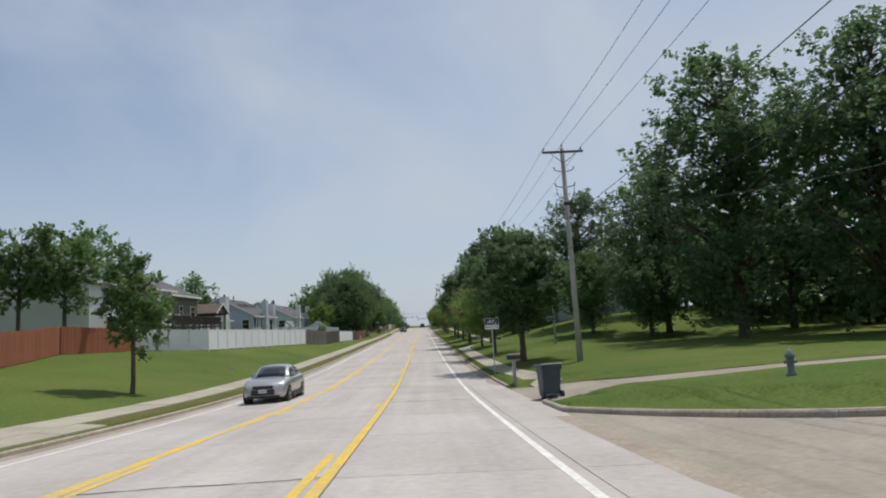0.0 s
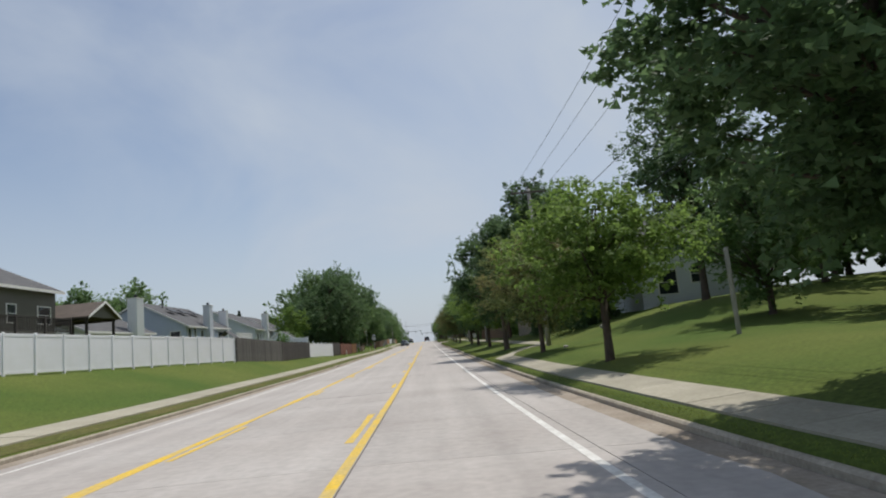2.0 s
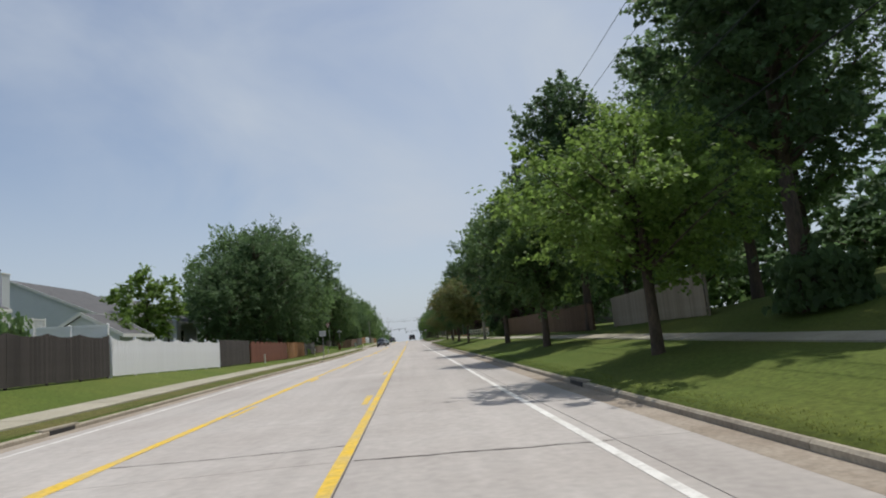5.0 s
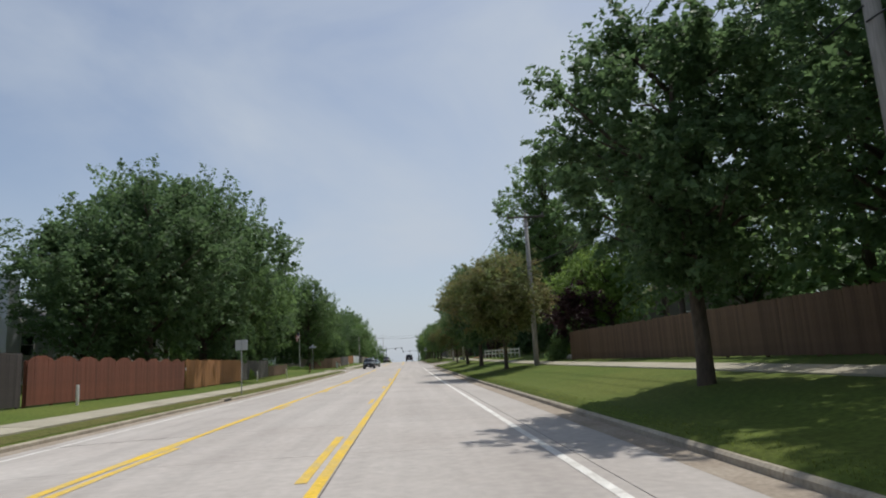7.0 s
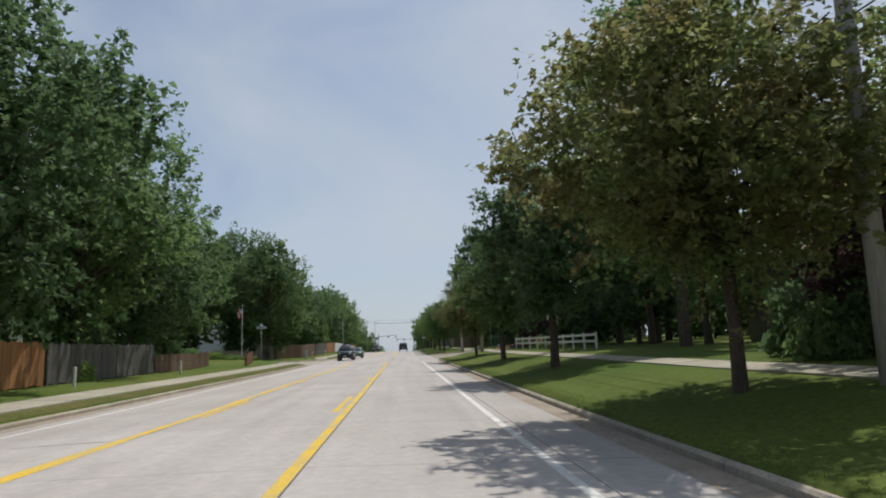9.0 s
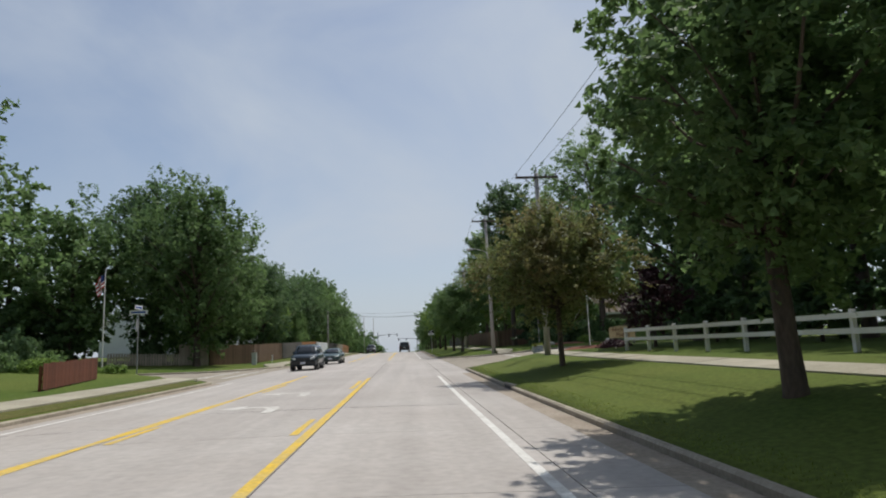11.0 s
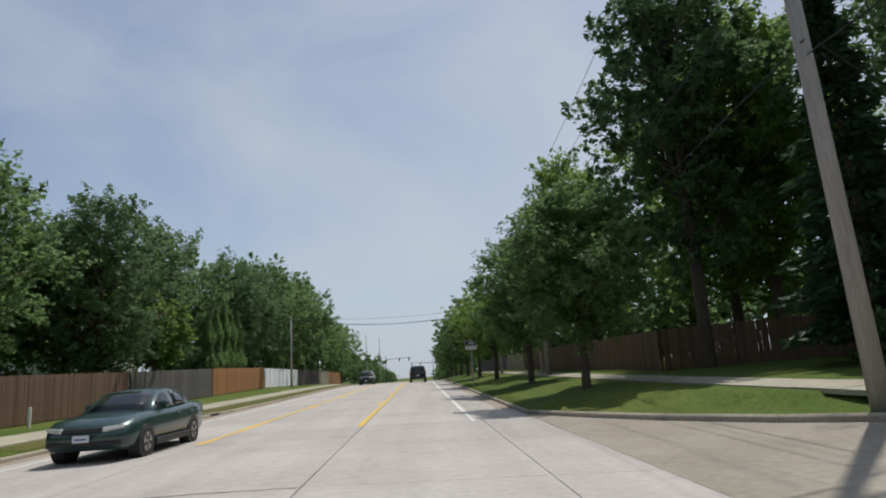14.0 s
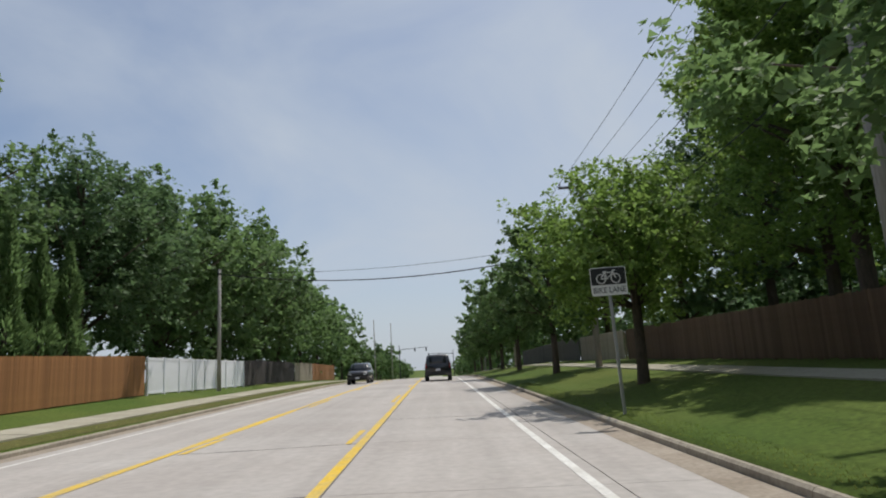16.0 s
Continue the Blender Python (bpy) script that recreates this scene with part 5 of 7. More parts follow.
M["stone"] = material("landscape_stone", (0.45, 0.42, 0.37), 0.9, second=(0.3, 0.28, 0.25), scale=3, amount=0.8, fine=0.2, fine_scale=14, bump=0.6, bump_scale=10)
M["mulch"] = material("red_brown_mulch", (0.20, 0.075, 0.045), 0.95, second=(0.11, 0.045, 0.03), scale=6, amount=0.8, fine=0.4, fine_scale=24, bump=1.0, bump_scale=30)
M["bin"] = material("blue_grey_bin_plastic", (0.045, 0.062, 0.078), 0.5, second=(0.07, 0.085, 0.1), scale=4, amount=0.5, spec=0.4)
M["sign_white"] = material("white_sign_sheeting", (0.74, 0.74, 0.72), 0.45, second=(0.64, 0.64, 0.62), scale=3, amount=0.4)
M["sign_black"] = material("black_sign_film", (0.025, 0.025, 0.027), 0.45, fine=0.1)
M["sign_blue"] = material("blue_print", (0.06, 0.12, 0.38), 0.5, fine=0.08)
M["sign_lime"] = material("lime_print", (0.52, 0.58, 0.14), 0.5, fine=0.08)
M["sign_back"] = material("aluminium_sign_back", (0.46, 0.47, 0.47), 0.45, 0.6, fine=0.1, second=(0.36, 0.36, 0.36), scale=4)
M["sign_cream"] = material("cream_painted_board", (0.62, 0.50, 0.30), 0.7, second=(0.52, 0.41, 0.25), scale=2, amount=0.6, fine=0.1)
M["sign_brown"] = material("brown_painted_letters", (0.15, 0.055, 0.03), 0.7, fine=0.12)
M["hydrant"] = material("grey_blue_hydrant_paint", (0.13, 0.16, 0.19), 0.55, second=(0.2, 0.2, 0.2), scale=6, amount=0.5)
M["box_green"] = material("pale_green_grey_cabinet_paint", (0.42, 0.44, 0.40), 0.6, second=(0.33, 0.35, 0.32), scale=3, amount=0.6)
M["flag_red"] = material("red_flag_cloth", (0.42, 0.05, 0.05), 0.8, fine=0.1)
M["flag_white"] = material("white_flag_cloth", (0.72, 0.70, 0.68), 0.8, fine=0.05)
M["flag_blue"] = material("blue_flag_cloth", (0.03, 0.05, 0.16), 0.8, fine=0.1)

glass = bpy.data.materials.new("window_glass")
glass.use_nodes = True
gb = glass.node_tree.nodes["Principled BSDF"]
gb.inputs["Base Color"].default_value = (0.02, 0.024, 0.028, 1)
gb.inputs["Roughness"].default_value, gb.inputs["Specular IOR Level"].default_value = 0.06, 0.6
M["glass"] = glass


def window_on(house, face, u, z, w, h, at, label=""):
    """A framed sash window on the wall that faces +x or -y; u runs along the wall, at is the wall's plane."""
    def to(b):
        if face == "x":
            return Matrix.Translation((at, u, z)) @ Matrix.Rotation(math.pi / 2, 4, "Z")
        return Matrix.Translation((u, at, z))
    m = to(0)
    fw = 0.09
    bm = bmesh.new()
    for a in ((-w / 2 - fw, -w / 2, -fw, h + fw), (w / 2, w / 2 + fw, -fw, h + fw), (-w / 2, w / 2, h, h + fw), (-w / 2, w / 2, -fw, 0)):
        box_bm(a[0], a[1], -0.05, 0.02, a[2], a[3], 0.0, bm, m)
    frame_ob = part("window", bm, M["trim"], house, "white-trimmed sash window")
    part("pane", box_bm(-w / 2, w / 2, -0.012, 0.01, 0, h / 2 - 0.02, 0, None, m), M["glass"], frame_ob)
    part("pane", box_bm(-w / 2, w / 2, -0.02, 0.002, h / 2 + 0.02, h, 0, None, m), M["glass"], frame_ob)
    part("sash_bar", box_bm(-w / 2, w / 2, -0.03, 0.015, h / 2 - 0.02, h / 2 + 0.02, 0, None, m), M["trim"], frame_ob)


def gable_house(x0, x1, y0, y1, z0, eave, ridge, wall, roof, label, along_y=True, over=0.45, windows=(), gable_trim=None, group="houses behind the fences"):
    """A house with a ridge along y (or x): walls, two roof slopes of real thickness, fascia boards, windows."""
    h = thing("house", ((x0 + x1) / 2, (y0 + y1) / 2, z0), label, "house", group)
    a, b = (x1 - x0) / 2, (y1 - y0) / 2
    e, r = eave - z0, ridge - z0
    if along_y:
        part("wall", prism_bm([(-a, -1.0), (a, -1.0), (a, e), (0, r), (-a, e)], (-b, b)), wall, h)
    else:
        part("wall", prism_bm([(-b, -1.0), (b, -1.0), (b, e), (0, r), (-b, e)], (-a, a), "x"), wall, h)
    run, long = (a, b) if along_y else (b, a)
    slope = (r - e) / run
    t = 0.16
    for s in (-1, 1):
        lo = (s * (run + over), e - slope * over + 0.03)
        out = [lo, (0, r + 0.03), (0, r + 0.03 + t), (lo[0], lo[1] + t)]
        part("roof", prism_bm(out, (-long - over * 0.8, long + over * 0.8), "y" if along_y else "x"), roof, h)
        fx0, fx1 = sorted((lo[0], lo[0] + s * 0.03))
        if along_y:
            part("fascia", box_bm(fx0, fx1, -long - over * 0.8, long + over * 0.8, lo[1] - 0.04, lo[1] + t + 0.01), M["trim"], h)
        else:
            part("fascia", box_bm(-long - over * 0.8, long + over * 0.8, fx0, fx1, lo[1] - 0.04, lo[1] + t + 0.01), M["trim"], h)
        # barge boards along the gable ends
        for q in (-1, 1):
            d = sorted((q * (long + over * 0.8), q * (long + over * 0.8 + 0.03)))
            out2 = [(lo[0], lo[1] - 0.02), (0, r + 0.01), (0, r + t + 0.05), (lo[0], lo[1] + t + 0.02)]
            part("barge_board", prism_bm(out2, d, "y" if along_y else "x"), M["trim"], h)
    for face, u, z, w, hh in windows:
        window_on(h, face, u, z, w, hh, a if face == "x" else -b)
    return h


def chimney(house, x, y, z0, z1, w, d, mat, label="sided chimney with a metal cap"):
    c = part("chimney", box_bm(x - w / 2, x + w / 2, y - d / 2, y + d / 2, z0, z1, 0.01), mat, house, label)
    part("chimney_rim", box_bm(x - w / 2 - 0.06, x + w / 2 + 0.06, y - d / 2 - 0.06, y + d / 2 + 0.06, z1, z1 + 0.08), M["trim"], c)
    part("flue", tube_bm([(x, y, z1 + 0.08), (x, y, z1 + 0.3), (x, y, z1 + 0.31), (x, y, z1 + 0.4)], [0.13, 0.13, 0.2, 0.17], 10), M["dark_steel"], c)


g = 0.35   # level of the gardens behind the fence
gable_house(-39.5, -27.5, 53.5, 71.0, g, 5.95, 8.4, M["siding_white"], M["shingle"], "white two-storey house with grey shingle roof", True, 0.5,
                 [("x", -6.0, 3.7, 1.1, 1.4), ("x", -2.5, 3.7, 1.1, 1.4), ("x", 3.0, 3.7, 1.1, 1.4), ("x", 6.4, 3.7, 0.8, 1.1), ("x", -5.0, 0.6, 1.8, 2.0), ("x", 4.5, 0.9, 1.2, 1.3)])
gable_house(-38.5, -28.5, 72.2, 81.6, g, 5.75, 8.1, M["siding_taupe"], M["shingle"], "taupe two-storey house with grey shingle roof", True, 0.5,
                  [("x", -3.6, 2.9, 0.9, 1.2), ("x", -0.6, 2.9, 0.9, 1.2), ("x", 3.2, 2.9, 1.5, 1.2), ("x", -3.0, 0.5, 1.3, 1.4), ("x", 3.2, 0.5, 1.4, 1.4), ("y", 1.5, 3.2, 1.0, 1.2)])
h1c = gable_house(-40.0, -31.2, 91.0, 105.0, g, 3.1, 5.2, M["siding_white"], M["shingle"], "low white house wing with grey roof", True, 0.45,
                  [("x", -5.0, 0.9, 1.0, 1.3), ("x", -3.0, 0.9, 1.0, 1.3), ("x", 4.5, 0.7, 2.0, 1.6), ("y", 1.6, 0.8, 1.2, 1.3)])
chimney(h1c, 4.8, 2.4, -0.2, 6.3, 1.0, 1.7, M["siding_white"], "tall white sided chimney")
h2 = gable_house(-39.6, -28.3, 107.8, 123.5, g, 3.75, 6.85, M["siding_blue"], M["shingle"], "blue-grey house with a broad gable and dark roof panels", True, 0.42,
                 [("x", -6.8, 1.4, 1.0, 1.7), ("x", -5.0, 1.4, 0.7, 1.7), ("x", -2.6, 1.4, 0.7, 1.5), ("x", 1.4, 1.4, 0.9, 1.5), ("x", 4.6, 0.7, 1.8, 2.1), ("y", 4.4, 1.3, 1.1, 1.5)])
part("gable_vent", box_bm(-0.35, 0.35, -7.89, -7.85, 5.2, 6.0), M["dark_steel"], h2)
sl = (6.85 - 3.75) / 5.65
for k in (-4.0, -0.5, 3.5):
    part("roof_panel", box_bm(-0.55, 0.55, -1.0, 1.0, -0.02, 0.07, 0.0, None, Matrix.Translation((2.6, k, 6.85 - 0.35 - 2.6 * sl + 0.56)) @ Matrix.Rotation(math.atan(sl), 4, "Y")), M["sign_black"], h2, "dark roof panel")
part("roof_vent", tube_bm([(1.0, -3.0, 6.0), (1.0, -3.0, 7.0), (1.0, -3.0, 7.01), (1.0, -3.0, 7.15)], [0.08, 0.08, 0.14, 0.12], 8), M["dark_steel"], h2)
chimney(h2, 5.95, -0.95, -0.2, 6.1, 0.85, 1.25, M["siding_grey"])
chimney(h2, 5.0, 8.35, -0.2, 5.9, 1.1, 0.9, M["siding_white"], "pale sided chimney with a metal cap")
h3 = gable_house(-41.0, -27.2, 134.0, 146.0, g, 3.75, 7.1, M["siding_grey"], M["shingle"], "grey sided house with a broad gable", True, 0.42,
                 [("x", -4.5, 1.2, 0.8, 1.5), ("x", -2.8, 1.2, 0.8, 1.5), ("x", 2.8, 0.8, 1.6, 2.0), ("y", 5.0, 1.2, 1.4, 1.6), ("y", -0.6, 4.6, 0.8, 1.0)])
chimney(h3, 7.25, -0.6, -0.2, 6.0, 0.9, 1.25, M["siding_white"])
h4 = gable_house(-40.5, -27.5, 150.0, 161.0, g, 3.75, 6.9, M["siding_grey"], M["shingle"], "grey house half hidden by maples", True, 0.42,
                 [("x", -4.0, 0.9, 1.0, 1.5), ("x", 0.0, 0.9, 1.6, 1.5), ("y", 4.0, 1.0, 1.2, 1.4)])
chimney(h4, 6.9, -3.2, -0.2, 6.1, 0.9, 1.2, M["siding_grey"])
gable_house(-58.0, -42.0, 60.0, 74.0, 0.6, 5.8, 8.6, M["siding_white"], M["shingle_brown"], "white house behind garden trees", True, 0.45,
                 [("y", 3.0, 3.4, 1.0, 1.3), ("y", -2.0, 3.4, 1.0, 1.3), ("x", -3.0, 3.4, 1.0, 1.3)])
gable_house(-52.0, -38.0, 22.0, 36.0, 0.8, 5.6, 8.4, M["siding_taupe"], M["shingle_brown"], "brown house seen past the garden fence", True, 0.45,
                  [("x", -3.0, 3.4, 1.0, 1.3), ("x", 2.0, 3.4, 1.0, 1.3)])
# houses on the rise beyond the verge
gable_house(18.5, 29.5, 85.0, 97.0, 0.35, 5.9, 8.9, M["siding_grey"], M["shingle"], "pale grey two-storey house on a grassy rise", False, 0.4,
            [("y", -3.2, 0.9, 1.6, 2.0), ("y", -0.6, 1.7, 1.0, 1.4), ("y", -3.4, 3.7, 0.9, 1.1), ("y", 3.0, 3.7, 1.0, 1.3)], group="houses beyond the verge")
gable_house(20.0, 34.0, 160.0, 173.0, -0.6, 3.1, 5.5, M["siding_taupe"], M["shingle_tan"], "tan-roofed house behind shrubs", True, 0.5,
            [("y", -3.5, 1.0, 1.2, 1.4), ("y", 2.0, 1.0, 1.2, 1.4)], group="houses beyond the verge")
# the darker brown shingle here stands in for tree shade on the roof
gable_house(24.0, 40.0, 240.0, 252.0, -0.4, 2.8, 5.2, M["siding_taupe"], M["shingle_brown"], "low house under trees at the corner, roof colour darkened for tree shade", False, 0.5,
            [("y", -4.0, 0.9, 1.0, 1.4), ("y", -1.0, 0.9, 1.0, 1.4), ("y", 3.5, 0.9, 1.6, 1.4)], group="houses beyond the verge")
gable_house(-42.0, -30.0, 176.0, 190.0, -0.4, 4.6, 7.2, M["siding_white"], M["shingle"], "white house glimpsed between maples", True, 0.45,
            [("x", -3.0, 0.8, 1.2, 1.4), ("x", 2.0, 3.0, 1.0, 1.3)])
gable_house(-44.0, -28.0, 262.0, 276.0, -0.2, 5.0, 7.6, M["siding_white"], M["shingle"], "white house hidden behind cedars", True, 0.45, [("x", -2.0, 3.2, 1.0, 1.3)])


def pavilion(x0, x1, y0, y1, z0, eave, ridge):
    """An open garden roof on posts with a gable end."""
    p = thing("garden_pavilion", ((x0 + x1) / 2, (y0 + y1) / 2, z0), "open garden pavilion with brown shingle roof on dark posts", "pavilion")
    a, b = (x1 - x0) / 2, (y1 - y0) / 2
    e, r = eave - z0, ridge - z0
    for s in (-1, 1):
        out = [(s * (b + 0.35), e - 0.1), (0, r), (0, r + 0.13), (s * (b + 0.35), e + 0.03)]
        part("roof", prism_bm(out, (-a - 0.3, a + 0.3), "x"), M["shingle_brown"], p)
        part("barge_board", prism_bm([(s * (b + 0.35), e - 0.14), (0, r - 0.04), (0, r + 0.17), (s * (b + 0.35), e + 0.06)], (a + 0.3, a + 0.34), "x"), M["trim"], p)
    part("gable_panel", prism_bm([(-b, e), (b, e), (0, r - 0.03)], (a - 0.06, a), "x"), M["siding_taupe"], p)
    for sx in (-1, 0, 1):
        for sy in (-1, 1):
            part("post", box_bm(sx * (a - 0.15) - 0.09, sx * (a - 0.15) + 0.09, sy * (b - 0.15) - 0.09, sy * (b - 0.15) + 0.09, -0.6, e, 0.01), M["wood_dark"], p)
    for sy in (-1, 1):
        part("beam", box_bm(-a, a, sy * (b - 0.15) - 0.07, sy * (b - 0.15) + 0.07, e - 0.22, e, 0.01), M["wood_dark"], p)
    return p


pavilion(-33.5, -26.4, 82.2, 86.8, g - 0.1, 3.65, 4.85)


def deck(x0, x1, y0, y1, z0, floor, mat, label):
    """A raised timber deck with balusters and a stair rail."""
    d = thing("garden_deck", (x1, y0, z0), label, "deck")
    w, n = x1 - x0, y1 - y0
    part("floor", box_bm(-w, 0, 0, n, floor - 0.15, floor), mat, d)
    for k in range(6):
        part("post", box_bm(-0.06, 0.06, n * k / 5 - 0.06, n * k / 5 + 0.06, -0.5, floor + 1.05, 0.008), mat, d)
    part("rail", box_bm(-0.05, 0.05, 0, n, floor + 0.92, floor + 0.98), mat, d)
    part("rail", box_bm(-0.03, 0.03, 0, n, floor + 0.1, floor + 0.16), mat, d)
    me = mesh_of("baluster", [(x, y, z) for z in (0, 0.8) for x, y in ((-0.02, -0.02), (0.02, -0.02), (0.02, 0.02), (-0.02, 0.02))],
                 [(3, 2, 1, 0), (4, 5, 6, 7), (0, 1, 5, 4), (1, 2, 6, 5), (2, 3, 7, 6), (3, 0, 4, 7)], mat)
    for k in range(int(n / 0.16)):
        piece("baluster", me, d, Matrix.Translation((0, 0.08 + 0.16 * k, floor + 0.13)))


deck(-26.2, -23.2, 60.0, 74.0, g, 1.55, M["wood_dark"], "dark timber deck with a baluster railing")
deck(-26.4, -24.4, 114.5, 121.5, g, 1.3, M["white_paint"], "white painted deck with a baluster railing")


def play_set(x, y):
    z = land_z(x, y)
    p = thing("play_set", (x, y, z), "timber play set with a small gabled roof and a slide", "play set")
    for sx in (-0.7, 0.7):
        for sy in (-0.7, 0.7):
            part("post", box_bm(sx - 0.05, sx + 0.05, sy - 0.05, sy + 0.05, -0.3, 2.6), M["wood_dark"], p)
    for s in (-1, 1):
        part("roof", prism_bm([(s * 1.0, 2.5), (0, 3.3), (0, 3.36), (s * 1.0, 2.56)], (-0.9, 0.9)), M["shingle"], p)
    part("floor", box_bm(-0.75, 0.75, -0.75, 0.75, 1.35, 1.45), M["wood_dark"], p)
    part("slide", prism_bm([(0.7, 1.4), (2.5, 0.1), (2.6, 0.14), (0.75, 1.5)], (-0.3, 0.3)), M["white_paint"], p)


play_set(-22.0, 103.0)
play_set(-25.0, 66.0)


def shed(x, y, w, d, label):
    z = land_z(x, y)
    gable_house(x - w / 2, x + w / 2, y - d / 2, y + d / 2, z - 0.1, z + 2.1, z + 3.35, M["siding_grey"], M["shingle"], label, True, 0.25, group="garden sheds")


shed(-19.0, 117.5, 4.2, 4.0, "small pale garden shed with a grey shingle roof")


# ---------------------------------------------------------------- signs and street furniture
def letters(text, size, mat, parent, m, name="letters", extrude=0.004, stretch=1.0):
    cu = bpy.data.curves.new(name, "FONT")
    cu.body, cu.size, cu.align_x, cu.align_y, cu.extrude = text, size, "CENTER", "CENTER", extrude
    tmp = new("tmp_text", cu)
    dg = bpy.context.evaluated_depsgraph_get()
    me = bpy.data.meshes.new_from_object(tmp.evaluated_get(dg))
    bpy.data.objects.remove(tmp)
    me.name = name
    me.materials.clear()
    me.materials.append(mat)
    ob = new(name, me)
    ob.parent = parent
    ob.matrix_local = m @ Matrix.Rotation(math.pi / 2, 4, "X") @ Matrix.Diagonal((stretch, 1, 1, 1))
    return ob


def plate_bm(w, h, depth, round_by=0.04):
    """A flat plate with rounded corners, facing -y."""
    out = []
    for cx, cz, a0 in ((w / 2 - round_by, h / 2 - round_by, 0), (-w / 2 + round_by, h / 2 - round_by, 90),
                       (-w / 2 + round_by, -h / 2 + round_by, 180), (w / 2 - round_by, -h / 2 + round_by, 270)):
        for k in range(4):
            a = radians(a0 + 30 * k)
            out.append((cx + round_by * math.cos(a), cz + round_by * math.sin(a)))
    return prism_bm(out, (0, depth))


def bike_sign(x, y, lean=0.0, turn=0.0):
    z = land_z(x, y)
    s = thing("bike_lane_sign", (x, y, z), "black and white bike lane sign on a steel post", "road sign", "bike lane signs", turn=turn)
    part("post", box_bm(-0.03, 0.03, 0.0, 0.045, -0.3, 2.95, 0.004, None, Matrix.Rotation(lean, 4, "Y")), M["steel"], s)
    top = Matrix.Rotation(lean, 4, "Y")
    W, H, zc = 0.76, 0.60, 2.72
    bm = plate_bm(W, H, 0.004)
    bmesh.ops.transform(bm, matrix=top @ Matrix.Translation((0, -0.006, zc)), verts=bm.verts)
    face = part("sign_face", bm, M["sign_white"], s, "white sign face")
    bm = plate_bm(W - 0.03, 0.355, 0.003, 0.03)
    bmesh.ops.transform(bm, matrix=top @ Matrix.Translation((0, -0.010, zc + 0.105)), verts=bm.verts)
    part("black_panel", bm, M["sign_black"], face, "black upper panel")
    bm = bmesh.new()
    for cx in (-0.155, 0.155):
        ring = [(cx + 0.095 * math.cos(a), -0.0145, 0.055 + 0.095 * math.sin(a)) for a in (2 * math.pi * k / 20 for k in range(21))]
        tube_bm(ring, 0.011, 4, bm, False)
    hub_l, hub_r, crank, seat, head = (-0.155, -0.0145, 0.055), (0.155, -0.0145, 0.055), (-0.02, -0.0145, 0.055), (-0.075, -0.0145, 0.19), (0.115, -0.0145, 0.185)
    for a, b in ((hub_l, crank), (hub_l, seat), (crank, seat), (crank, head), (seat, head), (hub_r, head), ((-0.12, -0.0145, 0.2), (-0.03, -0.0145, 0.2)), (head, (0.10, -0.0145, 0.225)), ((0.10, -0.0145, 0.225), (0.165, -0.0145, 0.225))):
        tube_bm([a, b], 0.011, 4, bm)
    bmesh.ops.transform(bm, matrix=top @ Matrix.Translation((0, 0, zc)), verts=bm.verts)
    part("bicycle_symbol", bm, M["sign_white"], face, "white bicycle symbol")
    letters("BIKE LANE", 0.165, M["sign_black"], face, top @ Matrix.Translation((0, -0.0075, zc - 0.19)), stretch=0.9)
    return s


bike_sign(3.85, 34.9, radians(-0.5))
bike_sign(3.84, 252.0, radians(-1.0))


def mailbox(x, y):
    m = thing("mailbox", (x, y, land_z(x, y)), "dark metal mailbox on a thick wooden post", "mailbox", turn=4)
    part("post", box_bm(-0.07, 0.07, -0.07, 0.07, -0.3, 0.98, 0.01), M["pole_wood"], m)
    part("bracket", box_bm(-0.17, 0.17, -0.06, 0.06, 0.95, 1.0, 0.008), M["pole_wood"], m)
    out = [(-0.1, 1.0), (0.1, 1.0), (0.1, 1.13)] + [(0.1 * math.cos(radians(a)), 1.13 + 0.1 * math.sin(radians(a))) for a in range(15, 180, 15)] + [(-0.1, 1.13)]
    part("box", prism_bm(out, (-0.27, 0.27), "x"), M["dark_steel"], m)
    part("door", prism_bm([(u * 1.04, 1.1 + (v - 1.1) * 1.04) for u, v in out], (-0.285, -0.27), "x"), M["black_plastic"], m)
    part("flag", box_bm(0.05, 0.2, -0.115, -0.105, 1.1, 1.14), M["flag_red"], m)


mailbox(3.85, 27.4)


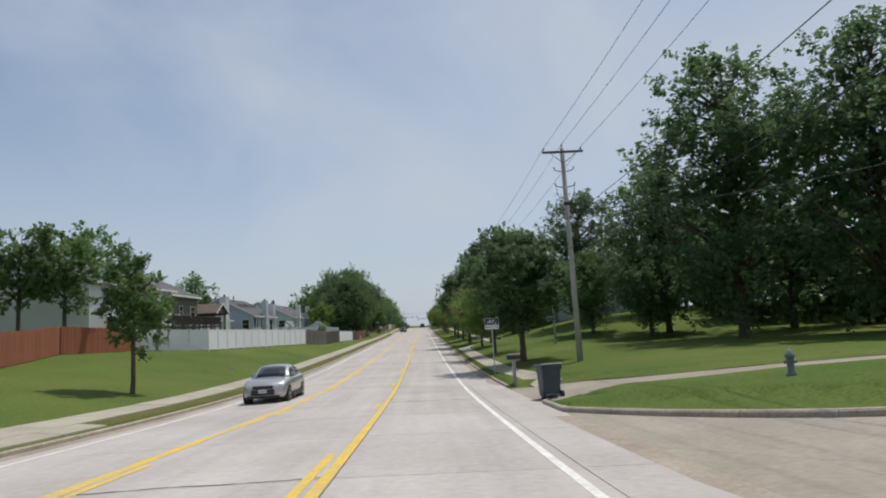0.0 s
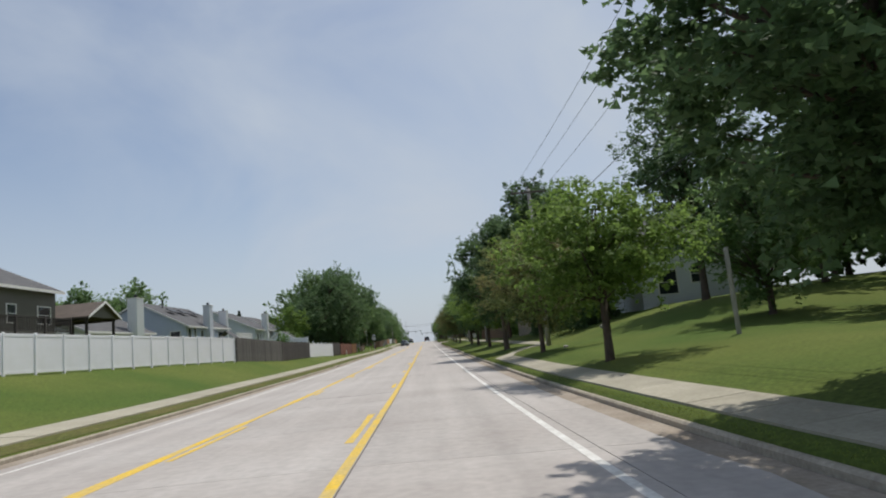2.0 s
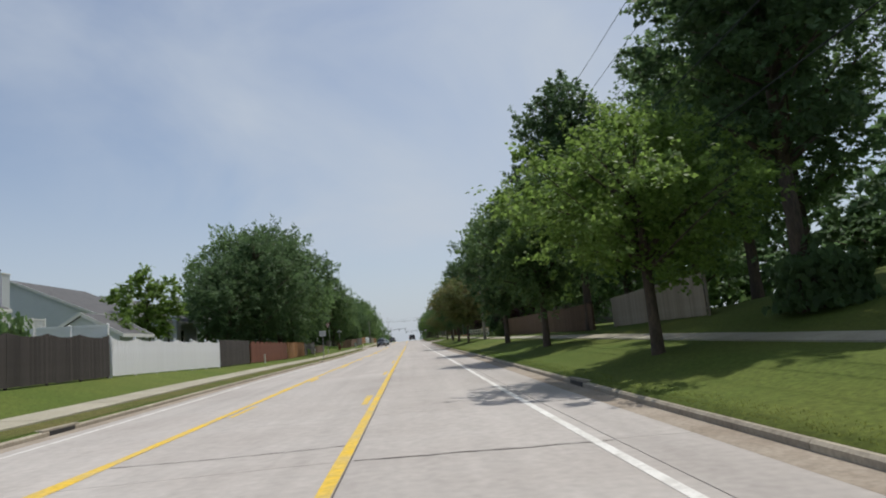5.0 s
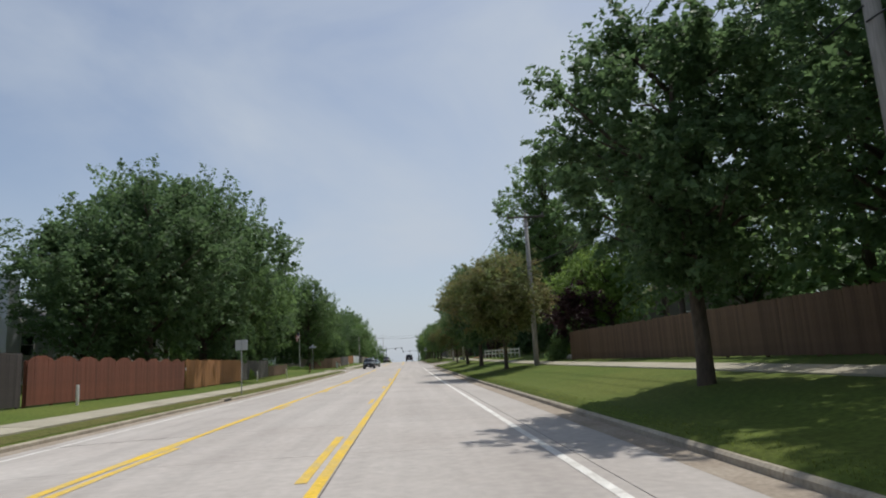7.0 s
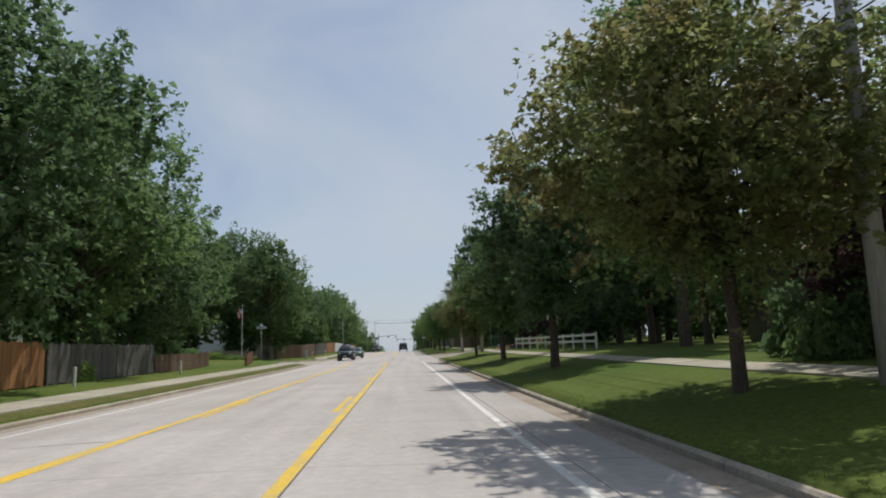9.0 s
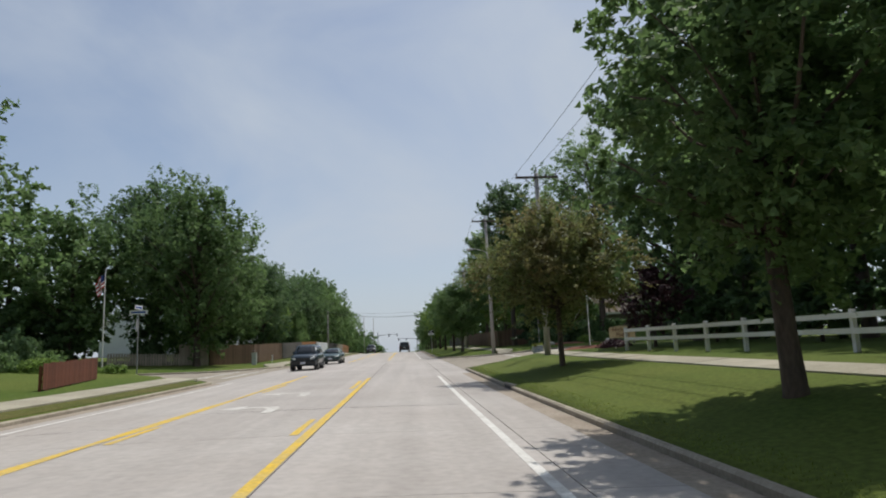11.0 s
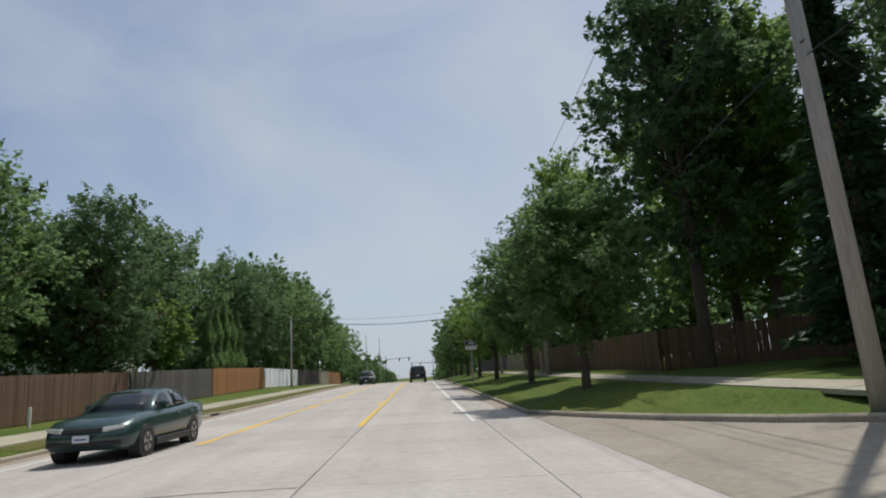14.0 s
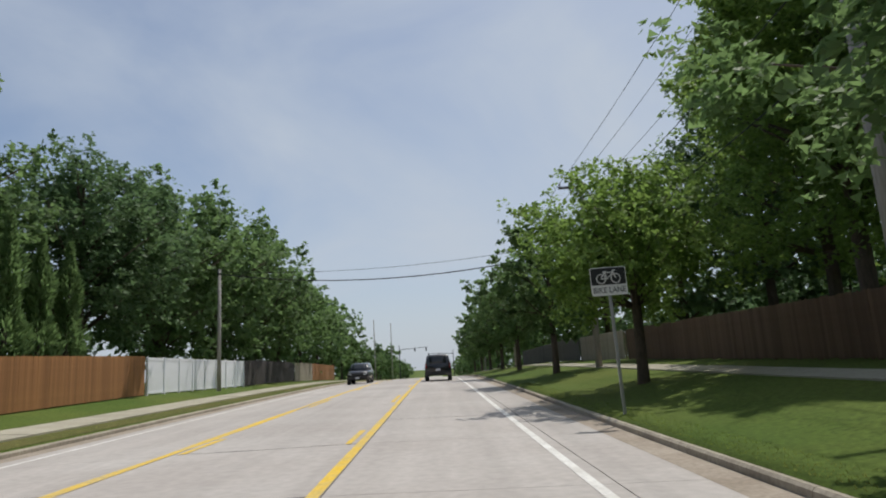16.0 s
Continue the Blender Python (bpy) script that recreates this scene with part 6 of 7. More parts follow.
def wheeled_bin(x, y, turn):
    b = thing("wheeled_bin", (x, y, base_level(x, y)), "dark blue-grey wheeled rubbish bin with closed lid", "bin", turn=turn)
    bm = bmesh.new()
    lo = [bm.verts.new(v) for v in ((-0.27, -0.24, 0.06), (0.27, -0.24, 0.06), (0.27, 0.26, 0.06), (-0.27, 0.26, 0.06))]
    mid = [bm.verts.new(v) for v in ((-0.31, -0.31, 0.9), (0.31, -0.31, 0.9), (0.31, 0.34, 0.9), (-0.31, 0.34, 0.9))]
    hi = [bm.verts.new(v) for v in ((-0.35, -0.36, 0.92), (0.35, -0.36, 0.92), (0.35, 0.38, 0.98), (-0.35, 0.38, 0.98))]
    hi2 = [bm.verts.new(v) for v in ((-0.35, -0.36, 1.0), (0.35, -0.36, 1.0), (0.35, 0.38, 1.06), (-0.35, 0.38, 1.06))]
    for a, c in ((lo, mid), (mid, hi), (hi, hi2)):
        for k in range(4):
            bm.faces.new((a[k], a[(k + 1) % 4], c[(k + 1) % 4], c[k]))
    bm.faces.new(lo[::-1])
    bm.faces.new(hi2)
    bmesh.ops.bevel(bm, geom=list(bm.edges), offset=0.02, segments=2, affect="EDGES")
    part("body", bm, M["bin"], b)
    bm = box_bm(-0.38, 0.38, -0.4, 0.36, 1.05, 1.12, 0.03)
    bmesh.ops.rotate(bm, cent=(0, 0.36, 1.05), matrix=Matrix.Rotation(radians(4), 3, "X"), verts=bm.verts)
    part("lid", bm, M["bin"], b, "slightly domed lid")
    part("handle", tube_bm([(-0.25, 0.38, 0.98), (-0.25, 0.5, 1.03), (0.25, 0.5, 1.03), (0.25, 0.38, 0.98)], 0.018, 6), M["black_plastic"], b)
    for s in (-1, 1):
        part("wheel", tube_bm([(s * 0.28, 0.3, 0.13), (s * 0.36, 0.3, 0.13)], 0.13, 14), M["black_plastic"], b)
    part("axle", tube_bm([(-0.28, 0.3, 0.13), (0.28, 0.3, 0.13)], 0.012, 6), M["steel"], b)


wheeled_bin(4.05, 20.9, 188)


def fire_hydrant(x, y, scale, label, mat):
    h = thing("fire_hydrant", (x, y, land_z(x, y)), label, "hydrant")
    s = scale
    bm = tube_bm([(0, 0, -0.1 * s), (0, 0, 0.04 * s), (0, 0, 0.05 * s), (0, 0, 0.5 * s), (0, 0, 0.52 * s), (0, 0, 0.57 * s), (0, 0, 0.62 * s), (0, 0, 0.7 * s), (0, 0, 0.74 * s)],
                 [0.15 * s, 0.15 * s, 0.1 * s, 0.1 * s, 0.14 * s, 0.14 * s, 0.11 * s, 0.06 * s, 0.03 * s], 14)
    part("barrel", bm, mat, h, smooth=True)
    for a in (0, 90, 180):
        d = Vector((math.cos(radians(a)), math.sin(radians(a)), 0))
        part("outlet", tube_bm([d * 0.08 * s + Vector((0, 0, 0.38 * s)), d * 0.18 * s + Vector((0, 0, 0.38 * s)), d * 0.2 * s + Vector((0, 0, 0.38 * s))], [0.055 * s, 0.055 * s, 0.03 * s], 10), mat, h)


fire_hydrant(8.5, 14.6, 0.8, "grey-blue fire hydrant on the lawn", M["hydrant"])
fire_hydrant(-13.5, 45.6, 0.48, "small pale standpipe on the lawn", M["box_green"])


def marker_post(x, y, h, mat, label, name="marker_post", r=0.05):
    p = thing(name, (x, y, land_z(x, y)), label, "post")
    part("shaft", tube_bm([(0, 0, -0.2), (0, 0, h * 0.97), (0, 0, h)], [r, r, r * 0.7], 8), mat, p)


marker_post(11.6, 55.5, 3.3, M["pole_wood"], "plain weathered wooden post on the rising lawn", "wooden_post", 0.09)
marker_post(7.7, 248.6, 2.9, M["steel"], "thin steel guy post beside the tree row", "steel_post", 0.04)
for x, y, h in ((-12.9, 133.5, 0.75), (-13.3, 164.5, 0.8), (-13.4, 233.5, 0.7), (-12.8, 244.6, 0.75), (-13.0, 176.0, 0.8)):
    marker_post(x, y, h, M["white_paint"], "short white utility marker on the lawn", "utility_marker", 0.06)


def sign_back(x, y, turn=0.0):
    s = thing("road_sign", (x, y, land_z(x, y)), "square road sign seen from behind on a steel post", "road sign", turn=turn)
    part("post", box_bm(-0.025, 0.025, -0.04, 0.0, -0.3, 2.85, 0.004), M["steel"], s)
    bm = plate_bm(0.66, 0.56, 0.004)
    bmesh.ops.transform(bm, matrix=Matrix.Translation((0, 0.004, 2.62)), verts=bm.verts)
    part("plate", bm, M["sign_back"], s, "bare aluminium plate")


sign_back(-9.25, 143.4)


def corner_sign(x, y, stop_turn, tall=3.0):
    """Two street-name blades over a stop sign seen from behind; the names are left as plain bars."""
    s = thing("corner_sign_post", (x, y, land_z(x, y)), "street-name blades above a stop sign seen edge-on", "road sign", "corner signs")
    part("post", tube_bm([(0, 0, -0.3), (0, 0, tall)], 0.03, 8), M["steel"], s)
    for k, (turn, w) in enumerate(((0, 0.95), (85, 0.8))):
        m = Matrix.Translation((0, 0, tall + 0.02 + 0.26 * k)) @ Matrix.Rotation(radians(turn), 4, "Z")
        bm = box_bm(-w / 2, w / 2, -0.006, 0.006, 0, 0.22, 0.0, None, m)
        blade = part("name_blade", bm, M["sign_white"], s, "pale street-name blade")
        part("name_bar", box_bm(-w / 2 + 0.08, w / 2 - 0.08, -0.0085, 0.0085, 0.06, 0.16, 0, None, m), M["sign_blue"], blade)
    m = Matrix.Translation((0, 0, tall - 0.55)) @ Matrix.Rotation(radians(stop_turn), 4, "Z")
    out = [(0.38 * math.cos(radians(22.5 + 45 * k)), 0.38 * math.sin(radians(22.5 + 45 * k))) for k in range(8)]
    bm = prism_bm(out, (0.035, 0.039))
    bmesh.ops.transform(bm, matrix=m, verts=bm.verts)
    part("stop_plate", bm, M["sign_back"], s, "octagonal plate, bare metal back")


corner_sign(11.35, 218.8, 70, 3.05)
corner_sign(-13.95, 201.7, 100, 3.1)


def bar_sign(x, y, turn):
    """A small yard sign: the one large word, the rest as plain bars."""
    s = thing("yard_sign", (x, y, land_z(x, y)), "white yard sign with blue print on wire legs", "sign", turn=turn)
    for k in (-0.3, 0.3):
        part("leg", tube_bm([(k, 0.01, -0.15), (k, 0.01, 0.3)], 0.008, 5), M["steel"], s)
    face = part("panel", box_bm(-0.46, 0.46, -0.004, 0.004, 0.2, 0.92), M["sign_white"], s)
    part("top_band", box_bm(-0.46, 0.46, -0.0065, 0.0065, 0.74, 0.92), M["sign_lime"], face)
    letters("FREE", 0.17, M["sign_black"], face, Matrix.Translation((0, -0.0105, 0.825)))
    for k, (z, w) in enumerate(((0.62, 0.78), (0.51, 0.7), (0.40, 0.74), (0.27, 0.8))):
        part("text_bar", box_bm(-w / 2, w / 2, -0.0065, 0.0065, z - 0.032, z + 0.032), M["sign_blue"], face)
    return s


yard = bar_sign(7.7, 202.0, 16)
yard.matrix_world = pose(7.7, 202.0, land_z(7.7, 202.0), 0, -5, 16) @ Matrix.Diagonal((0.76, 0.76, 0.68, 1))


def entrance_sign(x, y, turn):
    s = thing("entrance_sign", (x, y, land_z(x, y)), "cream wooden entrance sign with dark brown lettering", "sign", turn=turn)
    out = [(-0.85, 0.95), (0.85, 0.95), (0.85, 1.68)] + [(0.85 - 0.1 * k, 1.68 + 0.10 * math.sin(math.pi * k / 17)) for k in range(1, 17)] + [(-0.85, 1.68)]
    face = part("board", prism_bm(out, (-0.04, 0.04)), M["sign_cream"], s)
    letters("Hickory", 0.40, M["sign_brown"], face, Matrix.Translation((0, -0.05, 1.52)), extrude=0.012)
    letters("Ridge", 0.40, M["sign_brown"], face, Matrix.Translation((0.05, -0.05, 1.17)), extrude=0.012)
    for k in (-0.75, 0.75):
        part("post", box_bm(k - 0.07, k + 0.07, 0.04, 0.16, -0.3, 1.6, 0.01), M["wood_dark"], s)


entrance_sign(15.1, 209.4, -14)


def rail_fence(path):
    """A white two-rail fence on square posts."""
    for (xa, ya), (xb, yb) in zip(path, path[1:]):
        a, b = Vector((xa, ya)), Vector((xb, yb))
        n = max(1, round((b - a).length / 2.3))
        L = (b - a).length
        top = thing("rail_fence", (xa, ya, land_z(xa, ya)), "white-painted two-rail fence beside the sidewalk", "fence", turn=math.degrees(math.atan2(yb - ya, xb - xa)))
        inv = top.matrix_world.inverted()
        gz = lambda s: (inv @ Vector((*a.lerp(b, s / L), land_z(*a.lerp(b, s / L))))).z
        for k in range(n + 1):
            s = L * k / n
            part("post", box_bm(s - 0.06, s + 0.06, -0.06, 0.06, gz(s) - 0.3, gz(s) + 1.05, 0.008), M["white_paint"], top)
        for k in range(n):
            s0, s1 = L * k / n, L * (k + 1) / n
            for hz in (0.52, 0.9):
                v = [(s, d, gz(s) + hz + e) for s in (s0, s1) for d, e in ((-0.085, -0.07), (-0.06, -0.07), (-0.06, 0.07), (-0.085, 0.07))]
                piece("rail", mesh_of("rail", v, [(0, 1, 2, 3), (7, 6, 5, 4), (0, 4, 5, 1), (1, 5, 6, 2), (2, 6, 7, 3), (3, 7, 4, 0)], M["white_paint"]), top, Matrix())


rail_fence([(10.35, 195.2), (11.2, 184.0), (11.4, 174.5)])


def flag_pole(x, y, h, turn):
    p = thing("flag_pole", (x, y, land_z(x, y)), "white flag pole with a striped flag hanging slack", "flag pole", "flag poles", turn=turn)
    part("pole", tube_bm([(0, 0, -0.2), (0, 0, h)], [0.04, 0.025], 8), M["white_paint"], p)
    part("ball", tube_bm([(0, 0, h), (0, 0, h + 0.04), (0, 0, h + 0.08)], [0.02, 0.05, 0.02], 8), M["steel"], p)
    z1, W, H = h - 0.1, 1.15, 0.75

    def cloth(u, v):
        return Vector((-0.03 - u * W * (0.46 - 0.22 * v), 0.10 * math.sin(u * 9 + v * 2), z1 - v * H - 0.62 * u ** 1.2))
    for k in range(7):
        bm = bmesh.new()
        rows = []
        for j in (k / 7, (k + 1) / 7):
            rows.append([bm.verts.new(cloth(i / 8, j)) for i in range(9)])
        for i in range(8):
            bm.faces.new((rows[0][i], rows[0][i + 1], rows[1][i + 1], rows[1][i]))
        part("stripe", bm, M["flag_red"] if k % 2 == 0 else M["flag_white"], p)
    bm = bmesh.new()
    rows = [[bm.verts.new(cloth(i / 8, j / 8) + Vector((0, -0.012, 0))) for i in range(4)] for j in range(5)]
    for j in range(4):
        for i in range(3):
            bm.faces.new((rows[j][i], rows[j][i + 1], rows[j + 1][i + 1], rows[j + 1][i]))
    part("canton", bm, M["flag_blue"], p)


flag_pole(13.6, 212.0, 5.4, 10)
flag_pole(-15.9, 202.0, 5.4, 0)


def utility_cabinet(x, y):
    c = thing("utility_cabinet", (x, y, land_z(x, y)), "pale grey-green utility cabinet on the lawn", "cabinet")
    part("body", box_bm(-0.2, 0.2, -0.18, 0.18, -0.1, 1.0, 0.015), M["box_green"], c)
    part("lid", box_bm(-0.23, 0.23, -0.21, 0.21, 1.0, 1.06, 0.012), M["box_green"], c)
    part("door", box_bm(-0.17, 0.17, -0.195, -0.182, 0.08, 0.94), M["box_green"], c)
    part("latch", box_bm(0.1, 0.13, -0.205, -0.194, 0.5, 0.6), M["dark_steel"], c)


utility_cabinet(-12.95, 223.8)


def light_pole(x, y, h, label):
    p = thing("service_pole", (x, y, land_z(x, y)), label, "utility pole")
    part("shaft", tube_bm([(0, 0, -0.3), (0, 0, h)], [0.13, 0.095], 10), M["pole_wood"], p, smooth=True)
    part("clamp", tube_bm([(0, 0, h - 0.35), (0, 0, h - 0.25)], 0.13, 8), M["dark_steel"], p)
    return Vector((x, y, land_z(x, y) + h - 0.3))


lp = light_pole(-12.9, 277.2, 7.3, "slim wooden service pole beside a white fence")
span_cable(lp, Vector((8.0, 270.6, land_z(8.0, 270.6) + 6.1)), 0.95, 0.03, "thick black service cable crossing the road")
span_cable(lp + Vector((0, 0, 0.15)), Vector((8.0, 270.6, land_z(8.0, 270.6) + 6.5)), 0.6, 0.012)
span_cable(poles[1][2] + Vector((0.1, 0.4, 8.2)), (24, 20, 7.0), 0.8, 0.02, "black service cable to a house")
span_cable(poles[2][2] + Vector((0.1, 0, 6.8)), (19, 84, 6.2), 0.5, 0.02, "black service cable to a house")
span_cable(poles[4][2] + Vector((0.1, 0, 6.4)), (20, 128, 7.4), 0.4, 0.025, "black service cable to a house")
span_cable(poles[5][2] + Vector((0.1, 0, 7.2)), (24, 190, 9.5), 0.4, 0.025, "black service cable to a house")
span_cable(poles[6][2] + Vector((0.1, 0, 6.2)), (24, 232, 7.5), 0.6, 0.02, "black service cable to a house")


def storm_inlet(y, east=False):
    x = KERB_R if east else KERB_L
    i = thing("storm_inlet", (x, y, road_top(x, y)), "dark storm drain opening in the kerb", "storm drain", turn=180 if east else 0)
    # no hole is cut: a black plate gives the shade inside
    part("mouth", box_bm(-0.012, 0.012, -0.55, 0.55, 0.01, 0.115), M["black_plastic"], i, "black plate standing for the shade inside the opening")
    part("lid", box_bm(-0.75, -0.02, -0.8, 0.8, 0.10, 0.165, 0.01), M["kerb"], i, "concrete lid")


for y in (33.6, 94.4, 139.6, 239.8):
    storm_inlet(y)
for y in (93.6, 187.0):
    storm_inlet(y, True)


# ---------------------------------------------------------------- shrubs and beds
def shrub_mesh(seed, r, h, leaves, leaf, mat):
    rng = np.random.RandomState(seed)
    d = rng.normal(size=(leaves, 3))
    d /= np.linalg.norm(d, axis=1)[:, None]
    lump = 1 + 0.18 * np.sin(d[:, 0] * 7 + seed) * np.cos(d[:, 1] * 6) + 0.1 * np.sin(d[:, 2] * 11 + seed)
    pos = d * (lump * (0.55 + 0.45 * rng.rand(leaves) ** 0.5))[:, None]
    pos = np.stack([pos[:, 0] * r, pos[:, 1] * r, np.abs(pos[:, 2]) * h + 0.02], 1)
    nrm = d + rng.normal(size=(leaves, 3)) * 0.6
    nrm /= np.linalg.norm(nrm, axis=1)[:, None]
    ua = np.cross(nrm, rng.normal(size=(leaves, 3)))
    ua /= np.linalg.norm(ua, axis=1)[:, None]
    va = np.cross(nrm, ua)
    s = leaf * rng.uniform(0.6, 1.3, leaves)[:, None]
    quad = np.stack([pos - ua * s * 0.6, pos + va * s * 0.4, pos + ua * s * 0.6, pos - va * s * 0.4], 1).reshape(-1, 3)
    return mesh_of("shrub", quad, [(4 * k, 4 * k + 1, 4 * k + 2, 4 * k + 3) for k in range(leaves)], mat)


SHRUB = {"green": shrub_mesh(31, 1.0, 1.0, 1500, 0.14, M["leaf_mid"]), "bright": shrub_mesh(32, 1.0, 1.0, 1400, 0.14, M["leaf_bright"]),
         "dark": shrub_mesh(33, 1.0, 1.0, 1600, 0.15, M["leaf_dark"]), "plum": shrub_mesh(34, 1.0, 1.0, 1300, 0.13, M["leaf_plum"])}


stem_bm = bmesh.new()
for k in range(7):
    ang = k * 2.4
    tube_bm([(0.06 * math.cos(ang), 0.06 * math.sin(ang), -0.05), (0.25 * math.cos(ang), 0.25 * math.sin(ang), 0.4), (0.5 * math.cos(ang), 0.5 * math.sin(ang), 0.8)],
            [0.03, 0.022, 0.008], 5, stem_bm)
STEMS = bpy.data.meshes.new("branching")
stem_bm.to_mesh(STEMS)
stem_bm.free()
STEMS.materials.append(M["bark"])


def shrub(kind, x, y, r, h, label):
    """A shrub: bare stems inside a crown of leaves."""
    ob = new("shrub")
    ob.empty_display_size = 0.2
    ob.matrix_world = pose(x, y, land_z(x, y) - 0.02, 0, 0, random.uniform(0, 360)) @ Matrix.Diagonal((r, r, h, 1))
    for part_name, me in (("branching", STEMS), ("foliage", SHRUB[kind])):
        new(part_name, me).parent = ob
    tagged(ob, label, "shrub", "garden shrubs")


for kind, x, y, r, h in [("bright", 11.3, 150.5, 0.9, 1.1), ("green", 10.6, 152.5, 1.1, 1.5), ("bright", 13.0, 149.5, 1.3, 1.9), ("green", 15.0, 150.0, 1.5, 2.2), ("dark", 12.0, 155.0, 1.5, 2.4),
                         ("bright", 17.0, 149.0, 1.4, 2.0), ("green", 14.5, 207.0, 0.9, 0.6), ("bright", 15.8, 206.6, 0.9, 0.6), ("green", 17.2, 206.2, 0.9, 0.6),
                         ("plum", 12.4, 203.0, 0.8, 0.4), ("plum", 11.6, 200.5, 0.9, 0.45), ("bright", 16.0, 221.5, 0.7, 0.7), ("green", 18.0, 222.5, 0.9, 0.9),
                         ("dark", 13.2, 225.0, 1.6, 1.8), ("dark", 16.5, 230.0, 2.0, 2.4), ("dark", 20.0, 229.0, 2.2, 2.6), ("green", 24.0, 226.0, 1.8, 1.6),
                         ("bright", -14.9, 201.0, 0.8, 0.45), ("bright", -16.4, 200.6, 0.9, 0.5), ("bright", -18.2, 200.4, 1.1, 0.75), ("green", -20.2, 200.2, 1.1, 0.9),
                         ("bright", -15.2, 168.5, 0.8, 1.0), ("dark", -17.0, 258.0, 2.2, 4.0), ("bright", -17.2, 286.5, 1.2, 3.0), ("green", -16.4, 104.5, 1.0, 2.6),
                         ("dark", 13.0, 86.0, 1.8, 2.2), ("green", 15.5, 88.0, 1.6, 2.2), ("dark", 12.0, 96.5, 1.5, 2.0), ("green", -24.0, 212.0, 1.6, 2.0),
                         ("dark", -28.0, 214.5, 2.0, 2.6), ("dark", -22.5, 225.0, 1.6, 2.2), ("dark", -19.5, 227.5, 1.6, 2.4)]:
    shrub(kind, x, y, r, h, {"green": "green garden shrub", "bright": "light green garden shrub", "dark": "dense dark green shrub", "plum": "purple-leaved low shrub"}[kind] + " growing in a bed")


def bed(x, y, rx, ry, label):
    bm = bmesh.new()
    ring = []
    for k in range(28):
        a = 2 * math.pi * k / 28
        f = 1 + 0.12 * math.sin(3 * a + x) + 0.07 * math.sin(5 * a)
        ring.append((x + rx * f * math.cos(a), y + ry * f * math.sin(a)))
    c = bm.verts.new((x, y, land_z(x, y) + 0.16))
    mid = [bm.verts.new((x + (u - x) * 0.6, y + (v - y) * 0.6, land_z(x + (u - x) * 0.6, y + (v - y) * 0.6) + 0.12)) for u, v in ring]
    rim = [bm.verts.new((u, v, land_z(u, v) - 0.02)) for u, v in ring]
    for k in range(28):
        bm.faces.new((c, mid[k], mid[(k + 1) % 28]))
        bm.faces.new((mid[k], rim[k], rim[(k + 1) % 28], mid[(k + 1) % 28]))
    ob = part("mulch_bed", bm, M["mulch"], None, smooth=True)
    tagged(ob, label, "planting bed", "", "structure")


bed(14.5, 221.8, 3.0, 1.2, "red-brown mulch bed at the street corner")
bed(11.0, 203.3, 1.6, 1.0, "red-brown mulch bed under the plum")
bed(16.0, 207.4, 3.2, 0.9, "mulch bed under the entrance sign")


def boulder(x, y, r, seed):
    bm = bmesh.new()
    bmesh.ops.create_icosphere(bm, subdivisions=2, radius=r)
    for v in bm.verts:
        f = 1 + 0.28 * noise.noise(v.co * (2.2 / r) + Vector((seed, 0, 0)))
        v.co = Vector((v.co.x * f * 1.3, v.co.y * f, v.co.z * f * 0.75 + r * 0.35))
    ob = part("boulder", bm, M["stone"], None)
    ob.location = (x, y, land_z(x, y))
    tagged(ob, "pale landscape boulder in a planting bed", "boulder", "boulders")


for k, (x, y, r) in enumerate(((12.8, 220.9, 0.28), (16.2, 221.4, 0.35), (18.0, 221.0, 0.3), (10.6, 150.0, 0.3), (11.4, 149.2, 0.25), (-17.0, 201.4, 0.25), (12.8, 77.6, 0.26), (7.6, 67.4, 0.12))):
    boulder(x, y, r, 3.7 * k)


# ---------------------------------------------------------------- the far crossing
def signal_mast(x, y, h, arm):
    z = road_z(y)
    s = thing("signal_mast", (x, y, z), "far traffic signal on a dark mast arm", "traffic signal")
    part("mast", tube_bm([(0, 0, -0.5), (0, 0, h)], [0.16, 0.1], 8), M["dark_steel"], s)
    part("arm", tube_bm([(0, 0, h - 1.2), (arm, 0, h - 0.8)], [0.1, 0.06], 6), M["dark_steel"], s)
    for f in (0.55, 0.95):
        head = part("signal_head", box_bm(arm * f - 0.18, arm * f + 0.18, -0.15, 0.15, h - 1.9, h - 0.8, 0.02), M["black_plastic"], s)
        part("visor", tube_bm([(arm * f, -0.15, h - 1.05), (arm * f, -0.4, h - 1.05)], 0.12, 8), M["black_plastic"], head)


signal_mast(-10.5, 420.0, 10.0, 8.0)
signal_mast(5.5, 452.0, 9.5, -8.5)
light_pole(-12.8, 372.0, 12.5, "far wooden pole beyond the crest")
light_pole(-10.9, 395.0, 14.0, "far wooden pole beyond the crest")


# ---------------------------------------------------------------- vehicles
def car_paint(name, base, flake=0.35):
    m = material(name, base, 0.32, flake, coat=0.7, fine=0.04, fine_scale=60, spec=0.5)
    m.node_tree.nodes["Principled BSDF"].inputs["Coat Roughness"].default_value = 0.06
    return m


M["paint_silver"] = car_paint("silver_car_paint", (0.42, 0.42, 0.42), 0.6)
M["paint_black"] = car_paint("black_car_paint", (0.012, 0.013, 0.018), 0.1)
M["paint_navy"] = car_paint("dark_blue_grey_car_paint", (0.016, 0.030, 0.042), 0.25)
M["paint_green"] = car_paint("dark_green_car_paint", (0.025, 0.058, 0.055), 0.3)
M["tyre"] = material("tyre_rubber", (0.022, 0.022, 0.022), 0.85, fine=0.15)
M["rim"] = material("alloy_rim", (0.42, 0.42, 0.42), 0.35, 0.8, fine=0.05)
M["lamp_clear"] = material("headlamp_lens", (0.62, 0.64, 0.66), 0.12, 0.3, spec=0.8)
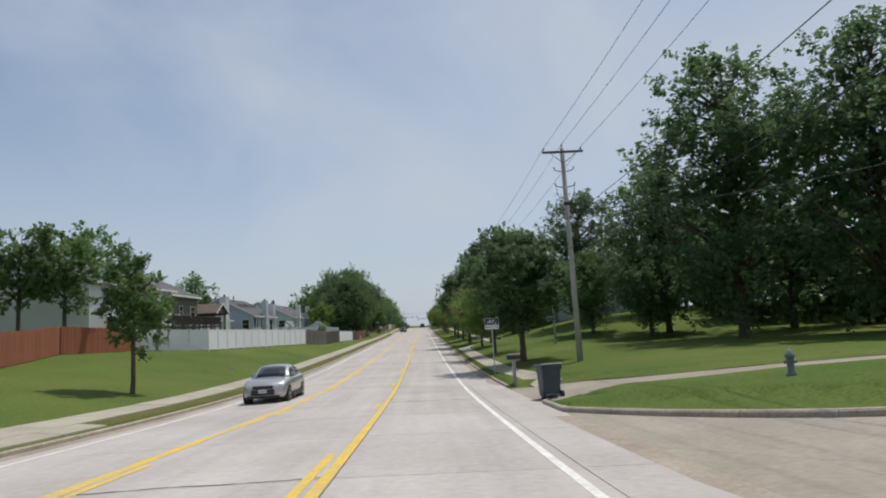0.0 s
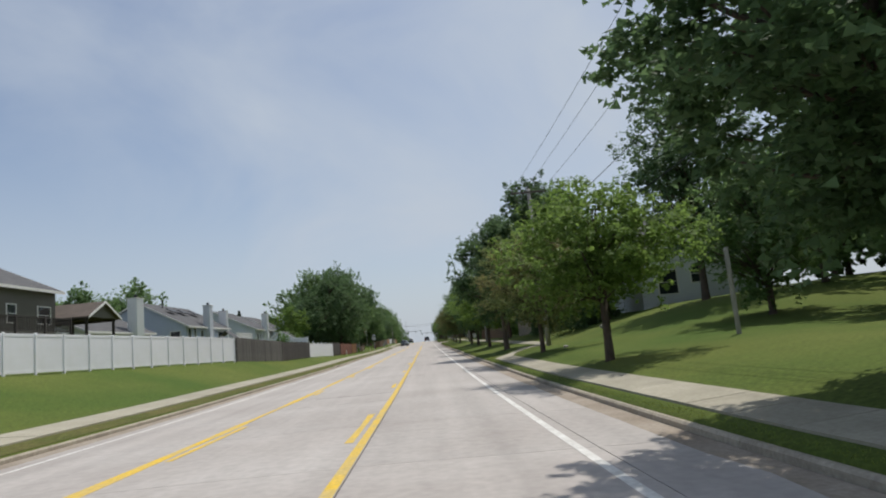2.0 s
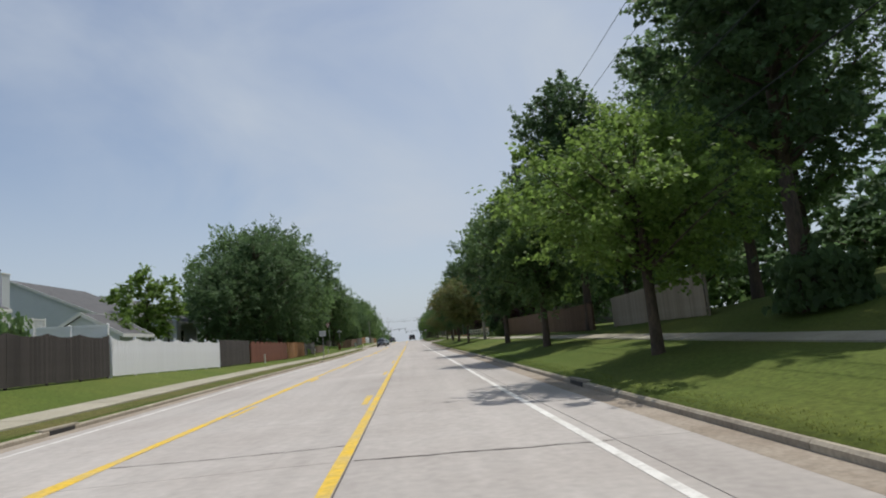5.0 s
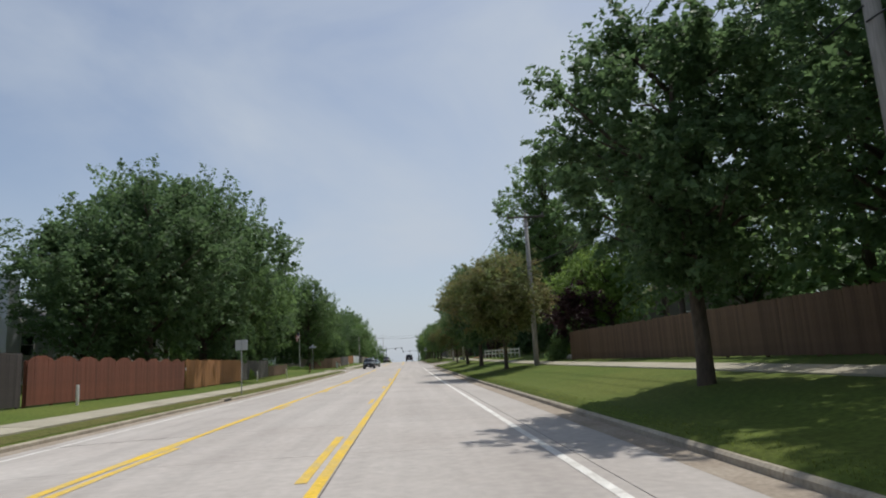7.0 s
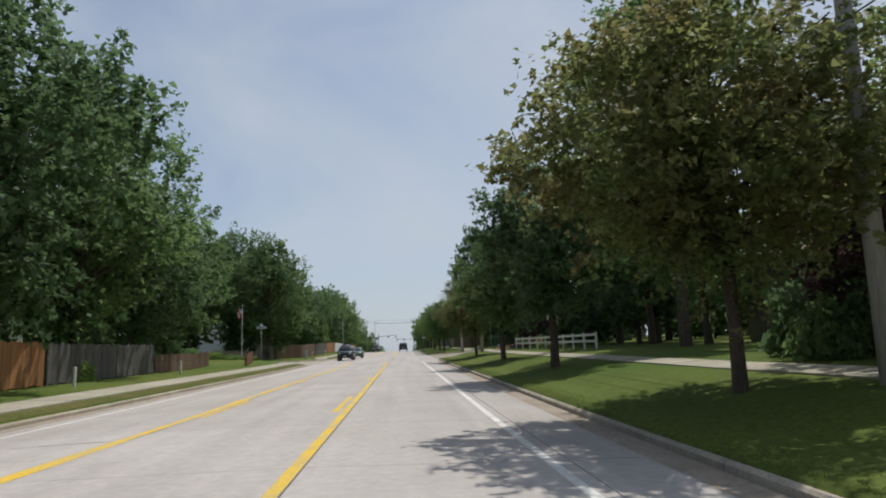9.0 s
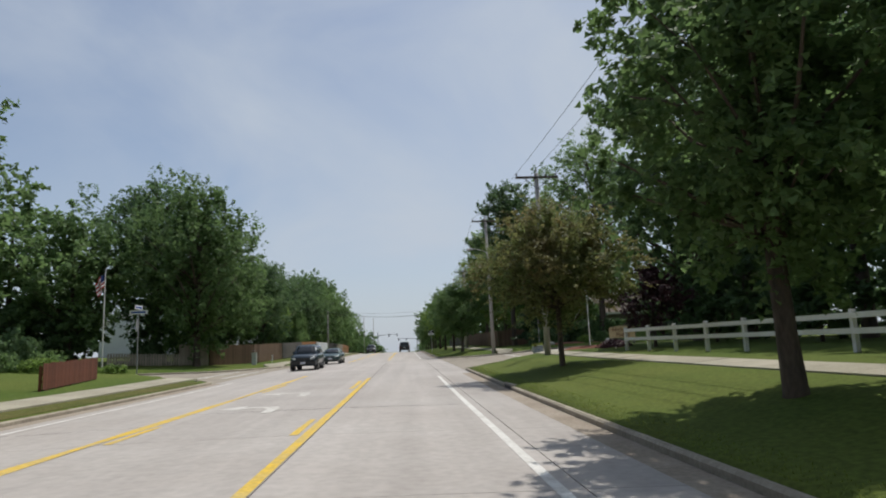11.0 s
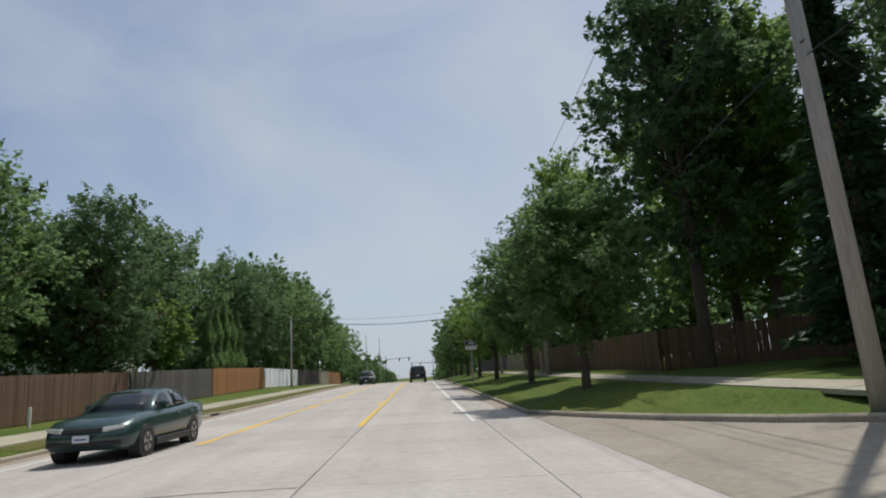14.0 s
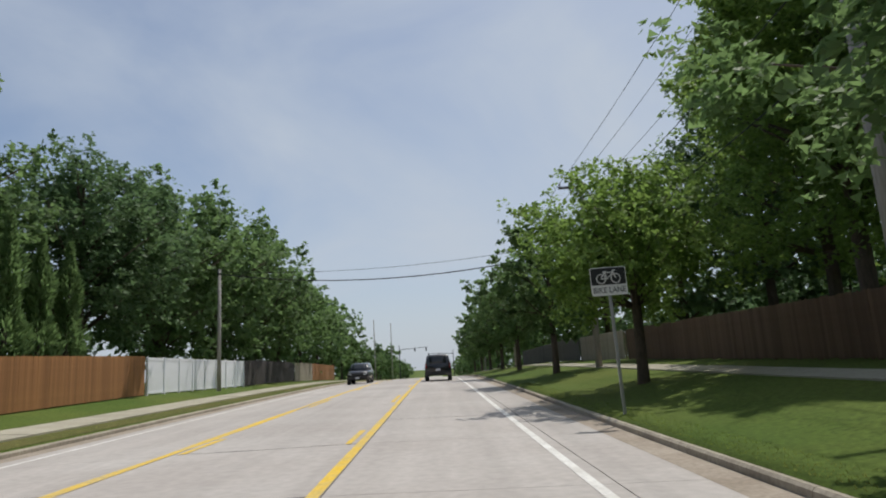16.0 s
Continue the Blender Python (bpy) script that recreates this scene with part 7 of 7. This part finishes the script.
M["lamp_red"] = material("tail_lamp_lens", (0.25, 0.012, 0.012), 0.15, spec=0.7)
M["chrome"] = material("chrome", (0.65, 0.65, 0.66), 0.12, 1.0)
M["plate_white"] = material("number_plate_white", (0.62, 0.63, 0.65), 0.5, fine=0.05)


def loft(stations, section):
    """A hull through cross-sections: each station gives its ring of points."""
    bm = bmesh.new()
    rings = [[bm.verts.new(p) for p in section(*s)] for s in stations]
    n = len(rings[0])
    for a, b in zip(rings, rings[1:]):
        for k in range(n):
            bm.faces.new((a[k], a[(k + 1) % n], b[(k + 1) % n], b[k]))
    bm.faces.new(rings[0][::-1])
    bm.faces.new(rings[-1])
    return bm


def hull_section(y, w, z0, z1):
    half = [(0.86 * w, z0), (0.97 * w, z0 + 0.10), (w, z0 + 0.45 * (z1 - z0)), (0.985 * w, z1 - 0.13), (0.93 * w, z1 - 0.03), (0.72 * w, z1), (0.36 * w, z1 + 0.018)]
    return [(x, y, z) for x, z in half] + [(-x, y, z) for x, z in half[::-1]]


def sweep_ends(bm, front, back, by=0.16):
    """Bows the nose and the tail, so that their corners fall back."""
    for v in bm.verts:
        f = (abs(v.co.x) / 0.85) ** 2.2
        if v.co.y > front - 0.5:
            v.co.y -= by * f
        elif v.co.y < back + 0.5:
            v.co.y += by * 0.7 * f
    return bm


def car(x, y, turn, paint, label, hull, cab, wheels, radius, front, rear, rack=False, category="car"):
    """hull: stations (y, half width, bottom, top); cab: belt and roof corners (y, half width, z); front is +y."""
    z = road_top(x, y)
    pitch = math.degrees(math.atan((road_z(y + 2) - road_z(y - 2)) / 4))
    c = new("car")
    c.empty_display_size = 0.3
    c.matrix_world = pose(x, y, z + 0.008, 0, 0, turn) @ pose(0, 0, 0, pitch * (1 if turn == 0 else -1), 0, 0)
    tagged(c, label, category, "vehicles on the road")
    bm = sweep_ends(loft(hull, hull_section), hull[-1][0], hull[0][0])
    bmesh.ops.recalc_face_normals(bm, faces=bm.faces)
    body = part("body", bm, paint, c, smooth=True)
    (yfb, wfb, zfb), (yft, wft, zft), (yrt, wrt, zrt), (yrb, wrb, zrb) = cab
    mid = 0.45 * yft + 0.55 * yrt
    keys = [yrb, yrb + 0.55 * (yrt - yrb), yrt, mid, yft, yft + 0.5 * (yfb - yft), yfb]
    tops = [zrb + 0.012, zrb + 0.66 * (zrt - zrb), zrt - 0.025, max(zft, zrt) + 0.022, zft - 0.02, zft - 0.47 * (zft - zfb), zfb + 0.012]
    wide = max(wfb, wrb) + 0.015
    belts = [wrb, (wrb + wide) / 2, wide, wide, wide, (wfb + wide) / 2, wfb]
    roofs = [wrb * 0.9, (wrb + wrt) / 2 * 0.97, wrt, (wrt + wft) / 2 + 0.015, wft, (wft + wfb) / 2 * 0.98, wfb * 0.92]

    def cabin_at(yy):
        """Belt half width, roof half width, belt height and roof height of the cabin at one place along the car."""
        t = float(np.interp(yy, [yrb, yfb], [zrb, zfb]))
        return (float(np.interp(yy, keys, belts)), float(np.interp(yy, keys, roofs)), t - 0.04, float(np.interp(yy, keys, tops)))

    def cabin_side(yy, v, s):
        wb, wt, zb, zt = cabin_at(yy)
        bulge = 0.022 * math.sin(math.pi * min(1.0, max(0.0, v)))
        return Vector((s * (wb + (wt - wb) * v + bulge), yy, zb + (zt - 0.055 - zb) * v))

    def cabin_top(yy, u):
        wb, wt, zb, zt = cabin_at(yy)
        return Vector((u * wt * 0.97, yy, zt - 0.05 * abs(u) ** 3))

    def patch(grid, out):
        """A thin bowed pane through a grid of points."""
        bm = bmesh.new()
        o = Vector(out).normalized()
        rows = [[[bm.verts.new(p + o * lift) for p in line] for line in grid] for lift in (0.002, 0.012)]
        n, m = len(grid), len(grid[0])
        for layer in rows:
            for q in range(n - 1):
                for r in range(m - 1):
                    bm.faces.new((layer[q][r], layer[q + 1][r], layer[q + 1][r + 1], layer[q][r + 1]))
        rim = [(q, 0) for q in range(n)] + [(n - 1, r) for r in range(1, m)] + [(q, m - 1) for q in range(n - 2, -1, -1)] + [(0, r) for r in range(m - 2, 0, -1)]
        for (q, r), (q2, r2) in zip(rim, rim[1:] + rim[:1]):
            bm.faces.new((rows[0][q][r], rows[0][q2][r2], rows[1][q2][r2], rows[1][q][r]))
        return bm

    lines = sorted(set(keys + [yrt + (mid - yrt) * k / 3 for k in (1, 2)] + [mid + (yft - mid) * k / 3 for k in (1, 2)]))
    bm = bmesh.new()
    rings = []
    for yy in lines:
        half = [cabin_side(yy, v, 1) for v in (0.0, 0.35, 0.7, 1.0)] + [cabin_top(yy, u) for u in (0.92, 0.7, 0.35)]
        rings.append([bm.verts.new(p) for p in half + [cabin_top(yy, 0.0)] + [Vector((-p.x, p.y, p.z)) for p in half[::-1]]])
    for ra, rb in zip(rings, rings[1:]):
        for k in range(len(ra)):
            bm.faces.new((ra[k], ra[(k + 1) % len(ra)], rb[(k + 1) % len(ra)], rb[k]))
    bm.faces.new(rings[0])
    bm.faces.new(rings[-1][::-1])
    part("cabin", bm, paint, c, smooth=True)
    wy_ = [yfb + (yft - yfb) * k for k in (0.06, 0.35, 0.5, 0.7, 0.93)]
    part("windscreen", patch([[cabin_top(yy, u) for u in (-0.86, -0.45, 0.0, 0.45, 0.86)] for yy in wy_], (0, 0.8, 1)), M["glass"], c, smooth=True)
    by_ = [yrb + (yrt - yrb) * k for k in (0.12, 0.4, 0.55, 0.72, 0.9)]
    part("rear_window", patch([[cabin_top(yy, u) for u in (-0.8, -0.4, 0.0, 0.4, 0.8)] for yy in by_], (0, -0.8, 1)), M["glass"], c, smooth=True)
    for s in (1, -1):
        cuts = (0.09, 0.36, 0.66, 0.90) if rack else (0.20, 0.52, 0.88)
        for u0, u1 in zip(cuts, cuts[1:]):
            yy = [yrb + (yfb - yrb) * (u0 + 0.012 + (u1 - u0 - 0.024) * k / 4) for k in range(5)]
            part("side_window", patch([[cabin_side(q, v, s) for v in (0.14, 0.4, 0.65, 0.9)] for q in yy], (s, 0, 0.25)), M["glass"], c, smooth=True)
        mz = zfb + 0.02
        mirror = part("mirror", box_bm(s * (wfb + 0.05) - 0.09, s * (wfb + 0.05) + 0.09, yfb - 0.62, yfb - 0.50, mz, mz + 0.15, 0.03), paint, c)
        for wy in wheels:
            w_out = max(h[1] for h in hull)
            # black disc round the wheel, coloured as the shade of a wheel well
            part("wheel_arch", tube_bm([(s * (w_out - 0.25), wy, radius), (s * (w_out + 0.002), wy, radius)], radius + 0.055, 20), M["black_plastic"], c)
            wheel = part("wheel", tube_bm([(s * (w_out - 0.2), wy, radius), (s * (w_out - 0.015), wy, radius), (s * (w_out + 0.012), wy, radius)], [radius, radius, radius * 0.9], 22), M["tyre"], c, smooth=False)
            rim = part("rim", tube_bm([(s * (w_out - 0.02), wy, radius), (s * (w_out + 0.016), wy, radius)], radius * 0.62, 18), M["rim"], wheel)
            # black bars on the closed rim stand for shaded gaps between spokes
            bm = bmesh.new()
            for k in range(5):
                ang = 2 * math.pi * k / 5
                box_bm(-0.03, 0.03, -0.002, 0.006, 0.05, radius * 0.56, 0.0, bm,
                       Matrix.Translation((s * (w_out + 0.018), wy, radius)) @ Matrix.Rotation(ang + 0.6, 4, "X") @ Matrix.Rotation(math.pi / 2, 4, "Z"))
            part("wheel_slot", bm, M["black_plastic"], wheel)
        for k in (0.18, 0.52):
            hy = yrb + (yfb - yrb) * k
            w_out = max(h[1] for h in hull)
            part("door_handle", box_bm(s * w_out - 0.02, s * w_out + 0.02, hy - 0.1, hy + 0.1, zfb - 0.16, zfb - 0.13, 0.005), paint, c)
        part("sill", box_bm(s * w_out - 0.05, s * w_out + 0.004, wheels[1] + radius + 0.08, wheels[0] - radius - 0.08, hull[2][2] - 0.02, hull[2][2] + 0.12, 0.01), M["black_plastic"], c)
    L, B = hull[-1][0], hull[0][0]
    for name, m, (x0, x1, z0, z1, d), both in front:
        for s in ((1, -1) if both else (1,)):
            xa, xb = sorted((s * x0, s * x1))
            bm = box_bm(xa, xb, L - d, L + 0.02, z0, z1, 0.012)
            if name == "headlight":
                for v in bm.verts:
                    f = (abs(v.co.x) - x0) / (x1 - x0)
                    v.co.y -= 0.03 * f * f
                    v.co.z += 0.05 * f if v.co.z < (z0 + z1) / 2 else 0.015 * f
            part(name, sweep_ends(bm, L, B), m, c)
    for name, m, (x0, x1, z0, z1, d), both in rear:
        for s in ((1, -1) if both else (1,)):
            xa, xb = sorted((s * x0, s * x1))
            part(name, sweep_ends(box_bm(xa, xb, B - 0.02, B + d, z0, z1, 0.012), L, B), m, c)
    if rack:
        for s in (1, -1):
            part("roof_rail", tube_bm([(s * (wft - 0.1), yft - 0.1, zft + 0.02), (s * (wft - 0.1), yft - 0.3, zft + 0.06), (s * (wrt - 0.1), yrt + 0.3, zrt + 0.06), (s * (wrt - 0.1), yrt + 0.1, zrt + 0.02)], 0.018, 6), M["black_plastic"], c)
    return c


PLATE_F = [("number_plate", M["plate_white"], (-0.16, 0.16, 0.42, 0.56, 0.0), False), ("plate_bar", M["sign_blue"], (-0.12, 0.12, 0.46, 0.51, -0.006), False)]
PLATE_R = [("number_plate", M["plate_white"], (-0.16, 0.16, 0.72, 0.87, 0.0), False), ("plate_bar", M["sign_blue"], (-0.12, 0.12, 0.77, 0.82, -0.006), False)]

sedan_hull = [(-2.30, 0.80, 0.34, 0.92), (-2.15, 0.87, 0.24, 1.02), (-1.4, 0.90, 0.20, 1.03), (0.0, 0.90, 0.19, 0.97), (0.95, 0.90, 0.19, 0.97), (1.7, 0.88, 0.20, 0.88), (2.1, 0.83, 0.20, 0.76), (2.30, 0.70, 0.26, 0.62)]
sedan_cab = [(1.02, 0.78, 0.97), (0.22, 0.60, 1.46), (-0.95, 0.58, 1.45), (-1.85, 0.72, 1.02)]
sedan_front = [("grille", M["black_plastic"], (-0.40, 0.40, 0.60, 0.70, 0.10), False), ("lower_grille", M["black_plastic"], (-0.46, 0.46, 0.34, 0.55, 0.04), False),
               ("badge_bar", M["chrome"], (-0.42, 0.42, 0.565, 0.59, 0.02), False), ("headlight", M["lamp_clear"], (0.46, 0.72, 0.60, 0.74, 0.30), True),
               ("fog_light", M["lamp_clear"], (0.54, 0.68, 0.36, 0.43, 0.12), True), ("bumper", M["black_plastic"], (-0.66, 0.66, 0.22, 0.30, 0.06), False)] + PLATE_F
sedan_rear = [("tail_light", M["lamp_red"], (0.52, 0.80, 0.70, 0.88, 0.08), True)] + PLATE_R
car(-6.45, 28.0, 180, M["paint_silver"], "clean silver four-door sedan in the far lane", sedan_hull, sedan_cab, (1.42, -1.30), 0.32, sedan_front, sedan_rear)
old_hull = [(-2.35, 0.80, 0.38, 0.86), (-2.2, 0.86, 0.26, 0.98), (-1.4, 0.89, 0.22, 0.99), (0.0, 0.89, 0.21, 0.93), (0.95, 0.89, 0.21, 0.92), (1.8, 0.87, 0.22, 0.84), (2.2, 0.83, 0.24, 0.74), (2.36, 0.74, 0.30, 0.62)]
old_cab = [(0.98, 0.77, 0.93), (0.20, 0.60, 1.38), (-0.95, 0.58, 1.37), (-1.65, 0.72, 0.98)]
old_front = [("grille", M["black_plastic"], (-0.36, 0.36, 0.60, 0.69, 0.06), False), ("headlight", M["lamp_clear"], (0.40, 0.74, 0.60, 0.70, 0.16), True),
             ("bumper", M["black_plastic"], (-0.72, 0.72, 0.34, 0.42, 0.04), False)] + PLATE_F
car(-6.3, 225.5, 180, M["paint_green"], "dark green older sedan in the far lane", old_hull, old_cab, (1.42, -1.32), 0.31, old_front, sedan_rear)
suv_hull = [(-2.18, 0.82, 0.42, 1.08), (-2.1, 0.88, 0.32, 1.12), (-1.3, 0.90, 0.28, 1.12), (0.0, 0.90, 0.28, 1.08), (0.95, 0.90, 0.28, 1.08), (1.6, 0.89, 0.28, 1.03), (2.05, 0.86, 0.30, 0.95), (2.20, 0.80, 0.36, 0.82)]
suv_cab = [(1.08, 0.80, 1.08), (0.45, 0.66, 1.68), (-1.75, 0.66, 1.70), (-2.12, 0.76, 1.10)]
suv_front = [("grille", M["black_plastic"], (-0.42, 0.42, 0.70, 0.84, 0.08), False), ("headlight", M["lamp_clear"], (0.48, 0.78, 0.70, 0.84, 0.14), True),
             ("bumper", M["black_plastic"], (-0.80, 0.80, 0.34, 0.62, 0.10), False)] + PLATE_F
suv_rear = [("tail_light", M["lamp_red"], (0.66, 0.84, 0.80, 1.06, 0.06), True), ("bumper", M["black_plastic"], (-0.82, 0.82, 0.42, 0.64, 0.08), False)] + PLATE_R
car(-6.45, 211.5, 180, M["paint_navy"], "dark blue-grey compact SUV with roof rails in the far lane", suv_hull, suv_cab, (1.32, -1.30), 0.36, suv_front, suv_rear, True, "SUV")
car(-6.4, 293.0, 180, M["paint_black"], "black SUV with bright headlamps near the crest", suv_hull, suv_cab, (1.32, -1.30), 0.37, suv_front, suv_rear, True, "SUV")
van_hull = [(-2.40, 0.92, 0.46, 1.12), (-2.34, 0.96, 0.40, 1.16), (-1.4, 0.97, 0.36, 1.16), (0.0, 0.97, 0.36, 1.14), (1.2, 0.97, 0.36, 1.12), (1.8, 0.95, 0.36, 1.06), (2.2, 0.92, 0.38, 0.96), (2.40, 0.86, 0.42, 0.82)]
van_cab = [(1.55, 0.86, 1.12), (0.7, 0.74, 1.86), (-2.1, 0.76, 1.90), (-2.36, 0.88, 1.14)]
van_rear = [("tail_light", M["lamp_red"], (0.80, 0.92, 0.95, 1.25, 0.05), True), ("bumper", M["black_plastic"], (-0.92, 0.92, 0.46, 0.68, 0.10), False),
            ("door_gap", M["black_plastic"], (-0.006, 0.006, 0.70, 1.12, 0.02), False)] + PLATE_R
car(0.12, 287.5, 0, M["paint_black"], "black passenger van driving ahead in the lane", van_hull, van_cab, (1.45, -1.40), 0.37, suv_front, van_rear, True, "van")


# ---------------------------------------------------------------- grass along the kerbs
def grass_strip(name, spots, label):
    """Short blades scattered over the verge."""
    rng = np.random.RandomState(5)
    verts, n = [], 0
    for x, y, z in spots:
        a = rng.rand() * 2 * math.pi
        h, w = rng.uniform(0.015, 0.036), rng.uniform(0.006, 0.012)
        dx, dy = math.cos(a) * w, math.sin(a) * w
        lx, ly = rng.uniform(-0.03, 0.03), rng.uniform(-0.03, 0.03)
        verts += [(x - dx, y - dy, z - 0.01), (x + dx, y + dy, z - 0.01), (x + lx, y + ly, z + h)]
        n += 1
    ob = new(name, mesh_of(name, verts, [(3 * k, 3 * k + 1, 3 * k + 2) for k in range(n)], M["blade"]))
    tagged(ob, label, "grass", "", "stuff")


rng = np.random.RandomState(9)
spots = []
for _ in range(48000):
    y = rng.uniform(18, 268)
    x = KERB_R + 0.17 + (rng.rand() ** 1.5) * 0.5 if rng.rand() < 0.72 else KERB_L - 0.17 - (rng.rand() ** 1.4) * 0.75
    if any(paved(x + a, y + b) for a in (0, 2.0) for b in (-2.8, 0, 2.8)) or paved(x - 2.0, y) or abs(x - right_walk(y)) < 0.62:
        continue
    spots.append((x, y, land_z(x, y)))
grass_strip("verge_grass", spots, "short uneven grass blades along the kerb edges")
